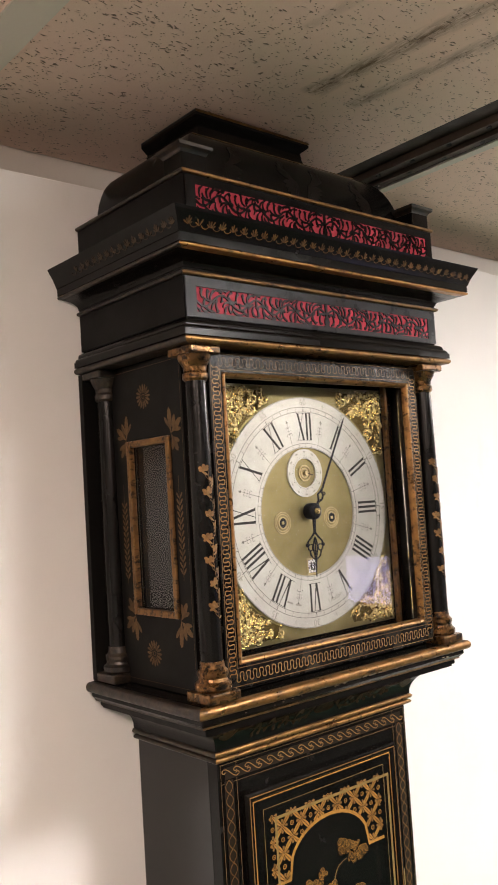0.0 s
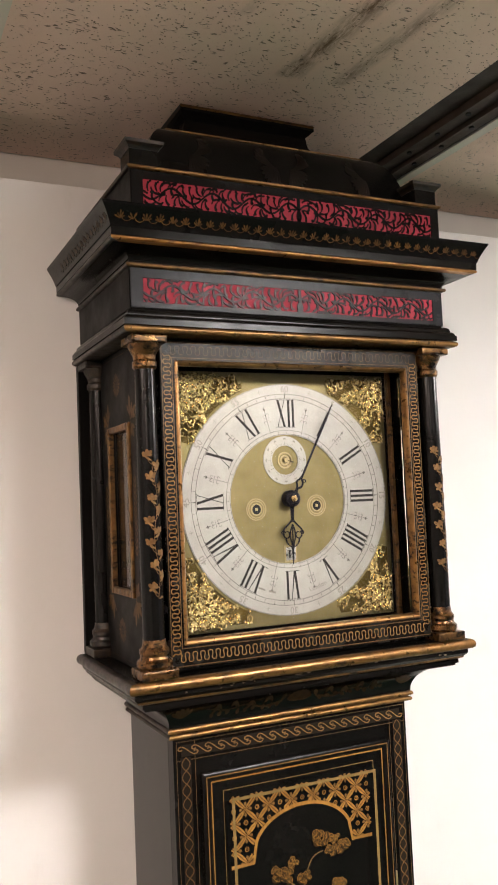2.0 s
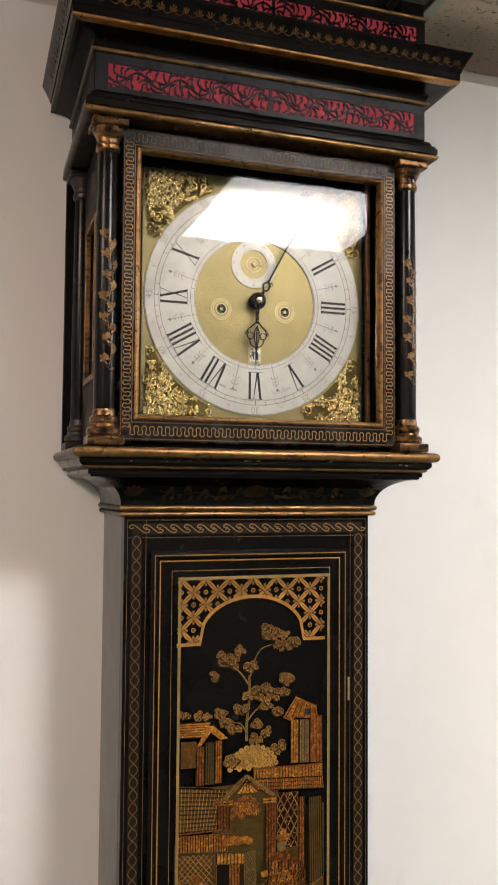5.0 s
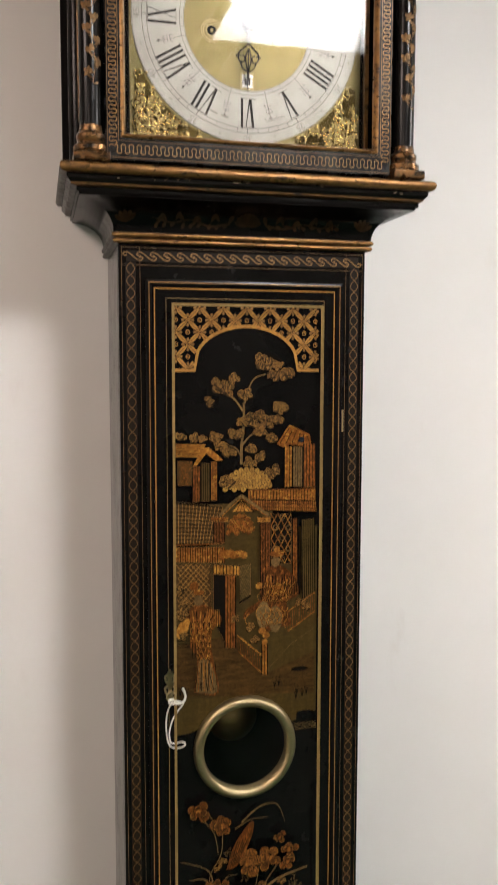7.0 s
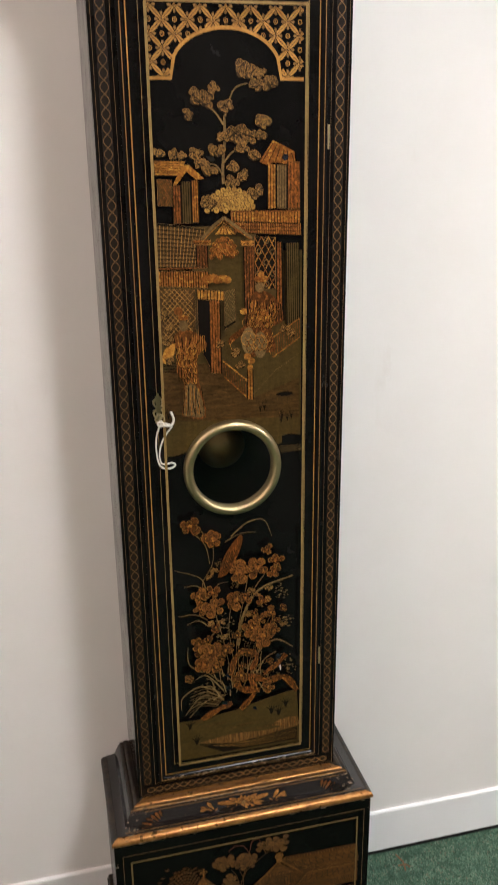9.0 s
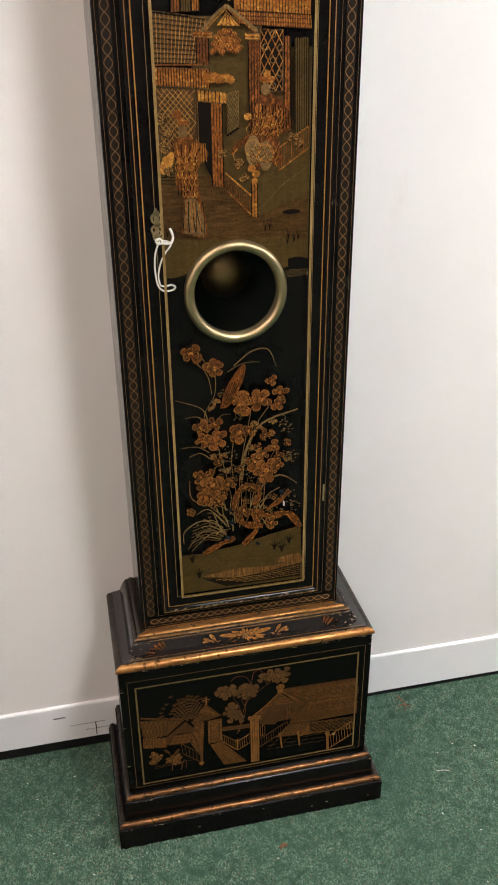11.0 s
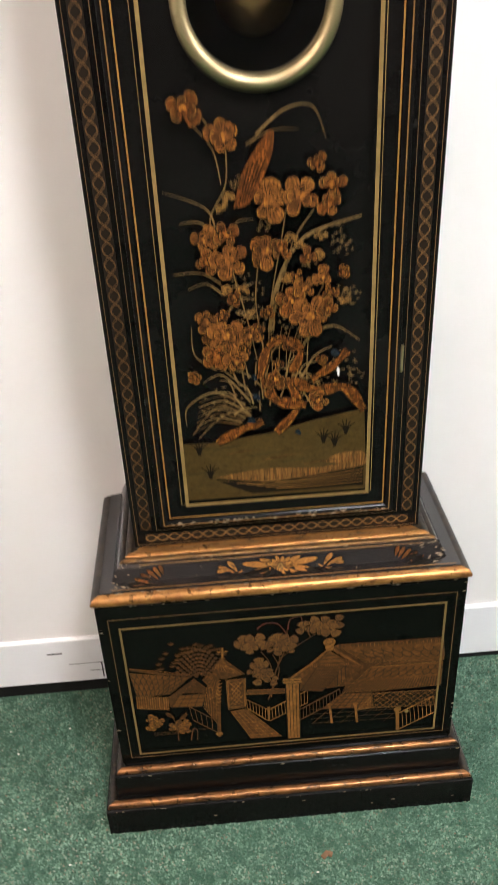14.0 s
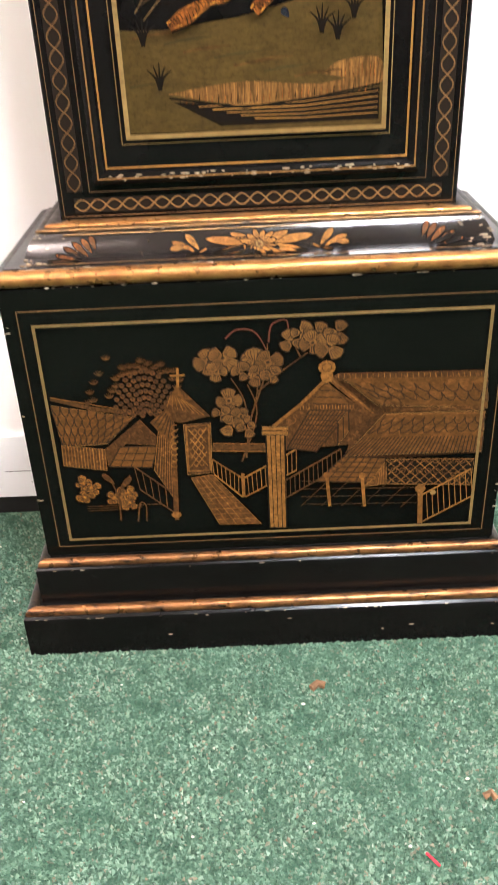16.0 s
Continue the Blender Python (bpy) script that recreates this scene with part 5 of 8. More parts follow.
    pic.curve([(-35.0, 1297.0), (-19.0, 1312.0), (-6.0, 1323.0)], 1.2, AMBER_PAINT); pic.curve([(-6.0, 1323.0), (11.0, 1310.0), (31.0, 1296.0)], 1.2, AMBER_PAINT)
    pic.fill([(-19.0, 1305.0), (-6.0, 1320.0), (11.0, 1304.0)], AMBER_PAINT); pic.hatch([(-19.0, 1305.0), (11.0, 1304.0), (-5.0, 1318.0), (-6.0, 1319.0)], 5, 0.5, INK)
    post(pic, [(-44.0, 1263.0), (-29.0, 1262.0), (-29.0, 1292.0), (-44.0, 1292.0)], 4)
    pic.quad([(-48.0, 1293.0), (-24.0, 1291.0), (-24.0, 1298.0), (-48.0, 1299.0)], AMBER_PAINT); pic.stroke([(-48.0, 1295.0), (-24.0, 1294.0)], 0.6, INK)
    post(pic, [(21.0, 1184.0), (35.0, 1183.0), (35.0, 1289.0), (20.0, 1289.0)], 4)
    pic.quad([(16.0, 1289.0), (40.0, 1288.0), (40.0, 1295.0), (16.0, 1296.0)], AMBER_PAINT); pic.stroke([(16.0, 1292.0), (40.0, 1291.0)], 0.6, INK)
    scale_bush(pic, (-7.0, 1274.0), 17, 24, 3)
    q = [(36.0, 1231.0), (64.0, 1230.0), (64.0, 1299.0), (35.0, 1300.0)]
    pic.quad(q, INK); lattice(pic, q, 3, 4, AMBER_PAINT, 1.1)
    for i in range(3):
        for j in range(5):
            if (i + j) % 2:
                pic.ring(*(-116.0 + 0.290 * (545 + 32 * i) + 0.000 * (110 + 50 * j), 1338.0 + -0.020 * (545 + 32 * i) + -0.290 * (110 + 50 * j)), 3.6, 1.0, LEAF_PAINT, 10)
    post(pic, [(66.0, 1201.0), (74.0, 1200.0), (73.0, 1292.0), (66.0, 1292.0)], 2)
    q = [(81.0, 1179.0), (99.0, 1187.0), (97.0, 1290.0), (79.0, 1290.0)]
    pic.quad(q, OLIVE_GROUND); pic.hatch(q, 6, 0.9, INK); pic.stroke([(73.0, 1292.0), (76.0, 1185.0)], 2.4, INK)
    # house front with a dark doorway
    q = [(-96.0, 1161.0), (-48.0, 1157.0), (-48.0, 1234.0), (-96.0, 1237.0)]
    pic.quad(q, BROWN_GROUND); lattice(pic, q, 7, 10, CLUMP_GOLD, 0.7)
    pic.quad([(-45.0, 1160.0), (-29.0, 1124.0), (-29.0, 1224.0), (-45.0, 1228.0)], INK)
    post(pic, [(-29.0, 1118.0), (-14.0, 1116.0), (-14.0, 1219.0), (-29.0, 1220.0)], 4)
    q = [(-45.0, 1221.0), (-8.0, 1217.0), (-8.0, 1230.0), (-45.0, 1234.0)]
    pic.quad(q, AMBER_PAINT); pic.hatch(q, 8, 0.7, INK)
    q = [(-8.0, 1177.0), (7.0, 1190.0), (7.0, 1232.0), (-8.0, 1230.0)]
    pic.quad(q, OLIVE_GROUND); lattice(pic, q, 4, 8, LEAF_PAINT, 0.5); pic.stroke([(-9.0, 1179.0), (7.0, 1188.0)], 2.6, INK)
    pic.hatch([(-97.0, 1124.0), (-77.0, 1123.0), (-77.0, 1151.0), (-97.0, 1153.0)], 7, 0.7, INK, True)
    # terrace steps and rails
    rail(pic, [(60.0, 1134.0), (99.0, 1160.0), (99.0, 1187.0), (60.0, 1162.0)], 12)
    rail(pic, [(-10.0, 1111.0), (24.0, 1077.0), (23.0, 1103.0), (-12.0, 1134.0)], 10)
    post(pic, [(23.0, 1076.0), (31.0, 1075.0), (31.0, 1118.0), (23.0, 1119.0)], 2, AMBER_PAINT); pic.disc(*(27.0, 1122.0), 4.2, AMBER_PAINT, 10)
    pic.stroke([(31.0, 1082.0), (65.0, 1116.0), (99.0, 1137.0)], 0.6, LEAF_PAINT)
    # two plain robed shapes
    pic.fill(smooth([(-72.0, 1060.0), (-67.0, 1104.0), (-77.0, 1123.0), (-74.0, 1151.0), (-83.0, 1166.0), (-71.0, 1179.0), (-53.0, 1178.0), (-33.0, 1159.0), (-46.0, 1143.0), (-47.0, 1114.0), (-38.0, 1055.0), (-72.0, 1060.0)], 4), RUST_PAINT)
    pic.fill(smooth([(-70.0, 1060.0), (-66.0, 1101.0), (-50.0, 1100.0), (-40.0, 1057.0), (-70.0, 1060.0)], 4), LEAF_PAINT)
    pic.fill(smooth([(-97.0, 1138.0), (-92.0, 1155.0), (-78.0, 1162.0), (-80.0, 1146.0), (-88.0, 1135.0), (-97.0, 1138.0)], 4), AMBER_PAINT)
    pic.hatch([(-56.0, 1149.0), (-36.0, 1149.0), (-37.0, 1171.0), (-53.0, 1173.0)], 6, 0.8, AMBER_PAINT); pic.hatch([(-74.0, 1108.0), (-50.0, 1106.0), (-50.0, 1126.0), (-74.0, 1128.0)], 6, 0.7, INK)
    pic.disc(*(-71.0, 1206.0), 6.0, RUST_PAINT, 10); pic.disc(*(-65.0, 1197.0), 7.5, AMBER_PAINT, 10, 0.5); pic.disc(*(-65.0, 1186.0), 6.5, LEAF_PAINT, 10, 1.2); pic.disc(*(-57.0, 1145.0), 7, AMBER_PAINT, 9)
    pic.fill(smooth([(20.0, 1192.0), (34.0, 1226.0), (52.0, 1226.0), (70.0, 1209.0), (75.0, 1185.0), (58.0, 1175.0), (65.0, 1145.0), (47.0, 1141.0), (23.0, 1137.0), (17.0, 1167.0), (-2.0, 1156.0), (-0.0, 1168.0), (20.0, 1181.0), (20.0, 1192.0)], 4), RUST_PAINT)
    pic.disc(*(42.0, 1233.0), 6.2, LEAF_PAINT, 10, 1.2); pic.disc(*(44.0, 1244.0), 10.5, AMBER_PAINT, 12, 0.45); pic.disc(*(44.0, 1250.0), 4.5, AMBER_PAINT, 8)
    pic.disc(*(25.0, 1160.0), 10, LEAF_PAINT, 12, 1.9); pic.disc(*(42.0, 1153.0), 10, LEAF_PAINT, 12, 1.9); pic.ring(*(25.0, 1163.0), 10.5, 0.8, AMBER_PAINT, 14); pic.ring(*(42.0, 1156.0), 10.5, 0.8, AMBER_PAINT, 14)
    pic.disc(*(45.0, 1193.0), 10.0, AMBER_PAINT, 10, 0.9); pic.hatch([(55.0, 1184.0), (73.0, 1186.0), (71.0, 1209.0), (55.0, 1216.0)], 5, 0.7, INK)
    for c in ((19.0, 1201.0), (23.0, 1138.0), (29.0, 1131.0)):
        pic.disc(*c, 5.5, AMBER_PAINT, 9, 0.8)
    # folds and patterns of the robes
    for k in range(7):
        pic.curve([(-70 + 4.2 * k, 1060), (-68 + 3.0 * k, 1082), (-66 + 2.6 * k, 1102)], 1.3, AMBER_PAINT if k % 2 else INK, 0.6)
        pic.curve([(-80 + 6.0 * k, 1174 - 1.5 * k), (-76 + 4.4 * k, 1156), (-73 + 3.6 * k, 1132)], 1.7, AMBER_PAINT if k % 2 else INK, 0.7)
        pic.curve([(24 + 7.0 * k, 1218 - 2.0 * k), (24 + 6.6 * k, 1200), (22 + 6.0 * k, 1180)], 1.9, AMBER_PAINT if k % 2 else INK, 0.8)
    for q, r, c in (([(-67.0, 1104.0), (-50.0, 1103.0), (-49.0, 1132.0), (-69.0, 1133.0)], 4, 3), ([(-76.0, 1128.0), (-50.0, 1126.0), (-43.0, 1160.0), (-77.0, 1162.0)], 4, 5), ([(23.0, 1178.0), (58.0, 1175.0), (70.0, 1203.0), (29.0, 1212.0)], 4, 6), ([(23.0, 1143.0), (59.0, 1146.0), (60.0, 1169.0), (20.0, 1166.0)], 3, 5)):
        pic.scallops(q, r, c, 0.8, INK)
        pic.scallops([(u, v + 0.9) for u, v in q], r, c, 0.7, AMBER_PAINT)
    for k in range(6):
        pic.curve([(-116.0 + 0.290 * (172 + 16 * k) + 0.000 * (810), 1338.0 + -0.020 * (172 + 16 * k) + -0.290 * (810)), (-116.0 + 0.290 * (168 + 18 * k) + 0.000 * (880), 1338.0 + -0.020 * (168 + 18 * k) + -0.290 * (880)), (-116.0 + 0.290 * (160 + 19 * k) + 0.000 * (950), 1338.0 + -0.020 * (160 + 19 * k) + -0.290 * (950))], 0.9, INK if k % 2 else AMBER_PAINT, 0.6)
        pic.curve([(-116.0 + 0.290 * (500 + 22 * k) + 0.000 * (380 + 4 * k), 1338.0 + -0.020 * (500 + 22 * k) + -0.290 * (380 + 4 * k)), (-116.0 + 0.290 * (490 + 26 * k) + 0.000 * (440), 1338.0 + -0.020 * (490 + 26 * k) + -0.290 * (440)), (-116.0 + 0.290 * (480 + 22 * k) + 0.000 * (500), 1338.0 + -0.020 * (480 + 22 * k) + -0.290 * (500))], 0.8, AMBER_PAINT if k % 2 else INK, 0.4)
    for x, z in ((250, 590), (130, 640), (110, 660), (410, 580), (620, 440), (600, 600), (470, 470)):
        pic.curve([(-116.0 + 0.290 * (x) + 0.000 * (z), 1338.0 + -0.020 * (x) + -0.290 * (z)), (-116.0 + 0.290 * (x - 12) + 0.000 * (z + 22), 1338.0 + -0.020 * (x - 12) + -0.290 * (z + 22)), (-116.0 + 0.290 * (x - 4) + 0.000 * (z + 48), 1338.0 + -0.020 * (x - 4) + -0.290 * (z + 48))], 1.0, AMBER_PAINT, 0.5)
    # paving lines and shrubs of the garden
    for k in range(9):
        pic.stroke([(-116.0 + 0.290 * (300 + 48 * k) + 0.000 * (985 - 6 * k), 1338.0 + -0.020 * (300 + 48 * k) + -0.290 * (985 - 6 * k)), (-116.0 + 0.290 * (240 + 55 * k) + 0.000 * (880 - 8 * k), 1338.0 + -0.020 * (240 + 55 * k) + -0.290 * (880 - 8 * k))], 0.6, BROWN_GROUND)
        pic.stroke([(-116.0 + 0.290 * (80) + 0.000 * (800 + 22 * k), 1338.0 + -0.020 * (80) + -0.290 * (800 + 22 * k)), (-116.0 + 0.290 * (150 + 10 * k) + 0.000 * (792 + 23 * k), 1338.0 + -0.020 * (150 + 10 * k) + -0.290 * (792 + 23 * k))], 0.7, ORNAMENT_DARK)
    for c, r in (((-87.0, 1167.0), 9), ((-82.0, 1185.0), 8), ((-89.0, 1200.0), 9), ((6.0, 1144.0), 7), ((13.0, 1126.0), 7), ((78.0, 1174.0), 8), ((88.0, 1167.0), 7), ((-15.0, 1157.0), 6), ((-85.0, 1138.0), 7)):
        clump(pic, c, r, None, 3)
    # grasses
    for c in ((73.0, 1044.0), (81.0, 1039.0), (87.0, 1042.0), (47.0, 1058.0), (41.0, 1056.0), (72.0, 1037.0), (-91.0, 1056.0), (-83.0, 1053.0)):
        for a in (-3.5, -1, 1.5, 4):
            pic.curve([c, (c[0] + a * 0.5, c[1] + 8), (c[0] + a, c[1] + 15)], 0.7, INK, 0.2)
    pic.disc(*(77.0, 1080.0), 13, INK, 12, 0.25)


door_garden()


BROWN_PETAL = painted("dark_russet_petal", (0.13, 0.040, 0.010), (0.06, 0.020, 0.006), 0.15, 0.42, 1.0, 0.5, 0.4)


def door_flowers():
    """Peonies and long leaves over a twisted rock on an olive bank."""
    pic.fill([(-99.0, 552.0), (-65.0, 551.0), (-5.0, 558.0), (48.0, 571.0), (99.0, 580.0), (104.0, 476.0), (-98.0, 478.0)], OLIVE_GROUND)
    pic.fill(smooth([(-65.0, 506.0), (-6.0, 513.0), (55.0, 509.0), (99.0, 519.0), (100.0, 508.0), (55.0, 500.0), (-6.0, 496.0), (-65.0, 506.0)], 4), BANK_PAINT)
    pic.fill([(-61.0, 500.0), (12.0, 495.0), (61.0, 500.0), (100.0, 505.0), (100.0, 481.0), (-25.0, 481.0)], INK)
    for k in range(5):
        pic.stroke([(-42 + 11 * k, 496 - 2.6 * k), (40, 496.5 - 3.0 * k), (99, 502 - 4.0 * k)], 0.9, CLUMP_GOLD, 0.6)
    for k in range(31):
        u = -56 + 5 * k
        foot = 497.5 + 0.04 * max(0.0, u)
        pic.stroke([(u, foot + 1), (u + 0.6, foot + 5 + 3 * ((k * 0.618) % 1))], 0.8, RUST_PAINT if k % 3 else INK, 0.4)
    pic.fill(smooth([(55.0, 516.0), (70.0, 525.0), (99.0, 526.0), (99.0, 511.0), (79.0, 512.0), (55.0, 516.0)], 4), BANK_PAINT)
    for k in range(9):
        pic.stroke([(70 + 3.2 * k, 512.5), (70 + 3.2 * k, 519 + 2 * (k % 3))], 0.7, RUST_PAINT, 0.4)
    pic.stroke([(-64.0, 503.0), (-6.0, 494.0), (49.0, 499.0), (100.0, 507.0)], 1.6, INK)
    for k in range(18):
        u, v = -94 + 160 * ((k * 0.618) % 1), 512 + 42 * ((k * 0.37) % 1)
        pic.curve([(u, v), (u + 12, v + 1.5), (u + 28, v + 2)], 2.2, BROWN_GROUND if k % 2 else OLIVE_DEEP, 0.6)
    # leaves like long arched blades
    for pts, w in ((((-6.0, 866.0), (20.0, 886.0), (45.0, 887.0), (57.0, 860.0)), 2.0), (((-15.0, 858.0), (8.0, 869.0), (33.0, 869.0)), 1.8), (((2.0, 677.0), (10.0, 725.0), (36.0, 770.0), (91.0, 788.0)), 6.5), (((-46.0, 781.0), (-55.0, 804.0), (-93.0, 821.0)), 2.0), (((-46.0, 779.0), (-61.0, 791.0), (-80.0, 791.0)), 2.2), (((-45.0, 730.0), (-64.0, 742.0), (-90.0, 742.0)), 2.2), (((-43.0, 718.0), (-59.0, 731.0), (-77.0, 726.0)), 2.2), (((22.0, 617.0), (36.0, 662.0), (64.0, 678.0), (92.0, 660.0)), 5.0), (((30.0, 617.0), (45.0, 645.0), (64.0, 656.0)), 3.0), (((-28.0, 595.0), (-59.0, 612.0), (-88.0, 597.0), (-91.0, 574.0)), 3.0), (((-22.0, 598.0), (-49.0, 631.0), (-70.0, 624.0)), 2.4), (((-55.0, 638.0), (-76.0, 656.0), (-77.0, 687.0)), 2.4), (((-22.0, 581.0), (-57.0, 594.0), (-85.0, 563.0)), 3.2), (((-25.0, 588.0), (-51.0, 584.0), (-79.0, 558.0)), 2.6), (((-41.0, 699.0), (-27.0, 713.0), (-13.0, 712.0)), 2.0), (((-33.0, 781.0), (-25.0, 790.0), (-11.0, 791.0)), 1.8), (((-4.0, 606.0), (-21.0, 628.0), (-46.0, 640.0)), 2.2)):
        pic.curve(list(pts), w, LEAF_PAINT, w * 0.25)
    for pts in (((-64.0, 880.0), (-45.0, 856.0), (-39.0, 825.0)), ((-33.0, 858.0), (-35.0, 824.0), (-51.0, 793.0), (-47.0, 759.0)), ((20.0, 799.0), (15.0, 771.0), (3.0, 708.0), (-1.0, 659.0)), ((-7.0, 756.0), (-12.0, 709.0), (-6.0, 659.0)), ((-34.0, 746.0), (-20.0, 685.0), (-10.0, 627.0)), ((46.0, 797.0), (25.0, 765.0), (14.0, 719.0)), ((-55.0, 644.0), (-27.0, 615.0), (-10.0, 593.0)), ((55.0, 722.0), (41.0, 693.0), (30.0, 656.0)), ((-53.0, 884.0), (-44.0, 871.0))):
        pic.curve(list(pts), 1.4, LEAF_PAINT, 0.9)
    for c in ((-33.0, 813.0), (-38.0, 803.0), (33.0, 762.0), (52.0, 772.0), (49.0, 752.0), (25.0, 771.0), (75.0, 705.0), (-24.0, 722.0), (-39.0, 723.0), (8.0, 664.0), (-19.0, 698.0), (19.0, 731.0)):
        clump(pic, c, 6, None, 4)
    for c, r in (((-24.0, 823.0), 8), ((-1.0, 784.0), 7), ((65.0, 773.0), 14), ((73.0, 759.0), 10), ((81.0, 711.0), 12), ((74.0, 714.0), 9), ((-19.0, 722.0), 16), ((-26.0, 734.0), 12), ((-8.0, 694.0), 14), ((8.0, 683.0), 16), ((30.0, 675.0), 14), ((14.0, 701.0), 12), ((-25.0, 695.0), 8), ((41.0, 747.0), 8), ((-45.0, 610.0), 16), ((-60.0, 595.0), 15), ((-31.0, 602.0), 14), ((76.0, 639.0), 14), ((88.0, 621.0), 10), ((59.0, 621.0), 12)):
        fern(pic, c, r)
    for k in range(7):
        pic.curve([(-22 - 2 * k, 588 - 2.5 * k), (-48 - 2 * k, 608 - 5 * k), (-76 - k, 603 - 6 * k)], 2.4, LEAF_PAINT if k % 2 else BROWN_GROUND, 0.6)
        pic.curve([(-5 + 7 * k, 615), (-6 + 7.7 * k, 648 + 4 * k), (-9 + 10.7 * k, 676 + 3 * k)], 1.2, LEAF_PAINT, 0.5)
    for pts, w in ((((2.0, 677.0), (10.0, 725.0), (36.0, 770.0), (91.0, 788.0)), 6.5), (((22.0, 617.0), (36.0, 662.0), (64.0, 678.0), (92.0, 660.0)), 5.0)):
        line = smooth(list(pts), 10)
        for a, b in zip(line[::2], line[1::2]):
            pic.stroke([a, (b[0] + 1.2, b[1] - 1.0)], 0.7, INK)
    for k in range(30):
        a = 20 + 140 * ((k * 0.618) % 1)
        u, v, l = -40 + 95 * ((k * 0.37) % 1), 585 + 45 * ((k * 0.71) % 1), 26 + 26 * ((k * 0.53) % 1)
        du, dv = l * math.cos(radians(a)), l * math.sin(radians(a))
        if -96 < u + du < 98:
            pic.curve([(u, v), (u + 0.4 * du, v + 0.75 * dv), (u + du, v + 0.85 * dv)], 1.9, LEAF_PAINT if k % 3 else PALE_LINE, 0.5)
    for k in range(16):
        u, v = -66 + 140 * ((k * 0.618 + 0.2) % 1), 640 + 130 * ((k * 0.43) % 1)
        blossom(pic, (u, v), 6 + 4 * ((k * 0.29) % 1), 3 + k % 3, 37 * k, BROWN_PETAL)
    # rock
    for pts, w in ((((-60.0, 553.0), (-29.0, 569.0), (-10.0, 576.0)), 11), (((-11.0, 627.0), (-3.0, 659.0), (13.0, 669.0), (31.0, 656.0), (22.0, 631.0)), 10), (((-10.0, 620.0), (19.0, 621.0), (48.0, 608.0), (77.0, 609.0), (98.0, 580.0)), 12), (((19.0, 618.0), (27.0, 590.0), (4.0, 561.0)), 10), (((-4.0, 613.0), (7.0, 599.0), (36.0, 592.0)), 12), (((42.0, 622.0), (65.0, 637.0), (79.0, 652.0)), 9)):
        root(pic, pts, w)
    for c, r in (((-11.0, 607.0), 5), ((-17.0, 580.0), 5), ((30.0, 560.0), 4), ((-14.0, 629.0), 4), ((71.0, 652.0), 5)):
        pic.petal(c[0], c[1] - r, 2.2 * r, 1.5 * r, 60 + 17 * r, BLUE_CHIP)
    pic.petal(*(70.0, 623.0), 11, 3.2, 95, CHIP_WHITE)
    # flowers
    for c, r, n, t in (((-68.0, 892.0), 15, 4, 50), ((-34.0, 867.0), 16, 5, 20), ((48.0, 840.0), 9, 3, 60), ((3.0, 808.0), 20, 5, 10), ((33.0, 812.0), 18, 5, 40), ((62.0, 820.0), 13, 4, 0), ((60.0, 803.0), 11, 4, 30), ((-58.0, 776.0), 12, 4, 70), ((-56.0, 754.0), 11, 4, 10), ((-35.0, 755.0), 18, 5, 30), ((-1.0, 762.0), 16, 5, 0), ((-37.0, 779.0), 11, 4, 20), ((13.0, 763.0), 11, 4, 50), ((-62.0, 694.0), 14, 5, 10), ((-43.0, 678.0), 18, 6, 40), ((-54.0, 654.0), 15, 5, 0), ((-35.0, 649.0), 12, 5, 30), ((-20.0, 676.0), 12, 4, 80), ((22.0, 711.0), 15, 5, 20), ((41.0, 693.0), 20, 6, 0), ((36.0, 723.0), 10, 4, 45), ((58.0, 700.0), 11, 4, 10), ((-78.0, 635.0), 7, 5, 0), ((53.0, 733.0), 10, 3, 80), ((5.0, 626.0), 11, 5, 10), ((48.0, 598.0), 11, 5, 60)):
        blossom(pic, c, r * 1.08, n, t, RUST_PAINT if r % 2 else AMBER_RUST)
    pic.fill(smooth([(-29.0, 805.0), (-18.0, 839.0), (3.0, 868.0), (10.0, 867.0), (5.0, 843.0), (-14.0, 809.0), (-29.0, 805.0)], 4), RUST_PAINT)
    pic.hatch([(-24.0, 807.0), (-14.0, 812.0), (2.0, 848.0), (-13.0, 844.0)], 4, 0.6, INK)
    for c in ((-80.0, 541.0), (-70.0, 510.0), (54.0, 545.0), (66.0, 540.0), (78.0, 554.0)):
        for a in (-9, -4, 0.5, 5, 10):
            pic.curve([c, (c[0] + a * 0.35, c[1] + 9), (c[0] + a, c[1] + 20 - 0.6 * abs(a))], 2.8, INK, 0.6)


AMBER_RUST = painted("orange_gold_paint", (0.27, 0.105, 0.022), (0.12, 0.042, 0.011), 0.15, 0.45, 1.0, 0.5, 0.5)
CHIP_WHITE = painted("white_chip", (0.62, 0.62, 0.62), (0.45, 0.45, 0.46), 0.0, 0.4)
door_flowers()
rect_line(pic, PX0, PX1, PZ0, PZ1, 3.6, PALE_LINE)
pic.finish("painted_decoration", "gold and russet chinoiserie painting")
pic = Picture(trunk_door, lambda u, v, h: (u / 1000, -0.0036 - h, v / 1000))
rect_line(pic, -127.8, 131.3, 443.2, 1606.8, 1.2, GOLD_DARKER)
pic.finish("gold_edge_line", "thin worn gold line")

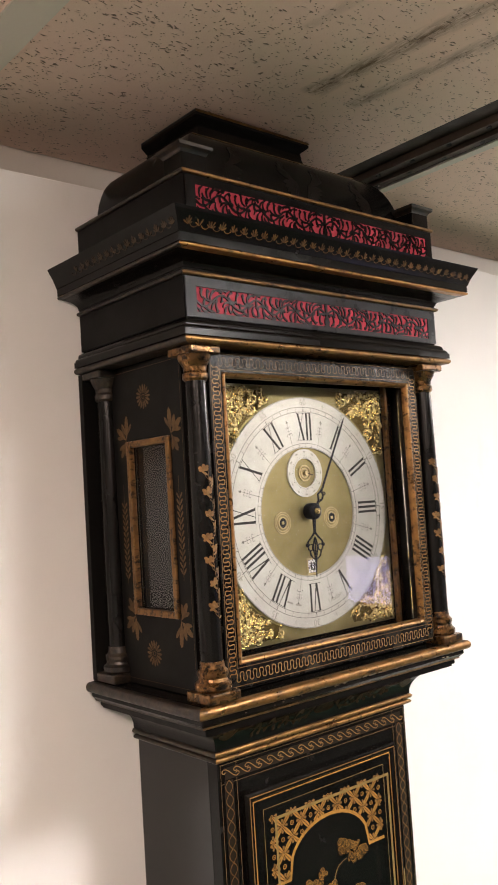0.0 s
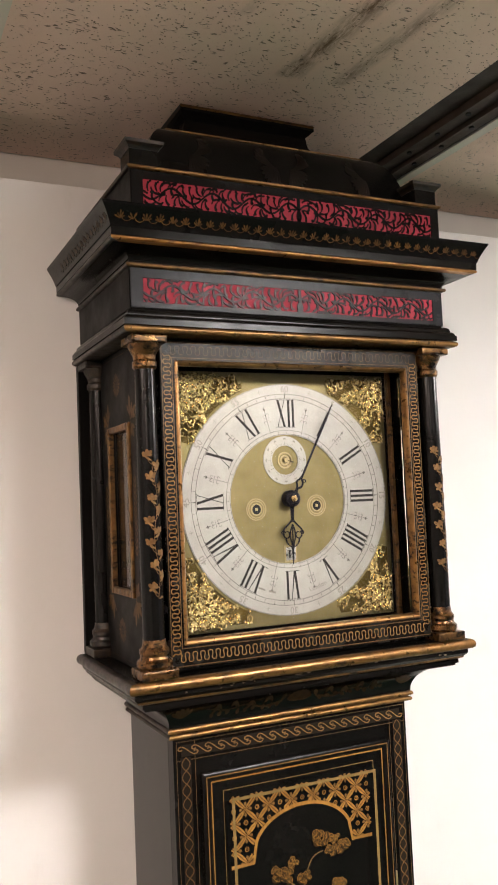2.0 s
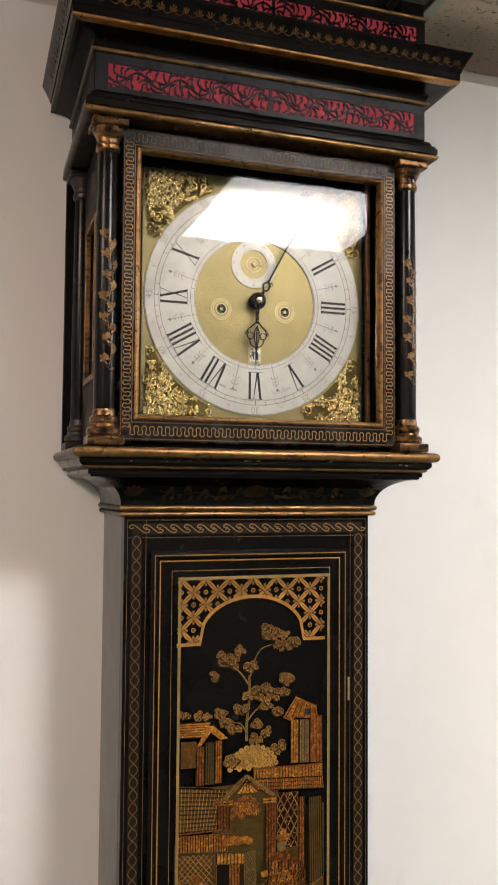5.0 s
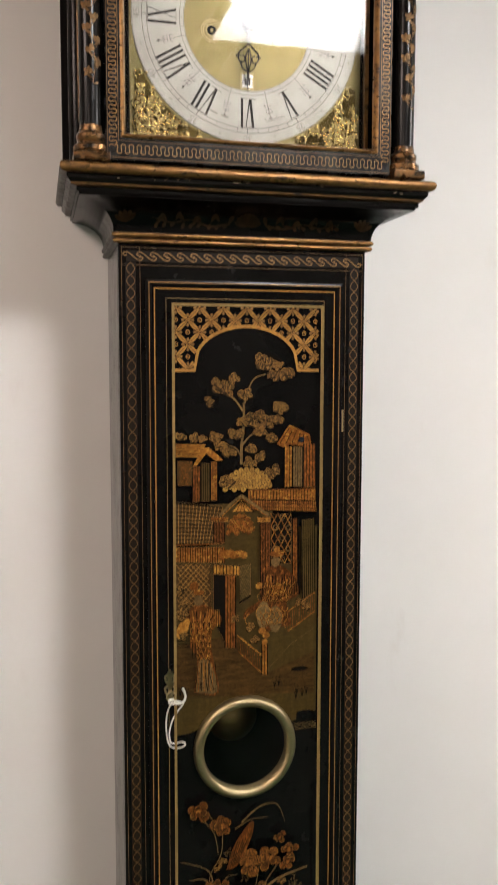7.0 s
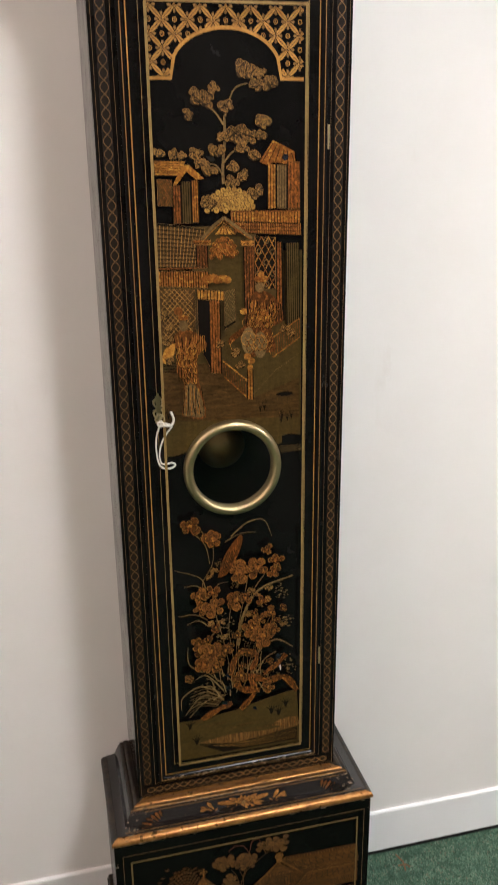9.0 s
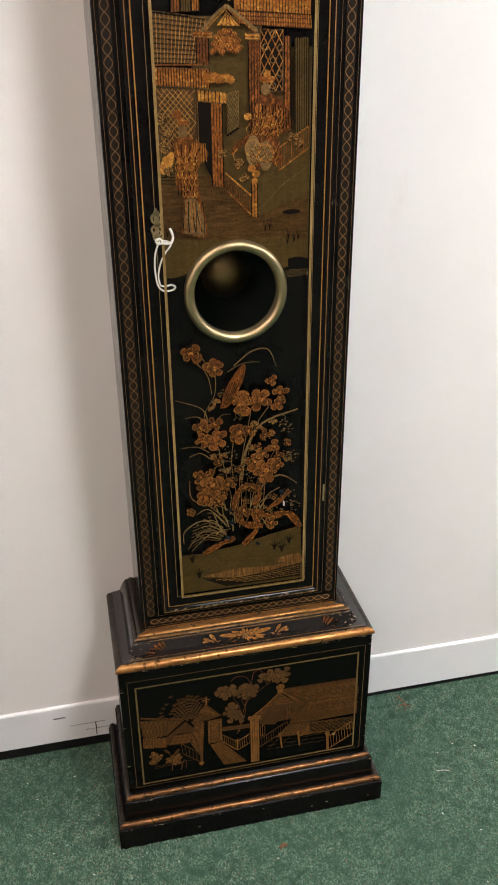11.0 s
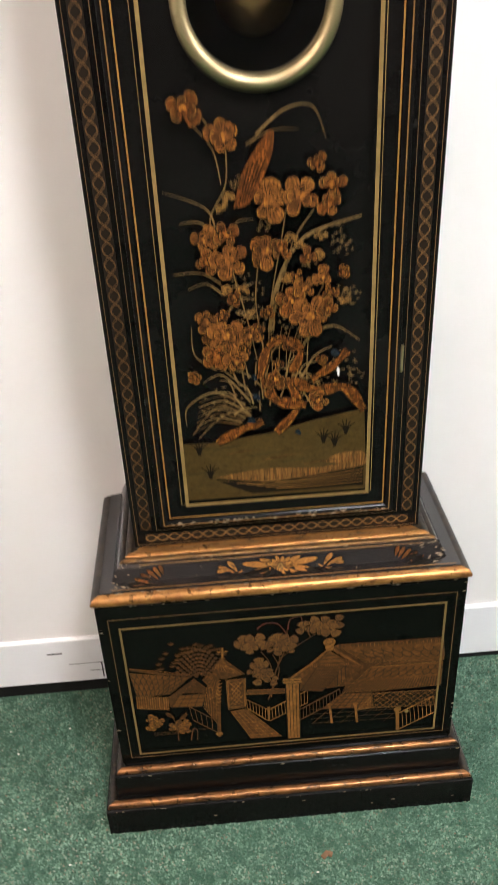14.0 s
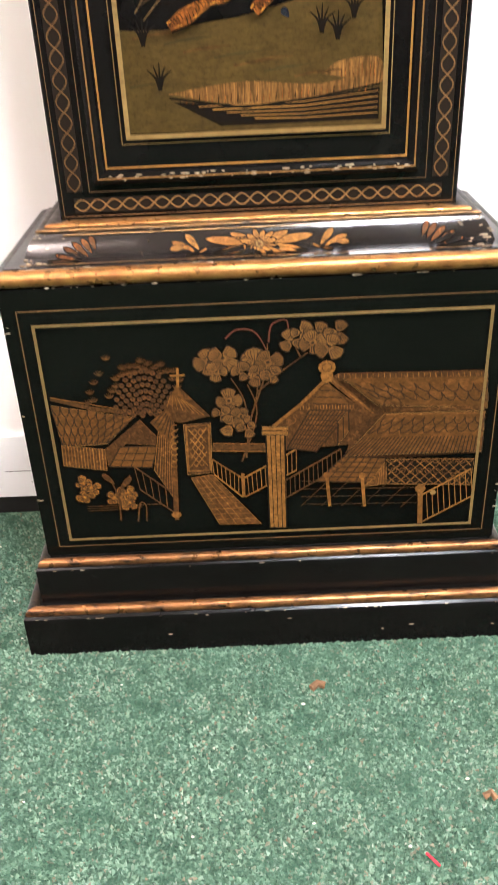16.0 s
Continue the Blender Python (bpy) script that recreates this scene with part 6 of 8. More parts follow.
# ---- base front
DULL_PALE = painted("brownish_pale_gold", (0.22, 0.15, 0.058), (0.14, 0.092, 0.034), 0.2, 0.42, 0.5, 0.35)
pic = Picture(bpy.data.objects["base_box"], lambda u, v, h: ((1.0126 * u - 2.9) / 1000, BF - h, (0.9723 * v + 4.2) / 1000))
rect_line(pic, -196.5, 207.0, 107.5, 355.0, 1.0, DULL_LINE)
def base_landscape():
    """Two houses, a path, a bridge and a blossoming tree."""
    # bank at the left with long roof
    q = [(-177.0, 221.0), (-137.0, 223.0), (-111.0, 249.0), (-182.0, 265.0)]
    pic.quad(q, BASE_FIELD); pic.scallops(q, 4, 9, 1.0, BASE_DARK)
    pic.stroke([(-181.0, 272.0), (-146.0, 260.0), (-110.0, 253.0)], 4.0, BASE_BROWN); pic.stroke([(-181.0, 273.0), (-110.0, 255.0)], 0.8, BASE_GOLD)
    q = [(-179.0, 201.0), (-141.0, 194.0), (-140.0, 217.0), (-178.0, 223.0)]
    pic.quad(q, BASE_BROWN); pic.hatch(q, 14, 0.9, BASE_GOLD)
    pic.fill([(-140.0, 217.0), (-106.0, 247.0), (-90.0, 225.0), (-95.0, 219.0), (-121.0, 222.0), (-139.0, 198.0)], BASE_BROWN)
    q = [(-138.0, 198.0), (-100.0, 195.0), (-93.0, 218.0), (-126.0, 219.0)]
    pic.quad(q, BASE_FIELD); pic.hatch(q, 4, 0.95, BASE_DARK); pic.hatch(q, 3, 0.95, BASE_DARK, True)
    q = [(-98.0, 192.0), (-80.0, 153.0), (-78.0, 219.0), (-90.0, 238.0)]
    pic.quad(q, BASE_BROWN); pic.hatch(q, 9, 0.6, BASE_GOLD)
    rail(pic, [(-113.0, 171.0), (-84.0, 143.0), (-83.0, 165.0), (-116.0, 197.0)], 5, BASE_BROWN)
    pic.stroke([(-78.0, 219.0), (-82.0, 134.0)], 4.0, BASE_BROWN); pic.disc(*(-82.0, 140.0), 5.0, BASE_GOLD, 9, 0.7)
    # round bush with birds-foot tufts
    scale_bush(pic, (-99.0, 250.0), 27, 45, 7, BASE_BROWN, BASE_DARK)
    for k in range(34):
        a = math.pi * (0.02 + 0.96 * ((k * 0.618) % 1))
        d = 0.95 + 0.65 * ((k * 0.37) % 1)
        u, v = -103.0 + 30 * d * math.cos(a), 252.0 + 44 * d * math.sin(a)
        if u < -66:
            pic.ring(u, v, 3.4, 0.9, BASE_BROWN, 8, 190, 350)
            for b in (35, 65, 90, 115, 145):
                pic.stroke([(u, v - 3), (u + 5.0 * math.cos(radians(b)), v - 3 + 4.8 * math.sin(radians(b)))], 0.6, BASE_BROWN)
    # tower with a pointed roof
    pic.fill([(-85.0, 260.0), (-70.0, 280.0), (-44.0, 248.0), (-70.0, 242.0), (-77.0, 244.0)], BASE_BROWN)
    pic.fill([(-81.0, 261.0), (-71.0, 281.0), (-64.0, 262.0)], BASE_FIELD)
    pic.hatch([(-81.0, 259.0), (-49.0, 249.0), (-64.0, 264.0), (-77.0, 271.0)], 7, 0.6, BASE_GOLD)
    pic.stroke([(-70.0, 278.0), (-69.0, 297.0)], 2.2, BASE_GOLD); pic.stroke([(-76.0, 290.0), (-63.0, 290.0)], 2.0, BASE_GOLD)
    pic.fill([(-97.0, 244.0), (-81.0, 258.0), (-76.0, 243.0), (-77.0, 219.0), (-86.0, 227.0)], BASE_FIELD)
    pic.hatch([(-94.0, 242.0), (-77.0, 219.0), (-76.0, 242.0), (-83.0, 255.0)], 6, 0.95, BASE_DARK)
    q = [(-68.0, 186.0), (-46.0, 187.0), (-44.0, 241.0), (-68.0, 240.0)]
    pic.quad(q, BASE_BROWN); lattice(pic, [(-65.0, 194.0), (-49.0, 195.0), (-48.0, 236.0), (-64.0, 235.0)], 3, 5, BASE_GOLD, 1.0)
    rect = [(-67.0, 190.0), (-47.0, 190.0), (-46.0, 239.0), (-66.0, 238.0), (-67.0, 190.0)]
    pic.stroke(rect, 2.0, BASE_GOLD)
    for k in range(7):
        pic.ring(*(-204.0 + 0.290 * (510) + -0.030 * (650 + 20 * k), 457.0 + -0.010 * (510) + -0.330 * (650 + 20 * k)), 3.0, 1.1, BASE_GOLD, 8, 60, 330)
    # path and bridge
    q = [(-42.0, 127.0), (-3.0, 126.0), (-46.0, 185.0), (-65.0, 182.0)]
    pic.quad(q, BASE_BROWN); pic.hatch(q, 5, 0.6, BASE_GOLD); pic.hatch(q, 9, 0.6, BASE_GOLD, True)
    q = [(-44.0, 211.0), (4.0, 208.0), (4.0, 216.0), (-43.0, 219.0)]
    pic.quad(q, BASE_BROWN); pic.stroke([(-43.0, 219.0), (4.0, 216.0)], 1.0, BASE_GOLD); pic.stroke([(-44.0, 211.0), (4.0, 208.0)], 1.0, BASE_GOLD)
    rail(pic, [(-44.0, 185.0), (-19.0, 158.0), (-18.0, 179.0), (-45.0, 202.0)], 7, BASE_GOLD)
    rail(pic, [(-17.0, 158.0), (31.0, 186.0), (31.0, 209.0), (-18.0, 179.0)], 12, BASE_GOLD)
    pic.stroke([(-18.0, 185.0), (-18.0, 158.0)], 3.0, BASE_GOLD)
    # blossoming tree
    for pts in (((-14.0, 202.0), (-10.0, 235.0), (-2.0, 270.0), (-3.0, 294.0)), ((-10.0, 235.0), (-14.0, 264.0), (-24.0, 285.0)), ((-2.0, 270.0), (21.0, 291.0), (42.0, 307.0)), ((-7.0, 249.0), (6.0, 290.0), (8.0, 317.0)), ((36.0, 302.0), (30.0, 316.0)), ((-18.0, 198.0), (-3.0, 248.0), (-10.0, 278.0))):
        pic.curve(list(pts), 1.7, BASE_BROWN, 0.9)
    pic.curve([(-27.0, 323.0), (-17.0, 331.0), (-2.0, 328.0), (8.0, 309.0)], 1.6, FLOWER_DARK, 1.0); pic.curve([(9.0, 318.0), (12.0, 334.0), (24.0, 338.0), (26.0, 324.0)], 1.6, FLOWER_DARK, 1.0)
    for c, r, n, t in (((-42.0, 302.0), 20, 5, 10), ((-30.0, 305.0), 20, 5, 50), ((-36.0, 292.0), 15, 4, 250), ((-5.0, 300.0), 16, 5, 60), ((-3.0, 297.0), 22, 5, 80), ((8.0, 299.0), 20, 5, 20), ((-1.0, 287.0), 17, 4, 250), ((11.0, 287.0), 14, 4, 300), ((-15.0, 291.0), 14, 4, 180), ((28.0, 318.0), 17, 4, 100), ((36.0, 326.0), 15, 4, 60), ((51.0, 325.0), 18, 4, 70), ((46.0, 316.0), 17, 5, 200), ((67.0, 325.0), 18, 3, 60), ((60.0, 312.0), 18, 4, 320), ((-27.0, 263.0), 17, 5, 100), ((-34.0, 250.0), 14, 4, 170), ((-17.0, 247.0), 15, 5, 330), ((-26.0, 238.0), 16, 4, 240), ((-12.0, 234.0), 14, 4, 280)):
        shell_bloom(pic, c, r * 0.66, max(3, n - 1), t, BASE_BLOOM, BASE_DARK)
    # large house at the right
    pic.fill([(60.0, 281.0), (70.0, 285.0), (196.0, 282.0), (199.0, 196.0), (112.0, 194.0), (74.0, 198.0), (79.0, 212.0), (98.0, 242.0)], BASE_BROWN, 0.0001)
    pic.fill([(13.0, 236.0), (58.0, 277.0), (98.0, 242.0), (79.0, 212.0), (21.0, 209.0)], BASE_BROWN)
    pic.quad([(23.0, 211.0), (49.0, 206.0), (79.0, 248.0), (43.0, 250.0)], BASE_FIELD); pic.hatch([(23.0, 211.0), (49.0, 206.0), (79.0, 248.0), (43.0, 250.0)], 11, 0.95, BASE_DARK); pic.hatch([(23.0, 211.0), (49.0, 206.0), (79.0, 248.0), (43.0, 250.0)], 8, 0.95, BASE_DARK, True)
    pic.fill([(44.0, 257.0), (58.0, 279.0), (77.0, 255.0)], BASE_FIELD); pic.hatch([(44.0, 257.0), (77.0, 254.0), (59.0, 276.0), (56.0, 276.0)], 3, 0.95, BASE_DARK, True)
    pic.stroke([(35.0, 254.0), (81.0, 252.0)], 3.0, BASE_BROWN); pic.hatch([(35.0, 251.0), (81.0, 250.0), (81.0, 254.0), (35.0, 255.0)], 18, 0.6, BASE_GOLD)
    pic.stroke([(10.0, 234.0), (35.0, 256.0), (58.0, 281.0)], 3.2, BASE_GOLD); pic.stroke([(61.0, 281.0), (80.0, 262.0), (100.0, 241.0)], 5.0, BASE_BROWN); pic.stroke([(60.0, 282.0), (99.0, 244.0)], 1.4, BASE_GOLD)
    pic.disc(*(58.0, 292.0), 7.5, BASE_GOLD, 12, 0.9); pic.disc(*(58.0, 284.0), 5.5, BASE_GOLD, 8, 1.4); pic.ring(*(58.0, 292.0), 4.0, 0.7, BASE_BROWN)
    q = [(102.0, 252.0), (199.0, 245.0), (196.0, 279.0), (68.0, 284.0)]
    pic.quad(q, BASE_FIELD); pic.scallops([(103.0, 258.0), (199.0, 251.0), (197.0, 270.0), (82.0, 275.0)], 2, 9, 1.0, BASE_DARK)
    pic.stroke([(68.0, 283.0), (196.0, 279.0)], 4.6, BASE_BROWN); pic.hatch([(68.0, 281.0), (196.0, 277.0), (195.0, 281.0), (68.0, 285.0)], 26, 0.7, BASE_GOLD)
    q = [(74.0, 200.0), (198.0, 199.0), (197.0, 242.0), (109.0, 243.0)]
    pic.quad(q, BASE_FIELD); pic.scallops([(94.0, 222.0), (198.0, 220.0), (198.0, 236.0), (109.0, 239.0)], 2, 10, 1.0, BASE_DARK); pic.hatch([(74.0, 200.0), (198.0, 198.0), (198.0, 216.0), (91.0, 219.0)], 34, 1.0, BASE_DARK)
    pic.stroke([(110.0, 247.0), (197.0, 245.0)], 3.2, BASE_BROWN); pic.stroke([(110.0, 242.0), (198.0, 240.0)], 1.2, BASE_GOLD)
    pic.stroke(spiral(*(114.0, 252.0), 10.0, 1.0, -60, 560, 24), 1.6, BASE_BROWN)
    q = [(49.0, 173.0), (102.0, 169.0), (112.0, 196.0), (73.0, 199.0)]
    pic.quad(q, BASE_FIELD); pic.hatch(q, 6, 1.0, BASE_DARK); pic.hatch(q, 5, 1.0, BASE_DARK, True)
    q = [(91.0, 165.0), (113.0, 167.0), (111.0, 192.0), (100.0, 172.0)]
    pic.quad(q, BASE_BROWN); pic.hatch(q, 9, 0.5, BASE_GOLD)
    q = [(114.0, 167.0), (191.0, 162.0), (192.0, 191.0), (112.0, 194.0)]
    pic.quad(q, INK); lattice(pic, q, 9, 3, BASE_GOLD, 0.7)
    for k in range(9):
        pic.ring(*(-28.0 + 0.300 * (414 + 26 * k) + 0.030 * (748), 456.0 + -0.020 * (414 + 26 * k) + -0.340 * (748)), 2.8, 1.0, BASE_BROWN, 8); pic.ring(*(-28.0 + 0.300 * (414 + 26 * k) + 0.030 * (782), 456.0 + -0.020 * (414 + 26 * k) + -0.340 * (782)), 2.8, 1.0, BASE_BROWN, 8)
    post(pic, [(5.0, 122.0), (21.0, 121.0), (21.0, 228.0), (4.0, 229.0)], 4, BASE_GOLD); pic.quad([(1.0, 227.0), (24.0, 225.0), (24.0, 234.0), (1.0, 235.0)], BASE_GOLD); pic.stroke([(1.0, 231.0), (24.0, 230.0)], 0.8, INK)
    rail(pic, [(21.0, 156.0), (72.0, 189.0), (71.0, 208.0), (21.0, 176.0)], 12, BASE_BROWN)
    q = [(68.0, 212.0), (78.0, 227.0), (77.0, 248.0), (68.0, 236.0)]
    pic.quad(q, BASE_FIELD); pic.hatch(q, 2, 1.0, BASE_DARK)
    for x in (208, 316):
        pic.stroke([(-28.0 + 0.300 * (x) + 0.030 * (905), 456.0 + -0.020 * (x) + -0.340 * (905)), (-28.0 + 0.300 * (x) + 0.030 * (800), 456.0 + -0.020 * (x) + -0.340 * (800))], 3.0, BASE_GOLD); pic.disc(*(-28.0 + 0.300 * (x) + 0.030 * (800), 456.0 + -0.020 * (x) + -0.340 * (800)), 3.4, BASE_GOLD, 8)
    for k in range(4):
        pic.stroke([(-28.0 + 0.300 * (122) + 0.030 * (822 + 26 * k), 456.0 + -0.020 * (122) + -0.340 * (822 + 26 * k)), (-28.0 + 0.300 * (480) + 0.030 * (812 + 26 * k), 456.0 + -0.020 * (480) + -0.340 * (812 + 26 * k))], 0.55, BASE_BROWN)
    for k in range(6):
        pic.stroke([(-28.0 + 0.300 * (120 + 62 * k) + 0.030 * (905), 456.0 + -0.020 * (120 + 62 * k) + -0.340 * (905)), (-28.0 + 0.300 * (215 + 62 * k) + 0.030 * (815), 456.0 + -0.020 * (215 + 62 * k) + -0.340 * (815))], 0.45, BASE_BROWN)
    rail(pic, [(149.0, 121.0), (194.0, 149.0), (190.0, 180.0), (146.0, 152.0)], 9, BASE_GOLD)
    pic.stroke([(147.0, 119.0), (145.0, 159.0)], 4.6, BASE_GOLD); pic.disc(*(145.0, 160.0), 5.0, BASE_GOLD, 9)
    pic.disc(*(157.0, 155.0), 3.0, PALE_LINE, 6)
    # flowers by the water
    for c, r in (((-164.0, 182.0), 9), ((-157.0, 177.0), 8), ((-164.0, 167.0), 9), ((-137.0, 164.0), 10), ((-125.0, 170.0), 10), ((-124.0, 158.0), 9)):
        blossom(pic, c, r, 4, c[0], BASE_GOLD, BASE_DARK)
    for pts in (((-134.0, 138.0), (-131.0, 172.0), (-120.0, 189.0)), ((-131.0, 156.0), (-138.0, 184.0), (-143.0, 192.0)), ((-118.0, 136.0), (-114.0, 157.0), (-109.0, 154.0), (-110.0, 136.0))):
        pic.curve(list(pts), 1.6, BASE_BROWN, 0.9)
    pic.petal(*(-131.0, 174.0), 18, 6, 50, BASE_BROWN); pic.petal(*(-135.0, 180.0), 16, 6, 130, BASE_BROWN)
    for k in range(3):
        pic.stroke([(-204.0 + 0.290 * (235) + -0.030 * (905 + 8 * k), 457.0 + -0.010 * (235) + -0.330 * (905 + 8 * k)), (-204.0 + 0.290 * (470 - 60 * k) + -0.030 * (900 + 8 * k), 457.0 + -0.010 * (470 - 60 * k) + -0.330 * (900 + 8 * k))], 0.6, BASE_BROWN)


BASE_GOLD = painted("dull_gold_landscape_paint", (0.31, 0.145, 0.034), (0.15, 0.064, 0.016), 0.25, 0.4, 1.0, 0.5, 0.3)
BASE_FIELD = painted("brown_gold_field_paint", (0.17, 0.074, 0.017), (0.085, 0.036, 0.010), 0.2, 0.4, 1.0, 0.45, 0.25, (0.5, 1, 1))
BASE_BLOOM = painted("pale_brown_gold_bloom", (0.205, 0.10, 0.027), (0.12, 0.056, 0.017), 0.2, 0.42, 1.0, 0.4)
BASE_DARK = painted("dark_brown_line_paint", (0.028, 0.013, 0.006), (0.018, 0.009, 0.005), 0.0, 0.4)
BASE_BROWN = painted("brown_gold_landscape_paint", (0.125, 0.052, 0.014), (0.06, 0.026, 0.009), 0.2, 0.4, 1.0, 0.6, 0.4)
FLOWER_DARK = painted("dark_red_stem_paint", (0.10, 0.03, 0.018), (0.06, 0.02, 0.012), 0.1, 0.45)
base_landscape()
rect_line(pic, -184.0, 194.0, 117.5, 342.5, 2.6, DULL_PALE)
pic.finish("painted_decoration", "gold landscape painting of houses and blossoms")


# ---- sloping moulding of the base: gold leaves, chips
def on_slope(u, v, h):
    k = 0.02 + 0.96 * min(1.0, max(0.0, v))
    d, z = slope_point(k)
    e, y = slope_point(min(1.0, k + 0.02))
    f, x = slope_point(max(0.0, k - 0.02))
    ny, nz = y - x, f - e
    m = math.hypot(ny, nz)
    return (u / 1000, BF - d - h * ny / m, z + h * nz / m)


ORNAMENT_GOLD = painted("orange_ornament_gold", (0.40, 0.19, 0.045), (0.25, 0.105, 0.025), 0.1, 0.5, 1.0, 0.35, 0.2, (1, 1, 1), 0.08)
ORNAMENT_LINE = painted("brown_ornament_line", (0.10, 0.045, 0.014), (0.06, 0.028, 0.01), 0.1, 0.4)


def slope_flower():
    p = Picture(bpy.data.objects["base_slope"], lambda u, v, h: on_slope(u, v / 40.0, h), 0.0005, 0.000004)
    cx, cv = 2.0, 19.0

    def leaf(u, v, l, w, a, m=None):
        p.petal(u, v, l + 1.2, w + 2.0, a, INK, None, 0.62)
        p.petal(u, v, l, w, a, m or ORNAMENT_GOLD, None, 0.62)
        c, s = math.cos(radians(a)), math.sin(radians(a))
        for b in (-0.20, 0.0, 0.20):
            p.stroke([(u + l * t * c - w * b * s, v + l * t * s + w * b * c) for t in (0.2, 0.55, 0.88)], 0.7, ORNAMENT_LINE, 0.35)
    # long leaves to both sides, then the rayed flower over them
    for a, l, w in ((9, 45, 8.0), (-13, 41, 8.0), (171, 45, 8.0), (193, 41, 8.0), (27, 27, 6.5), (153, 27, 6.5), (-34, 25, 6.0), (214, 25, 6.0)):
        leaf(cx, cv, l, w, a)
    for i in range(12):
        leaf(cx, cv, 16.5 if i % 2 else 14.0, 4.2, 30 * i + 15)
    p.disc(cx, cv, 4.0, ORNAMENT_LINE, 12)
    for i in range(7):
        p.disc(cx + 2.4 * math.cos(0.9 * i), cv + 2.4 * math.sin(0.9 * i), 0.9, PALE_LINE, 6)
    for s in (-1, 1):
        # a sprig of three leaves on a stalk
        p.curve([(cx + s * 44, cv - 2), (cx + s * 52, cv - 5), (cx + s * 66, cv + 2)], 1.4, ORNAMENT_GOLD, 0.8)
        for a, l, w, d, e in ((56, 19, 6.0, 50, -3), (24, 20, 5.5, 54, -3), (-32, 13, 5.0, 49, -4), (-5, 14, 4.5, 60, 0)):
            leaf(cx + s * d, cv + e, l, w, a if s > 0 else 180 - a)
        for i in range(6):
            leaf(BX * 1000 + s * (150 - 3 * i), 5 + 3.0 * i, 25 - 2.0 * i, 4.6, 90 - s * (80 - 13 * i), RUST_PAINT)
    p.stroke([(-193, 1.5), (0, 1.5), (205, 1.5)], 1.2, GOLD_DARKER)
    p.stroke([(-160, 37.6), (0, 37.6), (170, 37.6)], 1.4, GOLD_DARKER)
    p.finish("gold_leaf_ornament", "gold painted flower and leaves")


slope_flower()


# ---- hood door frame: running loops
def hood_door_border():
    p = Picture(bpy.data.objects["hood_door"], on_front(FRONT))
    meander(p, (-172, 1760.0), (173, 1760.0), 5.4, 9.6, 1.1, BORDER_GOLD)
    meander(p, (-172, 2116.5), (173, 2116.5), 5.2, 10.6, 0.9, DULL_LINE)
    for x in (-174.7, 175.2):
        meander(p, (x, 1762), (x, 2112), 4.6, 9.2, 1.25, GOLD_DARKER)
    rect_line(p, -181.2, 182.2, 1750.0, 2125.5, 0.9, BORDER_BROWN)
    rect_line(p, -168.3, 168.6, 1770.0, 2107.5, 0.9, BORDER_BROWN)
    p.finish("gold_border", "gold running-loop border")


hood_door_border()


SIDE_LEAF = painted("dim_side_gold", (0.13, 0.075, 0.03), (0.065, 0.038, 0.016), 0.2, 0.5, 1.0, 0.45)


# ---- hood sides: rosettes, leaves and ferns round the window
def hood_side_ornament(ob, place):
    p = Picture(ob, place)
    for u, v in ((58.0, 2089.0), (63.0, 1782.0)):
        for i in range(16):
            a = radians(22.5 * i)
            p.petal(u + 4.0 * math.cos(a), v + 4.0 * math.sin(a), 11.5, 3.4, 22.5 * i, SIDE_LEAF)
        p.ring(u, v, 2.6, 0.8, SIDE_LEAF, 10)
    for u, v, s, t in ((6, 2037, -1, 1), (98, 2037, 1, 1), (6, 1826, -1, -1), (98, 1826, 1, -1)):
        for a, l in ((86, 31), (142, 27), (238, 25)) if s < 0 else ((94, 31), (38, 27), (-58, 25)):
            ang = a if t > 0 else -a
            c, e = math.cos(radians(ang)), math.sin(radians(ang))
            p.petal(u + s * 2, v + t * 2, l, 8.0, ang, SIDE_LEAF, None, 0.6)
            for k in (-34, 34):
                p.petal(u + s * 2 + 5 * c, v + t * 2 + 5 * e, l * 0.62, 5.0, ang + k, SIDE_LEAF, None, 0.6)
    for u, v0, v1 in ((-6, 1870, 1990), (112, 1862, 1985)):
        p.stroke([(u, v0), (u + 1, (v0 + v1) / 2), (u, v1)], 0.7, SIDE_LEAF)
        for i in range(13):
            v = v0 + 6 + i * 7.2
            p.petal(u, v, 10, 3.0, 55, SIDE_LEAF)
            p.petal(u, v, 10, 3.0, 125, SIDE_LEAF)
    rect_line(p, -18.5, 140.0, 1748.0, 2124.0, 0.5, SIDE_LEAF)
    p.finish("gold_side_ornament", "faded gold leaves and rosettes")


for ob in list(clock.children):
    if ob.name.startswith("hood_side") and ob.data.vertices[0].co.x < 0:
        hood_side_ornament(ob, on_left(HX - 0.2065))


# ---- vines on the front columns
VINE_GOLD = painted("vine_flower_gold", (0.23, 0.125, 0.042), (0.12, 0.062, 0.023), 0.2, 0.45, 1.0, 0.4)


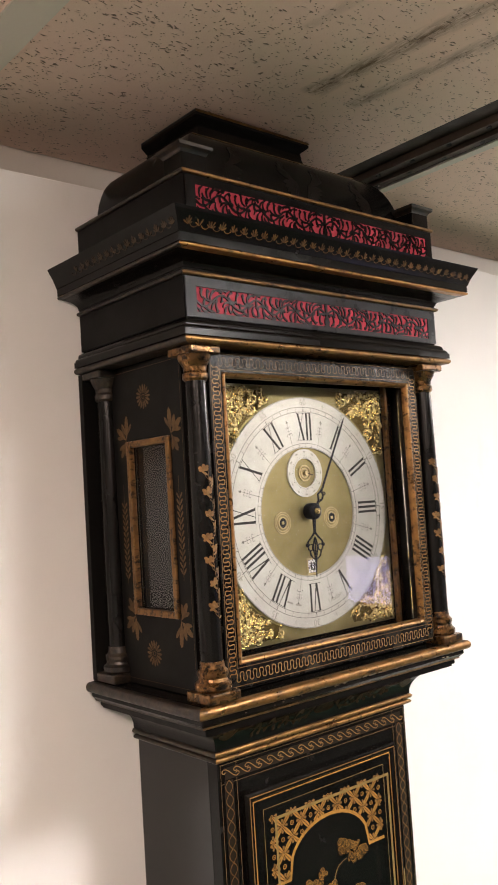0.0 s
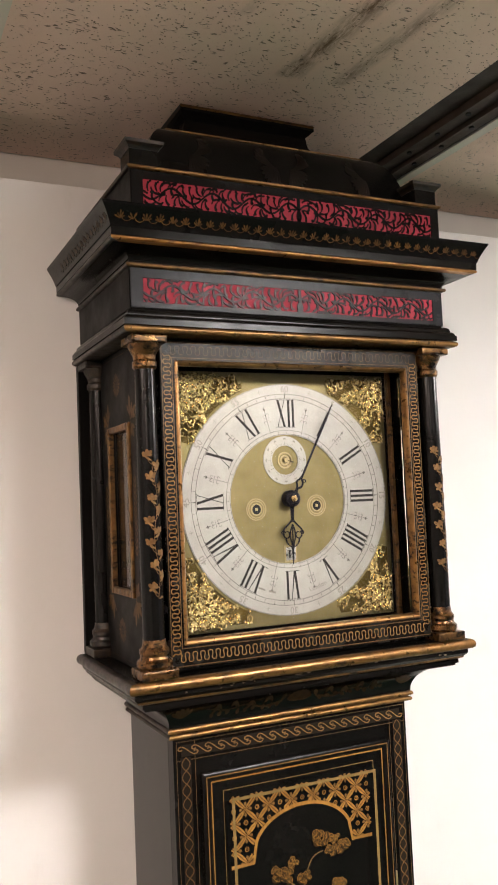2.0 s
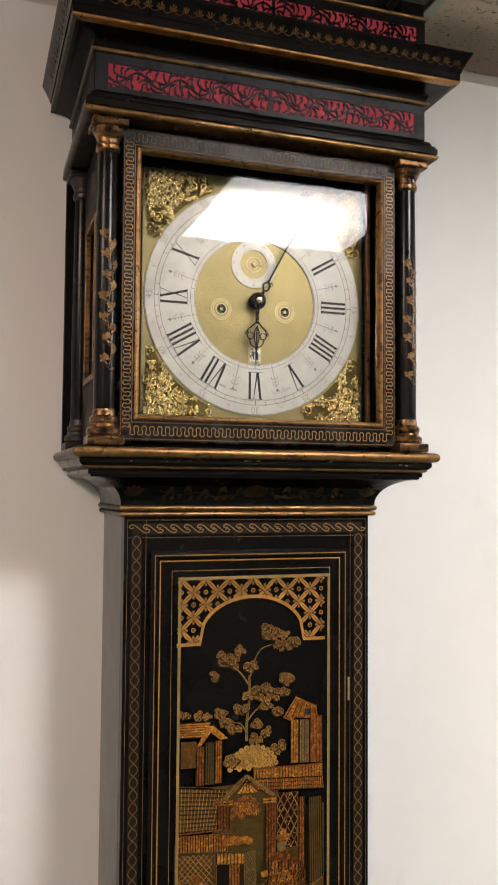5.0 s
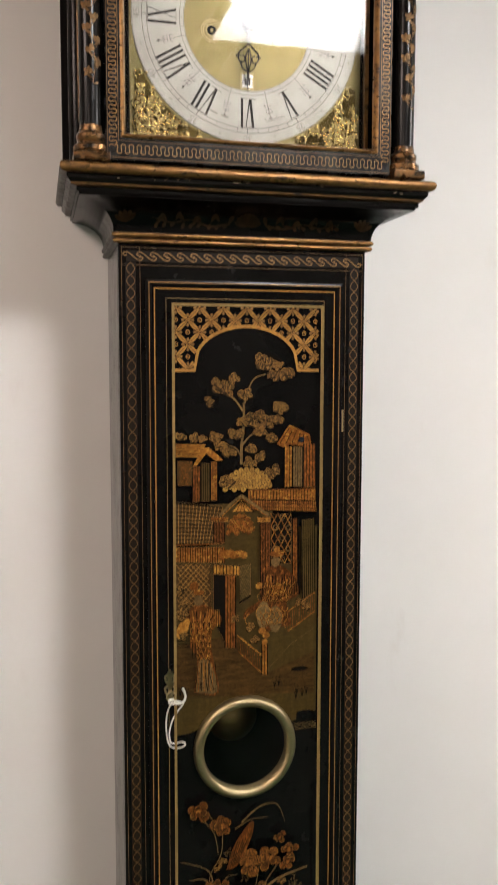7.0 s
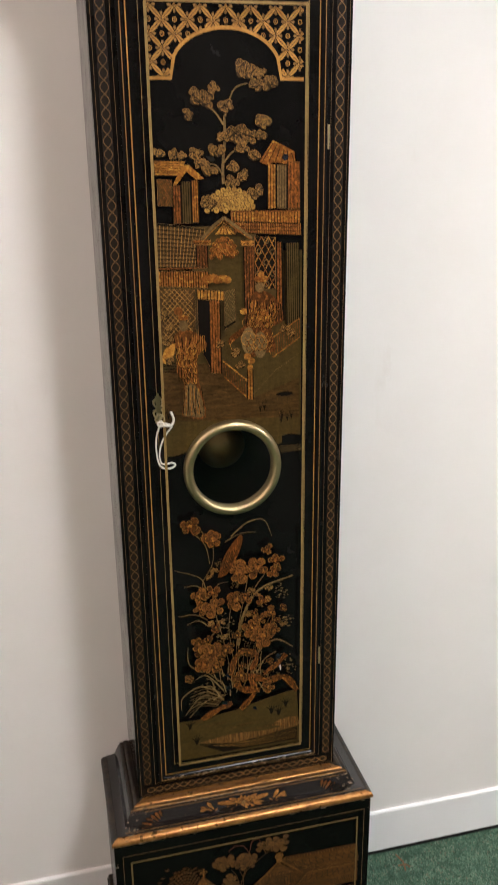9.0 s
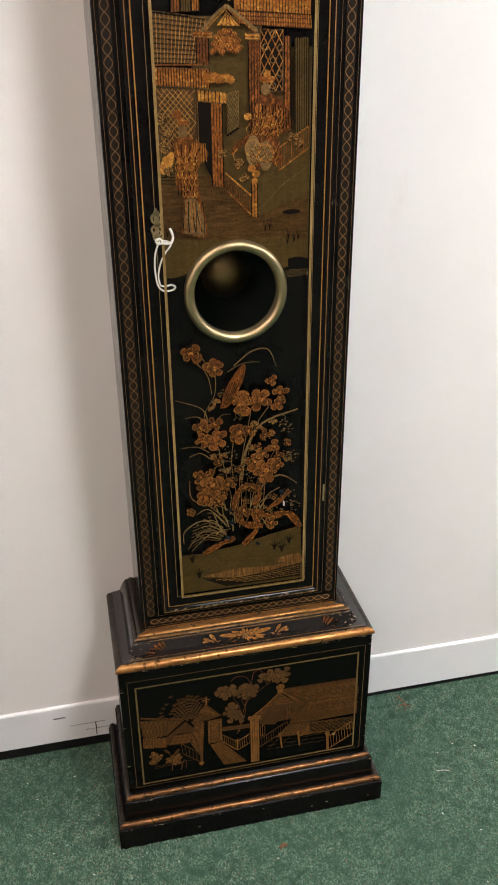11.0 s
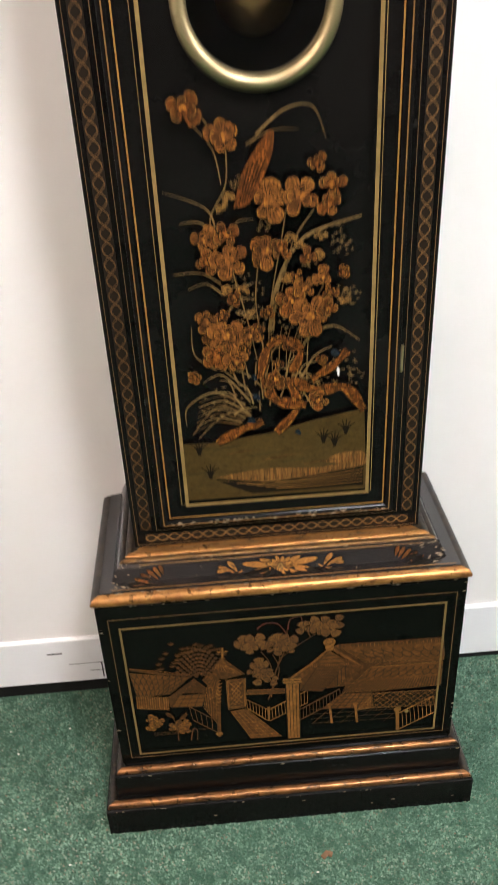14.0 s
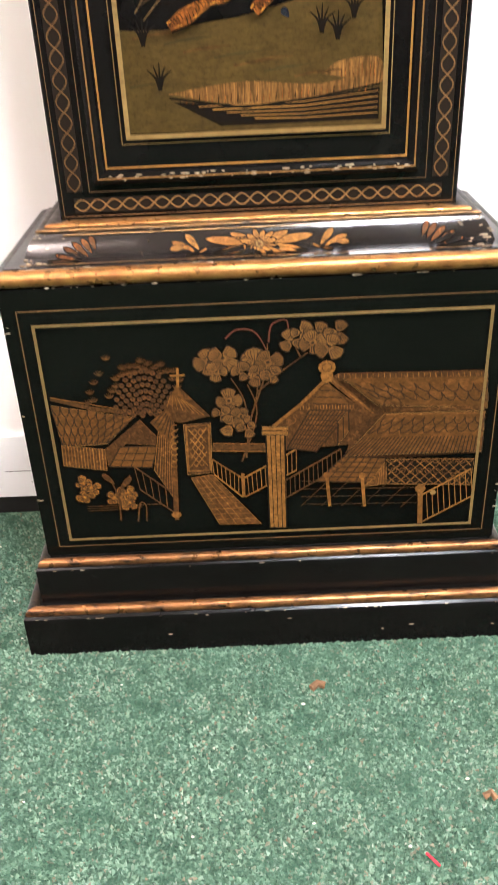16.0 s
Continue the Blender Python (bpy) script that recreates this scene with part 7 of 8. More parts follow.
def column_vine(cx, cy, seed):
    rng = random.Random(seed)
    r = 0.0130
    col = [o for o in clock.children if o.name.startswith("column") and abs(o.data.vertices[0].co.x - cx) < 0.03 and o.data.vertices[0].co.y < 0.05][0]
    p = Picture(col, lambda u, v, h: (cx + (r + h) * math.sin(u / 1000 / r), cy - (r + h) * math.cos(u / 1000 / r), v / 1000), 0.0003)
    stem = [(3 + 2.6 * math.sin(k * 0.9), 1832 + 12.5 * k) for k in range(14)]
    p.curve(stem, 0.8, BORDER_BROWN, 0.5)
    for k, (u, v) in enumerate(stem[:-1]):
        s = 1 if k % 2 else -1
        fu, fv = u + s * 5.5, v + 9
        p.curve([(u, v), (u + s * 3.0, v + 2.5), (fu, fv)], 0.6, BORDER_BROWN)
        for a in (50, 90, 130):
            p.petal(fu, fv, rng.uniform(7.5, 9.5), 4.4, a + rng.uniform(-8, 8), VINE_GOLD)
        for a in (0, 180):
            p.petal(fu, fv + 1, 5.6, 3.2, a + rng.uniform(-15, 35), VINE_GOLD)
        p.petal(u, v + 4, 9, 2.8, 90 - s * 55, BORDER_BROWN)
        p.petal(u, v - 2, 8, 2.6, 90 + s * 70, BORDER_BROWN)
    p.finish("gold_vine", "faded gold flowering vine")


column_vine(-0.2008, -0.0425, 1)
column_vine(0.2025, -0.0425, 2)


# ---- crown moulding: a row of gilt leaves
CROWN_GOLD = painted("rubbed_leaf_gold", (0.16, 0.075, 0.016), (0.05, 0.023, 0.008), 0.2, 0.45, 1.0, 0.6)
# darker gilt for the leaves along the left run
LEFT_GILT = painted("dark_leaf_gilt", (0.05, 0.03, 0.015), (0.028, 0.018, 0.01), 0.1, 0.45)


def crown_leaves():
    def place(u, v, h):
        d, z = crown_point(min(1.0, max(0.0, v)))
        return (u / 1000, -0.057 - d - h, z - 0.4 * h)

    def place_left(u, v, h):
        d, z = crown_point(min(1.0, max(0.0, v)))
        return (HX - 0.213 - d - h, u / 1000, z - 0.4 * h)

    ob = bpy.data.objects["cornice_ovolo"]
    rng = random.Random(17)
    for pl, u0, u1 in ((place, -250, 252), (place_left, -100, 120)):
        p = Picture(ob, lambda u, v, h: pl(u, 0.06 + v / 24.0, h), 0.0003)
        m = LEFT_GILT if pl is place_left else CROWN_GOLD
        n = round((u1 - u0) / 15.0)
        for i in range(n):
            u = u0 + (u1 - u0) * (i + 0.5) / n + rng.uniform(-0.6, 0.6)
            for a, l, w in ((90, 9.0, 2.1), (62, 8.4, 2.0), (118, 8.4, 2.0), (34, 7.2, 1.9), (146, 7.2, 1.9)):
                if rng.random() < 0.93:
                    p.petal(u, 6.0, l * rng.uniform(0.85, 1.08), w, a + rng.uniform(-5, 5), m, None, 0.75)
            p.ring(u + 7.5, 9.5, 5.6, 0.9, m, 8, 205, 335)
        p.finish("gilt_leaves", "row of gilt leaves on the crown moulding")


crown_leaves()


# ---- pierced frets over red silk
class Fret:
    """Flat sawn-out strips with thickness, all in one board."""

    def __init__(self, y0, y1):
        self.y0, self.y1, self.bm = y0, y1, bmesh.new()

    def ribbon(self, pts, w, w2=None):
        m, rows = len(pts), []
        for i, (u, v) in enumerate(pts):
            a, b = pts[max(i - 1, 0)], pts[min(i + 1, m - 1)]
            dx, dy = b[0] - a[0], b[1] - a[1]
            d = math.hypot(dx, dy) or 1.0
            k = w if w2 is None else w + (w2 - w) * i / (m - 1)
            ox, oy = -dy / d * k / 2, dx / d * k / 2
            rows.append([self.bm.verts.new((x / 1000, y, z / 1000)) for x, z, y in ((u + ox, v + oy, self.y0), (u - ox, v - oy, self.y0), (u - ox, v - oy, self.y1), (u + ox, v + oy, self.y1))])
        for a, b in zip(rows, rows[1:]):
            for k in range(4):
                self.bm.faces.new((a[k], a[(k + 1) % 4], b[(k + 1) % 4], b[k]))
        self.bm.faces.new(rows[0])
        self.bm.faces.new(list(reversed(rows[-1])))

    def lobe(self, u, v, r, angle, stretch=1.7):
        c, s = math.cos(radians(angle)), math.sin(radians(angle))
        pts = [(0, 0), (0.4, 0.42), (0.8, 0.5), (1.0, 0.0), (0.8, -0.38), (0.4, -0.36)]
        ring = [(u + r * (stretch * a * c - b * s), v + r * (stretch * a * s + b * c)) for a, b in pts]
        f = [self.bm.verts.new((x / 1000, self.y0, z / 1000)) for x, z in ring]
        g = [self.bm.verts.new((x / 1000, self.y1, z / 1000)) for x, z in ring]
        self.bm.faces.new(f)
        for i in range(len(f)):
            self.bm.faces.new((f[i], f[(i + 1) % len(f)], g[(i + 1) % len(g)], g[i]))


def fret_panel(parent_name, face, u0, u1, v0, v1, top, bottom, ends, seed, material):
    """Arabesque scrolls sawn out of a thin board, mirrored about the joint in its middle."""
    rng = random.Random(seed)
    parent = bpy.data.objects[parent_name]
    f = Fret(face - 0.0022, face - 0.0006)
    mid = (u0 + u1) / 2
    f.ribbon([(ends[0], (v1 + top) / 2), (ends[1], (v1 + top) / 2)], top - v1)
    f.ribbon([(ends[0], (v0 + bottom) / 2), (ends[1], (v0 + bottom) / 2)], v0 - bottom)
    f.ribbon([((ends[0] + u0) / 2, v0), ((ends[0] + u0) / 2, v1)], u0 - ends[0])
    f.ribbon([((ends[1] + u1) / 2, v0), ((ends[1] + u1) / 2, v1)], ends[1] - u1)
    f.ribbon([(mid, v0), (mid, v1)], 4.0)
    hgt, vm, half = v1 - v0, (v0 + v1) / 2, (u1 - u0) / 2
    # comma-shaped leaves in three staggered rows, leaning with a slow wave
    leaves = []
    for row in range(3):
        for i in range(int(half / 8.6) + 1):
            d = 1.5 + 8.6 * i + 2.9 * row + rng.uniform(-0.8, 0.8)
            wave = math.sin(2 * math.pi * d / 52.0 + 0.6)
            turn = (1, -1)[(i + row) % 2] if row == 1 else (-1 if row else 1)
            lean = 48 * wave + turn * 22 + rng.uniform(-10, 10)
            leaves.append((d, v0 + hgt * (0.08 + 0.42 * row), lean, turn * rng.uniform(8.0, 15.0), rng.uniform(11.0, 15.0), rng.uniform(2.5, 3.3)))
    for s in (-1, 1):
        f.ribbon([(mid + s * half * i / 60, vm + 0.26 * hgt * math.sin(2 * math.pi * half * i / 60 / 52.0)) for i in range(61)], 2.3)
        for d, v, a, curl, length, w in leaves:
            x, y, pts = d, v, [(d, v)]
            for k in range(8):
                x, y = x + length / 8 * math.cos(radians(a)), y + length / 8 * math.sin(radians(a))
                a += curl
                if not (0 < x < half and v0 - 0.5 < y < v1 + 0.5):
                    break
                pts.append((x, y))
            if len(pts) > 2:
                f.ribbon([(mid + s * u, q) for u, q in pts], w, 0.9)
                f.lobe(mid + s * d, v, 2.6, rng.uniform(0, 360), 1.3)
    board = part("fret_board", f.bm, material, parent, "pierced arabesque fretwork")
    part("silk_backing", block(u0 / 1000 - 0.002, u1 / 1000 + 0.002, face - 0.0006, face - 0.0001, v0 / 1000 - 0.001, v1 / 1000 + 0.001), RED, parent, "crimson silk behind the fretwork")


# black lacquer greyed in colour for the reflected sheen on the lower fret
FRET_SHEEN = lacquer("sheen_grey_lacquer", (0.010, 0.0105, 0.012), (0.024, 0.025, 0.028), 0.24, 0.38, 0.4, 300, 0.3, 0.13)
fret_panel("frieze", -0.057, -204.5, 206, 2168.5, 2197.0, 2208.0, 2162.2, (-219.5, 221.5), 5, FRET_SHEEN)
fret_panel("attic_box", -0.064, -203, 206, 2281.0, 2311.5, 2321.5, 2266.5, (-216.5, 218.5), 8, BLACK)


# ---- faded scrolls on the left of frieze and attic
def side_scrolls(name, x, z, half, u0, u1):
    p = Picture(bpy.data.objects[name], on_left(x))
    meander(p, (u0, z), (u1, z), half, 19, 1.6, FADED)
    p.finish("faded_scrolls", "barely visible brown scrolls")


FADED = painted("faded_brown_paint", (0.075, 0.036, 0.014), (0.038, 0.019, 0.008), 0.1, 0.5, 1.0, 0.5)
side_scrolls("frieze", HX - 0.213, 2186, 10, -35, 80)
side_scrolls("attic_box", HX - 0.208, 2296, 10, -40, 80)
# brown leaf sprays on the hollow below the hood
def cove_sprays():
    def place(u, v, h):
        a = radians(min(80.0, max(5.0, v)))
        return (u / 1000, TF - (0.006 + 0.044 * (1 - math.cos(a))) - 0.6 * h, 1.6705 + 0.034 * math.sin(a) - 0.6 * h)

    p = Picture(bpy.data.objects["throat_cove"], lambda u, v, h: place(u, 8 + v * 1.7, h), 0.0005)
    def spray(u, s):
        p.curve([(u - 46 * s, 9), (u - 20 * s, 5), (u + 5 * s, 12), (u + 30 * s, 8), (u + 56 * s, 14)], 3.0, FADED, 1.2)
        for i in range(9):
            x = u - 44 * s + 11.5 * i * s
            p.petal(x, 8 + 3 * math.sin(i * 1.3), 13, 6, (55 if i % 2 else 115) if s > 0 else (125 if i % 2 else 65), FADED)
            p.petal(x, 9, 9, 5, (-40 if s > 0 else 220) + 15 * (i % 3), FADED)
            p.stroke([(x, 8), (x + 5 * s, 14)], 0.8, INK)
    for i in range(9):
        p.petal(2, 6, 19, 7, 18 * i + 18, FADED)
    spray(-68, -1)
    spray(72, 1)
    for s in (-1, 1):
        for i in range(5):
            p.petal(2 + s * 158, 6, 17, 6, 90 - s * (60 - 26 * i), FADED)
    p.finish("faded_leaves", "faded brown painted leaves")


cove_sprays()


# faint leaf sprays on the swelling of the dome
DOME_FADED = painted("nearly_lost_leaf_paint", (0.009, 0.006, 0.004), (0.006, 0.0045, 0.0035), 0.0, 0.35, 1.0, 0.5)


def dome_leaves():
    def place(u, v, h):
        a = radians(min(85.0, max(3.0, v)))
        return (u / 1000, -0.064 + 0.030 + 0.045 * (1 - math.cos(a)) - h * math.cos(a), 2.330 + 0.079 * math.sin(a) + h * math.sin(a))

    p = Picture(bpy.data.objects["dome_lower"], lambda u, v, h: place(u, v * 0.85, h), 0.0006)
    for u, s in ((-128, 1), (-8, -1), (12, 1), (128, -1)):
        for i in range(7):
            p.petal(u + 5 * i * s, 28 + 2 * i, 34 - 2 * i, 8, (25 + 18 * i) if s > 0 else (155 - 18 * i), DOME_FADED)
            p.petal(u, 30, 26, 6, (-10 - 14 * i) if s > 0 else (190 + 14 * i), DOME_FADED)
    p.finish("faded_leaves", "faded brown painted leaves")


dome_leaves()


# ---------------------------------------------------------------- the dial
DCX, DCZ = 0.0025, 1.9365
RING_Y = -0.0015


def text_outline(body, size):
    """Faces of a piece of lettering in the built-in font, centred, size high."""
    cu = bpy.data.curves.new("lettering", "FONT")
    cu.body, cu.size, cu.align_x, cu.align_y = body, size, "CENTER", "CENTER"
    cu.resolution_u = 3
    ob = new("lettering", cu)
    bpy.context.view_layer.update()
    me = ob.evaluated_get(bpy.context.evaluated_depsgraph_get()).to_mesh()
    vs = [tuple(v.co)[:2] for v in me.vertices]
    fs = [list(p.vertices) for p in me.polygons]
    bpy.data.objects.remove(ob)
    bpy.data.curves.remove(cu)
    return vs, fs


def dial_point(a, across, r, y):
    """A point of the dial: a degrees clockwise from twelve, across to the reader's right, r from the middle, in millimetres."""
    s, c = math.sin(radians(a)), math.cos(radians(a))
    return (DCX + (r * s + across * c) / 1000, y, DCZ + (r * c - across * s) / 1000)


def annulus(r0, r1, y0, y1, n=96, cx=DCX, cz=DCZ):
    return turned_flat([(r0, y0), (r1, y0), (r1, y1), (r0, y1), (r0, y0)], cx, cz, n)


def dial():
    plate = part("dial_plate", block(-0.1495, 0.157, 0.0005, 0.003, 1.777, 2.1, 0.0006), BRASS, clock, "matted brass dial plate")
    ring = part("chapter_ring", annulus(0.083, 0.1493, RING_Y, 0.0005), SILVER, clock, "silvered chapter ring with Roman hours")
    y = RING_Y - 0.00012
    # engraved circles
    bm = bmesh.new()
    for r, w in ((0.0838, 0.0005), (0.0887, 0.0005), (0.1302, 0.0006), (0.1362, 0.0006), (0.1486, 0.0005)):
        turned_flat([(r - w / 2, y), (r + w / 2, y), (r + w / 2, RING_Y - 0.00002), (r - w / 2, RING_Y - 0.00002), (r - w / 2, y)], DCX, DCZ, 120, bm)
    part("engraved_circles", bm, ENGRAVED, ring)
    # minute and quarter marks
    p = Picture(ring, lambda u, v, h: dial_point(u, 0, v, RING_Y - h))
    def tick(a, r0, r1, w, mat):
        k = math.degrees(w / r0) / 2
        p.fill([(a - k, r0), (a + k, r0), (a + k * r0 / r1, r1), (a - k * r0 / r1, r1)], mat)
    for i in range(60):
        tick(6 * i, 130.4, 136.0, 0.5 if i % 5 else 1.0, ENGRAVED)
    for i in range(48):
        tick(7.5 * i, 84.0, 88.6, 0.45, ENGRAVED)
    for i in range(12):
        tick(30 * i, 137.0, 138.5, 0.5, ENGRAVED)
    p.finish("minute_marks")
    # half-hour flowers and small crosses outside the minute band
    for i in range(12):
        a = 30 * i + 15
        q = Picture(ring, lambda u, v, h: dial_point(a, u, v, RING_Y - h))
        q.stroke([(0, 89), (0, 106), (0, 120)], 0.5, ENGRAVED)
        q.stroke([(-4.5, 108), (4.5, 108)], 0.45, ENGRAVED)
        for s in (-1, 1):
            q.stroke(smooth([(0, 103.5), (s * 3.0, 104.5), (s * 4.6, 102.6), (s * 3.4, 101.2)], 4), 0.5, ENGRAVED)
            q.stroke(smooth([(0, 111.5), (s * 2.6, 113.5), (s * 4.2, 112.0), (s * 3.2, 110.4)], 4), 0.5, ENGRAVED)
            q.petal(0, 117.5, 3.4, 1.2, 90 + s * 34, ENGRAVED)
        q.petal(0, 118, 4.4, 1.3, 90, ENGRAVED)
        q.stroke([(-2.8, 142.3), (2.8, 142.3)], 0.5, FAINT_LINE)
        q.stroke([(0, 139.5), (0, 145.1)], 0.5, FAINT_LINE)
        q.finish("half_hour_mark")
    # Roman hours: thick and thin strokes, tops outwards
    LOW, HIGH = 93.0, 128.5
    glyph = {"I": 6.4, "V": 15.5, "X": 16.0}

    def thick(q, x0, x1):
        q.stroke([(x0, LOW), (x1, HIGH)], 3.2, WAX)

    def thin(q, x0, x1):
        q.stroke([(x0, LOW), (x1, HIGH)], 0.9, WAX)

    for hour, word in enumerate(("XII", "I", "II", "III", "IIII", "V", "VI", "VII", "VIII", "IX", "X", "XI")):
        q = Picture(ring, lambda u, v, h: dial_point(30 * hour, u, v, RING_Y - h))
        width = sum(glyph[c] for c in word)
        x = -width / 2
        for c in word:
            w = glyph[c]
            if c == "I":
                thick(q, x + w / 2, x + w / 2)
            elif c == "V":
                thick(q, x + w * 0.5, x + w * 0.24)
                thin(q, x + w * 0.5, x + w * 0.86)
                thin(q, x + w * 0.58, x + w * 0.86)
            else:
                thick(q, x + w * 0.80, x + w * 0.22)
                thin(q, x + w * 0.18, x + w * 0.84)
            x += w
        for r in (LOW, HIGH):
            q.stroke([(-width / 2 + 0.4, r), (width / 2 - 0.4, r)], 0.6, WAX)
        q.finish("hour_numeral", "black wax-filled Roman numeral")
    # minute figures round the edge
    for i in range(12):
        vs, fs = text_outline(str(5 * (i or 12)), 12.0)
        q = Picture(ring, lambda u, v, h: dial_point(30 * i, u, v, RING_Y - h))
        h = q.up()
        me = bpy.data.meshes.new("minute_figure")
        me.from_pydata([q.place(u, 142.4 + v, h) for u, v in vs], [], fs)
        me.materials.append(FAINT_LINE)
        new("minute_figure", me).parent = ring
    # engraved place name, and bars for the maker's name
    vs, fs = text_outline("London", 8.6)
    turned = [(u - 0.28 * v, v) for u, v in vs]
    me = bpy.data.meshes.new("engraved_word")
    me.from_pydata([word_point(u, v, 162.5) for u, v in turned], [], fs)
    me.materials.append(FAINT_LINE)
    new("engraved_word", me).parent = ring
    q = Picture(ring, lambda u, v, h: word_point(u, v, 198.0))
    q.stroke([(-13, 0), (-3, 0)], 2.2, FAINT_LINE)
    q.stroke([(2, 0), (12, 0)], 2.2, FAINT_LINE)
    q.finish("engraved_bar")
    # seconds ring
    sz = DCZ + 0.050
    sx = DCX - 0.003
    sec = part("seconds_ring", annulus(0.0190, 0.0312, -0.0012, 0.0005, 64, sx, sz), SILVER, clock, "small silvered seconds ring")
    q = Picture(sec, lambda u, v, h: (sx + v * math.sin(radians(u)) / 1000, -0.0012 - h, sz + v * math.cos(radians(u)) / 1000))
    for i in range(60):
        q.fill([(6 * i - 0.5, 20), (6 * i + 0.5, 20), (6 * i + 0.4, 22.0 if i % 5 else 24.5), (6 * i - 0.4, 22.0 if i % 5 else 24.5)], ENGRAVED)
    for i in range(12):
        q.stroke([(30 * i - 4, 27.5), (30 * i, 28.0), (30 * i + 4, 27.5)], 1.8, FAINT_LINE)
    q.finish("seconds_marks")
    for r in (0.0058, 0.0098):
        part("turned_ring", annulus(r - 0.001, r + 0.001, -0.0006, 0.0005, 32, sx, sz), BRASS_DULL, clock)
    part("seconds_arbor", turned_flat([(0.0001, -0.004), (0.0028, -0.004), (0.003, 0.0005)], sx, sz, 16), BRASS_DULL, clock)
    part("seconds_hand", tube([(sx, -0.0035, sz), (sx + 0.011, -0.0035, sz - 0.003)], 0.0005, 6), STEEL, clock)
    # winding holes
    for x, z in ((-0.0445, 1.9245), (0.0435, 1.9262)):
        hole = part("winding_hole", annulus(0.0062, 0.0078, -0.0010, 0.0005, 32, x, z), BRASS_DULL, clock, "ringed winding hole")
        for r in (0.0108, 0.0134):
            part("turned_ring", annulus(r - 0.0007, r + 0.0007, -0.0003, 0.0005, 40, x, z), BRASS_DULL, hole)
        part("hole_shade", turned_flat([(0.0, -0.0002), (0.0063, -0.0002), (0.0063, 0.0005)], x, z, 24), DARK, hole)
        part("winding_square", block(x - 0.0018, x + 0.0018, -0.0012, 0.0004, z - 0.0018, z + 0.0018, 0.0004), BRASS_DULL, hole, "dull winding square")
    # date opening
    win = part("date_frame", block(DCX - 0.0095, DCX + 0.0085, -0.0002, 0.0004, DCZ - 0.0815, DCZ - 0.060), BRASS_DULL, clock, "square date opening in the dial")
    part("date_disc", block(DCX - 0.0075, DCX + 0.0065, -0.0006, -0.0003, DCZ - 0.079, DCZ - 0.0625), BRIGHT_STEEL, win, "silvered date disc")
    for x in (-0.0035, 0.0015):
        part("date_bar", block(DCX + x, DCX + x + 0.0022, -0.0009, -0.0007, DCZ - 0.076, DCZ - 0.066), WAX, win)
    dial_pointers()
    for sx_, sz_ in ((-1, 1), (1, 1), (-1, -1), (1, -1)):
        spandrel(sx_, sz_)


def word_point(u, v, a0):
    """Lettering that follows the ring, its feet outwards."""
    a = a0 - math.degrees(u / 119.0)
    return dial_point(a, 0, 121.0 - v, RING_Y - 0.0002)


def turn_hand(bm, angle):
    c, s = math.cos(radians(angle)), math.sin(radians(angle))
    for v in bm.verts:
        x, z = v.co.x, v.co.z
        v.co.x, v.co.z = DCX + x * c + z * s, DCZ - x * s + z * c


def dial_pointers():
    # hour hand, pierced, pointing at six
    f = Fret(-0.0098, -0.0086)
    f.ribbon([(0, 0), (0, 30)], 6.5, 3.8)
    for s in (-1, 1):
        f.ribbon(smooth([(s * 1.0, 28), (s * 7, 34), (s * 13, 40), (s * 12, 49), (s * 6, 50), (s * 5, 44), (s * 9, 42)], 5), 2.2, 1.2)
        f.ribbon(smooth([(s * 10, 50), (s * 8, 57), (s * 2, 62)], 5), 1.8, 1.2)
        f.ribbon(smooth([(0, 33), (s * 3.2, 42), (s * 3, 52), (0, 60)], 5), 1.5)
        f.ribbon(spiral(s * 14, 44, 3.4, 1.0, 180 if s > 0 else 0, 300 * s, 10), 1.4, 0.9)
    f.ribbon([(0, 36), (0, 58)], 1.4)
    f.ribbon([(0, 58), (0, 66), (0, 84)], 4.5, 0.6)
    turn_hand(f.bm, 181.5)
    part("hour_hand", f.bm, STEEL, clock, "pierced blued-steel hour hand")
    f = Fret(-0.0128, -0.0118)
    f.ribbon([(0, 0), (0, 16)], 5.5, 3.5)
    f.ribbon(smooth([(0, 14), (4.5, 19), (4, 25), (0, 28)], 5), 2.6)
    f.ribbon(smooth([(0, 14), (-2.5, 19), (-4.5, 22), (-2, 27), (0, 32)], 5), 2.4)
    f.ribbon(spiral(5.5, 27, 3, 1, 180, -280, 10), 1.6, 1.0)
    f.ribbon([(0, 28), (0, 80), (0, 112)], 2.6, 2.6)
    f.ribbon([(0, 112), (0, 124), (0, 138)], 4.0, 0.8)
    turn_hand(f.bm, 28.0)
    part("minute_hand", f.bm, STEEL, clock, "long blued-steel minute hand")
    part("hand_boss", turned_flat([(0.0001, -0.0140), (0.0085, -0.0140), (0.0105, -0.0125), (0.0110, -0.008), (0.0105, 0.0)], DCX, DCZ, 28), STEEL, clock, "blued-steel boss", True)
    part("hand_pin", turned_flat([(0.0001, -0.0185), (0.0030, -0.0182), (0.0042, -0.0165), (0.0042, -0.0139)], DCX, DCZ, 20), BRASS_CAST, clock, "brass hand nut", True)


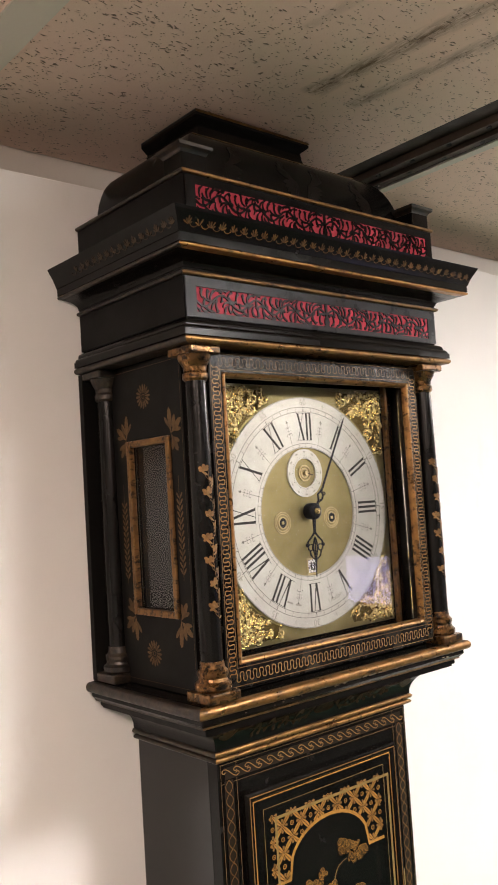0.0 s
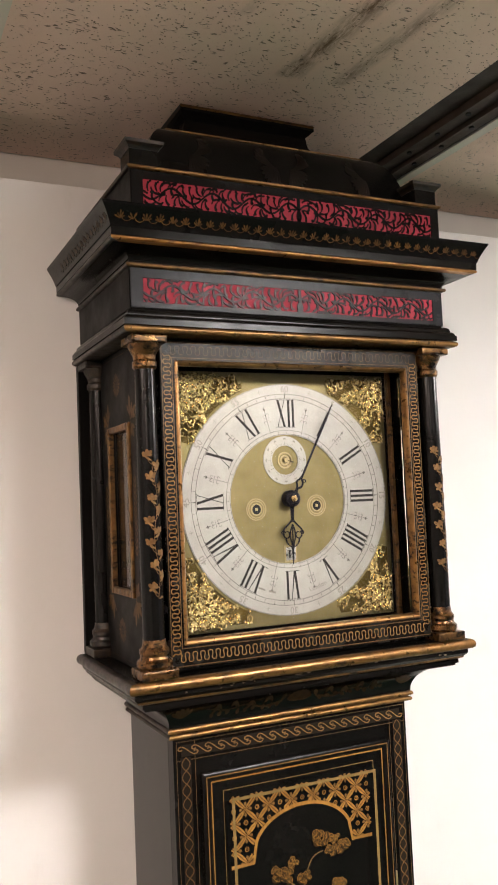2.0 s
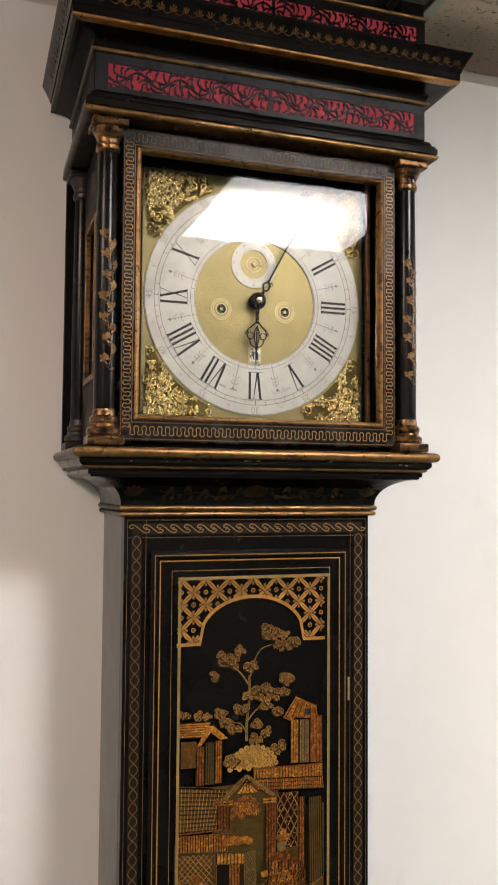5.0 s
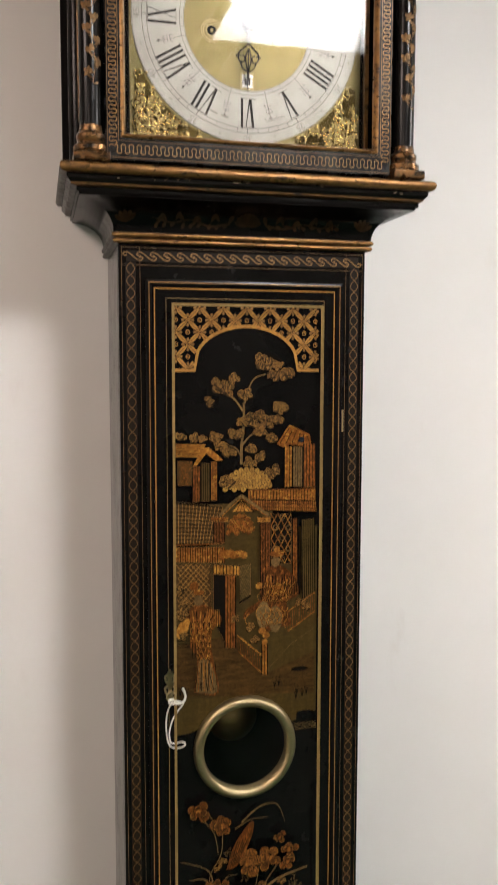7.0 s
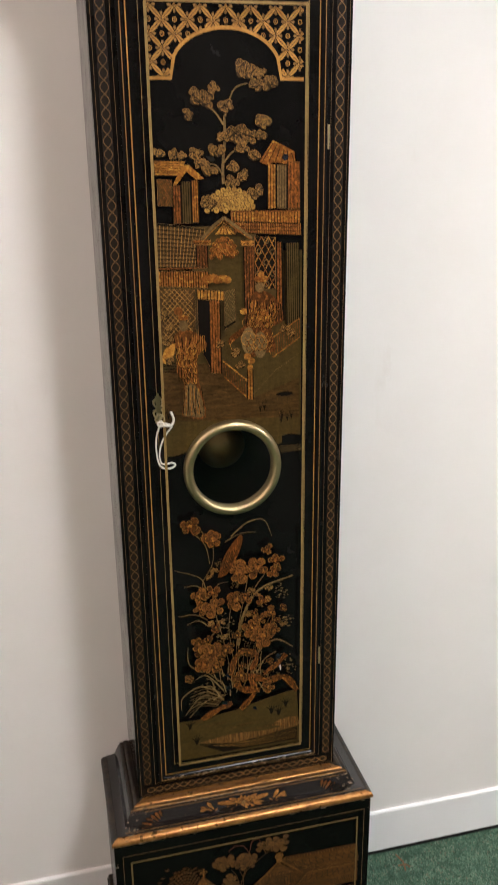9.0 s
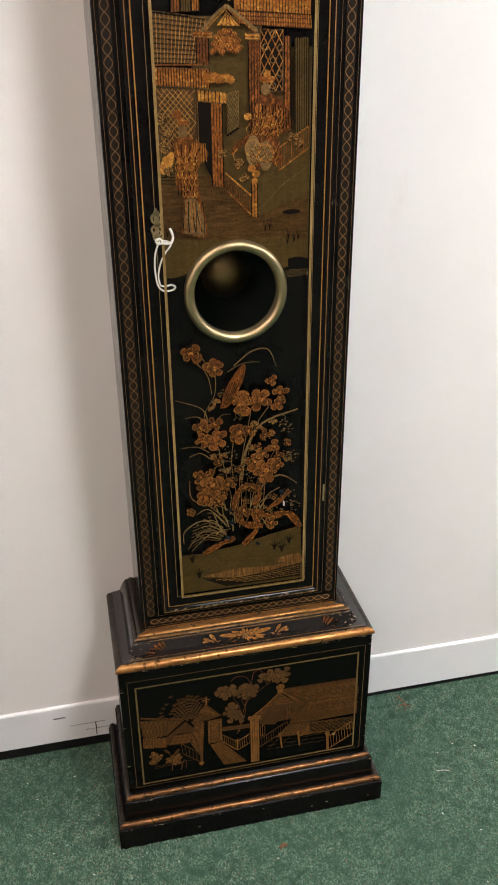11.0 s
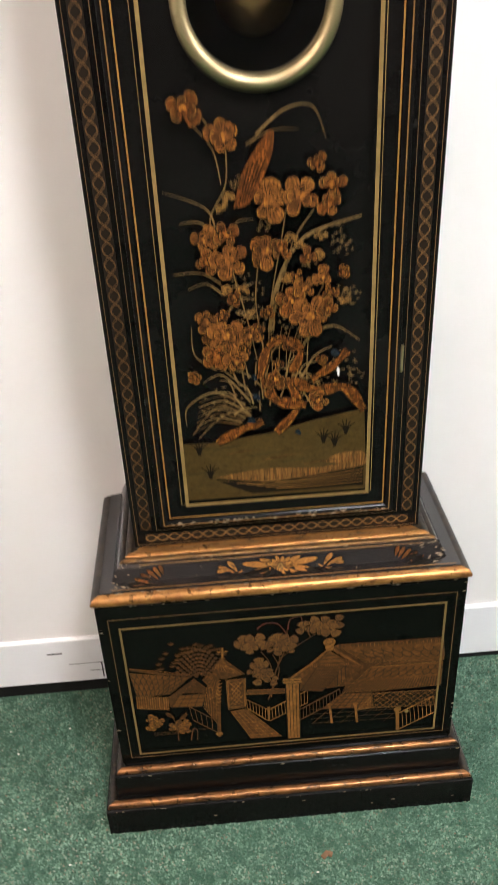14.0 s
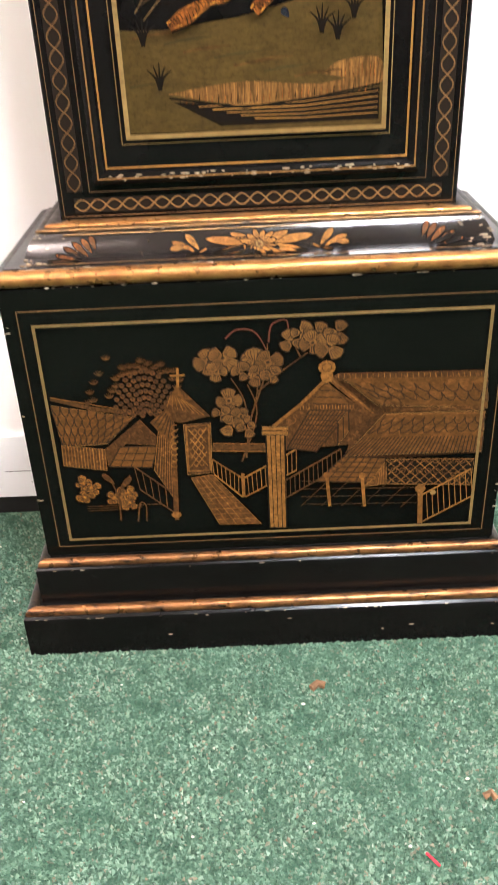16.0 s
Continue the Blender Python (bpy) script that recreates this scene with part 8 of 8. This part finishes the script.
def spandrel(sx, sz):
    """Cast corner ornament: leafy scrolls round a boss, thinning out along both edges."""
    rng = random.Random(12)
    bm = bmesh.new()
    cx, cz = 0.00375 + sx * 0.149, 1.9385 + sz * 0.157
    def inside(a, b, m):
        x, z = cx - sx * a / 1000, cz - sz * b / 1000
        return a > 2 and b > 2 and math.hypot(x - DCX, z - DCZ) > 0.1500 + m / 1000 and a < 88 and b < 92
    def at(a, b, d):
        return (cx - sx * a / 1000, 0.0004 - d / 1000, cz - sz * b / 1000)
    def boss(a, b, r, d, k=0.8):
        m = Matrix.LocRotScale(at(a, b, d), None, (r / 1000, k * r / 1000, r / 1000))
        bmesh.ops.create_icosphere(bm, subdivisions=2, radius=1, matrix=m)
    def scroll(a, b, r, start, turn, d, thick):
        pts = spiral(a, b, r, r * 0.2, start, turn, 14)
        tube([at(u, v, d + 1.1 * math.sin(i * 0.32)) for i, (u, v) in enumerate(pts)], thick / 1000, 6, bm, 0.0005)
        boss(pts[-1][0], pts[-1][1], thick * 0.95, d + 0.6)
    def leaflet(a, b, l, w, angle, d):
        m = Matrix.Translation(at(a, b, d)) @ Matrix.Rotation(math.atan2(-sz * math.sin(angle), -sx * math.cos(angle)), 4, "Y").inverted() @ Matrix.Diagonal((l / 1000, 0.0009, w / 1000, 1))
        bmesh.ops.create_icosphere(bm, subdivisions=1, radius=1, matrix=m)
    # dark sheet under the scrolls, painting the shade in their gaps
    rim = [at(2, 2, 0.15), at(80, 2, 0.15)]
    a0, a1 = (math.atan2(at(u, v, 0)[2] - DCZ, at(u, v, 0)[0] - DCX) for u, v in ((78, 4), (4, 82)))
    turn = (a1 - a0 + math.pi) % (2 * math.pi) - math.pi
    rim += [(DCX + 0.1525 * math.cos(a0 + turn * i / 16), 0.00025, DCZ + 0.1525 * math.sin(a0 + turn * i / 16)) for i in range(17)] + [at(2, 84, 0.15)]
    ground = bmesh.new()
    face = ground.faces.new([ground.verts.new(p) for p in rim])
    lift = bmesh.ops.extrude_face_region(ground, geom=[face])
    bmesh.ops.translate(ground, verts=[v for v in lift["geom"] if isinstance(v, bmesh.types.BMVert)], vec=(0, -0.0001, 0))
    # the same scrolls on both sides of the diagonal
    made, tries = 0, 0
    while made < 62 and tries < 6000:
        tries += 1
        a = rng.uniform(3, 84)
        b = rng.uniform(3, a)
        x, z = cx - sx * a / 1000, cz - sz * b / 1000
        free = (math.hypot(x - DCX, z - DCZ) - 0.151) * 1000
        r = min(rng.uniform(3.4, 7.0), max(2.0, free * 0.8))
        if not inside(a, b, r * 0.75):
            continue
        turn, start, d, thick = rng.choice((-1, 1)) * rng.uniform(290, 430), rng.uniform(0, 360), rng.uniform(1.0, 3.0), rng.uniform(1.15, 1.8)
        scroll(a, b, r, start, turn, d, thick)
        scroll(b, a, r, 90 - start, -turn, d, thick)
        made += 1
        for k in range(2):
            ang = rng.uniform(0, 6.28)
            u, v = a + r * math.cos(ang), b + r * math.sin(ang)
            if inside(u, v, 2.2):
                leaflet(u, v, rng.uniform(1.8, 3.0), rng.uniform(0.7, 1.1), ang, d + 0.4)
                leaflet(v, u, rng.uniform(1.8, 3.0), rng.uniform(0.7, 1.1), math.pi / 2 - ang, d + 0.4)
    # the plain swelling in the corner with its two wings
    for a, b, r in ((19, 19, 5.6), (14, 28, 3.2), (28, 14, 3.2), (26, 25, 2.8)):
        boss(a, b, r, 2.6, 0.7)
    for k in range(5):
        leaflet(15 - 1.2 * k, 26 + 3.2 * k, 4.2, 1.3, 1.2 + 0.12 * k, 2.6)
        leaflet(26 + 3.2 * k, 15 - 1.2 * k, 4.2, 1.3, 0.37 - 0.12 * k, 2.6)
    # rim along both edges
    for flip in (0, 1):
        pts = []
        for i in range(16):
            t = 4 + i * 3.9
            w = 3.6 + 1.0 * math.sin(i * 1.7)
            pts.append(at(w, t, 1.5) if flip else at(t, w, 1.5))
        tube(pts, 0.0013, 6, bm)
    for f in bm.faces:
        f.smooth = True
    cast = part("spandrel", bm, BRASS_CAST, clock, "cast brass corner ornament of leafy scrolls")
    part("matted_ground", ground, GAP_BRASS, cast, "dark matted brass ground")


dial()


# ---------------------------------------------------------------- lock, key and string
def escutcheon():
    f = Fret(-0.0016, -0.0002)
    cx, cz = -104.0, 1070.0
    f.ribbon(smooth([(cx, cz + 19), (cx, cz + 8), (cx, cz), (cx, cz - 10), (cx, cz - 22)], 4), 7.0, 5.0)
    for s in (-1, 1):
        f.ribbon(smooth([(cx, cz + 16), (cx + s * 6, cz + 13), (cx + s * 5, cz + 6), (cx + s * 2, cz + 3)], 4), 3.4, 2.0)
        f.ribbon(smooth([(cx, cz + 2), (cx + s * 6.5, cz - 3), (cx + s * 5, cz - 10), (cx + s * 1, cz - 14)], 4), 3.4, 2.0)
        f.lobe(cx, cz - 18, 4.0, 90 + s * 65, 1.4)
    f.lobe(cx, cz + 17, 4.0, 90, 1.5)
    plate = part("escutcheon", f.bm, BRASS_DULL, clock, "pierced dull brass keyhole plate")
    part("key", tube([(-0.104, -0.0018, 1.060), (-0.104, -0.011, 1.060)], 0.0019, 10), BRASS_DULL, plate, "small key in the lock")
    part("key_bow", tube([(-0.104 + 0.0062 * math.cos(k * math.pi / 8), -0.0125, 1.060 + 0.0062 * math.sin(k * math.pi / 8)) for k in range(17)], 0.0013, 8), BRASS_DULL, plate, "ring of the key", True)


escutcheon()


def cotton_string():
    """A loop of string knotted to the key and hanging down the door."""
    rng = random.Random(3)
    thing = tagged(new("string_loop"), "white cotton string knotted on the trunk key", "string")
    thing.location = (0, 0, 0)
    def path(pts, r):
        s = [(x / 1000, y / 1000, (983 + 0.80 * (z - 991)) / 1000) for (x, y, z) in pts]
        xs, out = [], []
        a = smooth([(p[0], p[2]) for p in s], 7)
        b = smooth([(p[1], p[1]) for p in s], 7)
        return tube([(u, w, v) for (u, v), (w, _) in zip(a, b)], r, 7)
    part("string_strand", path([(-103, -14, 1079), (-106, -9, 1068), (-109, -5, 1052), (-110, -4, 1030), (-108, -3, 1006), (-104, -3, 995), (-97, -4, 991), (-88, -4, 992), (-84, -4, 997), (-89, -4, 1001), (-98, -3, 999), (-104, -3, 1001)], 0.0012), STRING, thing, "", True)
    part("string_strand", path([(-104, -3, 1002), (-106, -4, 1018), (-102, -5, 1040), (-95, -8, 1058), (-88, -11, 1071), (-92, -14, 1077), (-101, -14, 1080)], 0.0011), STRING, thing, "", True)
    part("string_end", path([(-101, -15, 1076), (-93, -13, 1074), (-87, -9, 1074), (-84, -7, 1082), (-86, -6, 1092), (-88, -6, 1096)], 0.0017), STRING, thing, "frayed cut end of string", True)
    bm = bmesh.new()
    for k in range(4):
        tube([(-0.104 + 0.004 * math.cos(a + k), -0.0135 - 0.001 * k + 0.0015 * math.sin(a * 2), 1.0535 + 0.003 * math.sin(a + k)) for a in [i * 0.7 for i in range(10)]], 0.0012, 6, bm)
    part("string_knot", bm, STRING, thing, "tight knot", True)


cotton_string()


# ---------------------------------------------------------------- carpet pile and bits on it
def carpet_pile():
    rng = np.random.default_rng(5)
    x0, x1, y0, y1 = -0.62, 0.70, -0.62, 0.171
    n = 150000
    x, y = rng.uniform(x0, x1, n), rng.uniform(y0, y1, n)
    keep = ~((np.abs(x - BX) < 0.241) & (y > -0.082))
    x, y = x[keep], y[keep]
    n = len(x)
    h, w = rng.uniform(0.0012, 0.0036, n), rng.uniform(0.0010, 0.0026, n)
    a, lean, la = rng.uniform(0, 2 * np.pi, n), rng.uniform(0.0, 0.0030, n), rng.uniform(0, 2 * np.pi, n)
    verts = np.zeros((n, 4, 3))
    for k in range(3):
        verts[:, k, 0] = x + w * np.cos(a + k * 2.094)
        verts[:, k, 1] = y + w * np.sin(a + k * 2.094)
        verts[:, k, 2] = 0.0002
    verts[:, 3, 0], verts[:, 3, 1], verts[:, 3, 2] = x + lean * np.cos(la), y + lean * np.sin(la), h
    base = (np.arange(n) * 4)[:, None, None]
    faces = (base + np.array([[0, 1, 3], [1, 2, 3], [2, 0, 3]])[None]).reshape(-1, 3)
    me = bpy.data.meshes.new("carpet_pile")
    me.from_pydata(verts.reshape(-1, 3).tolist(), [], faces.tolist())
    me.materials.append(FIBRE)
    tagged(new("carpet_pile", me), "short tufted pile of the mottled green carpet", "carpet pile", "", "stuff")


carpet_pile()


def bit(name, pts, r, material, label):
    ob = part(name, tube([(x, y, 0.004 + z) for x, y, z in pts], r, 6), material)
    tagged(ob, label, "litter", "bits on the carpet")


bit("leaf_scrap", [(0.034, -0.146, 0), (0.040, -0.141, 0.001), (0.047, -0.143, 0)], 0.0035, CRUMB_RUST, "small dry brown scrap on the green carpet")
bit("leaf_scrap", [(0.163, -0.269, 0), (0.169, -0.267, 0.002), (0.172, -0.272, 0)], 0.003, CRUMB_RUST, "small dry orange-brown scrap on the green carpet")
bit("thread_scrap", [(0.107, -0.316, 0), (0.111, -0.322, 0.001), (0.115, -0.327, 0)], 0.0012, CRUMB_RED, "short red thread on the green carpet")
bit("straw_bit", [(0.372, 0.158, 0), (0.378, 0.135, 0.002), (0.375, 0.115, 0)], 0.0016, CRUMB_RUST, "dry straw lying beside the skirting board")
bit("straw_bit", [(0.365, 0.130, 0), (0.380, 0.128, 0.002), (0.388, 0.120, 0)], 0.0014, CRUMB_RUST, "dry straw lying beside the skirting board")
bit("thread_scrap", [(0.372, -0.05, 0), (0.385, -0.052, 0.001), (0.395, -0.055, 0)], 0.0007, CRUMB_PALE, "pale thread on the green carpet")


def lint():
    rng = random.Random(21)
    bm = bmesh.new()
    for k in range(60):
        x, y = rng.uniform(-0.55, 0.62), rng.uniform(-0.55, 0.15)
        if abs(x - BX) < 0.25 and y > -0.1:
            continue
        r = rng.uniform(0.0007, 0.0016)
        bmesh.ops.create_icosphere(bm, subdivisions=1, radius=r, matrix=Matrix.LocRotScale((x, y, 0.0042), None, (1.6, 1, 0.6)))
    ob = part("lint", bm, CRUMB_PALE)
    tagged(ob, "tiny pale specks of lint on the green carpet", "lint", "", "stuff")


lint()


# scuffs on the skirting
for x0, x1, z0, z1 in ((-0.345, -0.322, 0.0860, 0.0880), (-0.266, -0.264, 0.031, 0.062), (-0.315, -0.246, 0.0625, 0.0631), (-0.285, -0.240, 0.0462, 0.0468)):
    ob = structure("trim", block(x0, x1, WALL_Y - 0.0074, WALL_Y - 0.0069, z0, z1), DARK, "dark scuff on the white skirting board", "scuff")


# small chips in the lacquer along the edges of base and seat board
def chips():
    rng = random.Random(31)
    bm = bmesh.new()
    spots = []
    for k in range(34):
        x = BX + rng.uniform(-0.235, 0.235)
        spots.append((x, rng.choice(((BF - 0.0332, 0.045), (BF - 0.0332, rng.uniform(0.01, 0.045)), (BF - 0.0167, 0.0915), (BF - 0.0332, 0.0452)))))
    for k in range(12):
        spots.append((BX + rng.choice((-1, 1)) * (BH - rng.uniform(0.0005, 0.004)), (BF - 0.0003, rng.uniform(0.11, 0.365))))
    for k in range(16):
        spots.append((HX + rng.uniform(-0.22, 0.22), (TF - 0.0634, rng.uniform(1.7225, 1.7265))))
    for k in range(14):
        spots.append((rng.uniform(DX0 + 0.01, DX1 - 0.01), (-0.0036, DZ0 + 0.0052 + rng.uniform(-0.002, 0.002))))
    for k in range(44):
        spots.append((rng.uniform(DX0 + 0.01, DX1 - 0.01), (-0.0035, DZ0 + 0.0058 + rng.uniform(-0.0022, 0.0026))))
    for k in range(34):
        d, z = slope_point(rng.random())
        spots.append((BX + rng.choice((-1, 1)) * (BH + d - abs(rng.gauss(0, 0.018))), (BF - d, z + 0.0002)))
    for k in range(46):
        spots.append((BX + rng.uniform(-0.2, 0.2), (BF + 0.0058 + rng.uniform(0, 0.0012), 0.3827)))
    for k in range(26):
        spots.append((BX + rng.uniform(-0.205, 0.205), (BF - 0.0005, 0.3691)))
    for k in range(30):
        spots.append((BX + rng.uniform(-0.16, 0.16), (BF + 0.0320 + rng.uniform(0, 0.003), 0.4049)))
    for x, (y, z) in spots:
        r = rng.uniform(0.0004, 0.0013)
        bmesh.ops.create_icosphere(bm, subdivisions=1, radius=r, matrix=Matrix.LocRotScale((x, y, z), None, (rng.uniform(1, 3.4), 0.3, 0.7)))
    tagged(part("chipped_lacquer", bm, CHIP_PALE, clock, "tiny pale chips in the lacquer"), "", "", "", "stuff")


CHIP_PALE = painted("bared_gesso", (0.42, 0.34, 0.24), (0.26, 0.19, 0.12), 0.0, 0.7, 1.0)
chips()
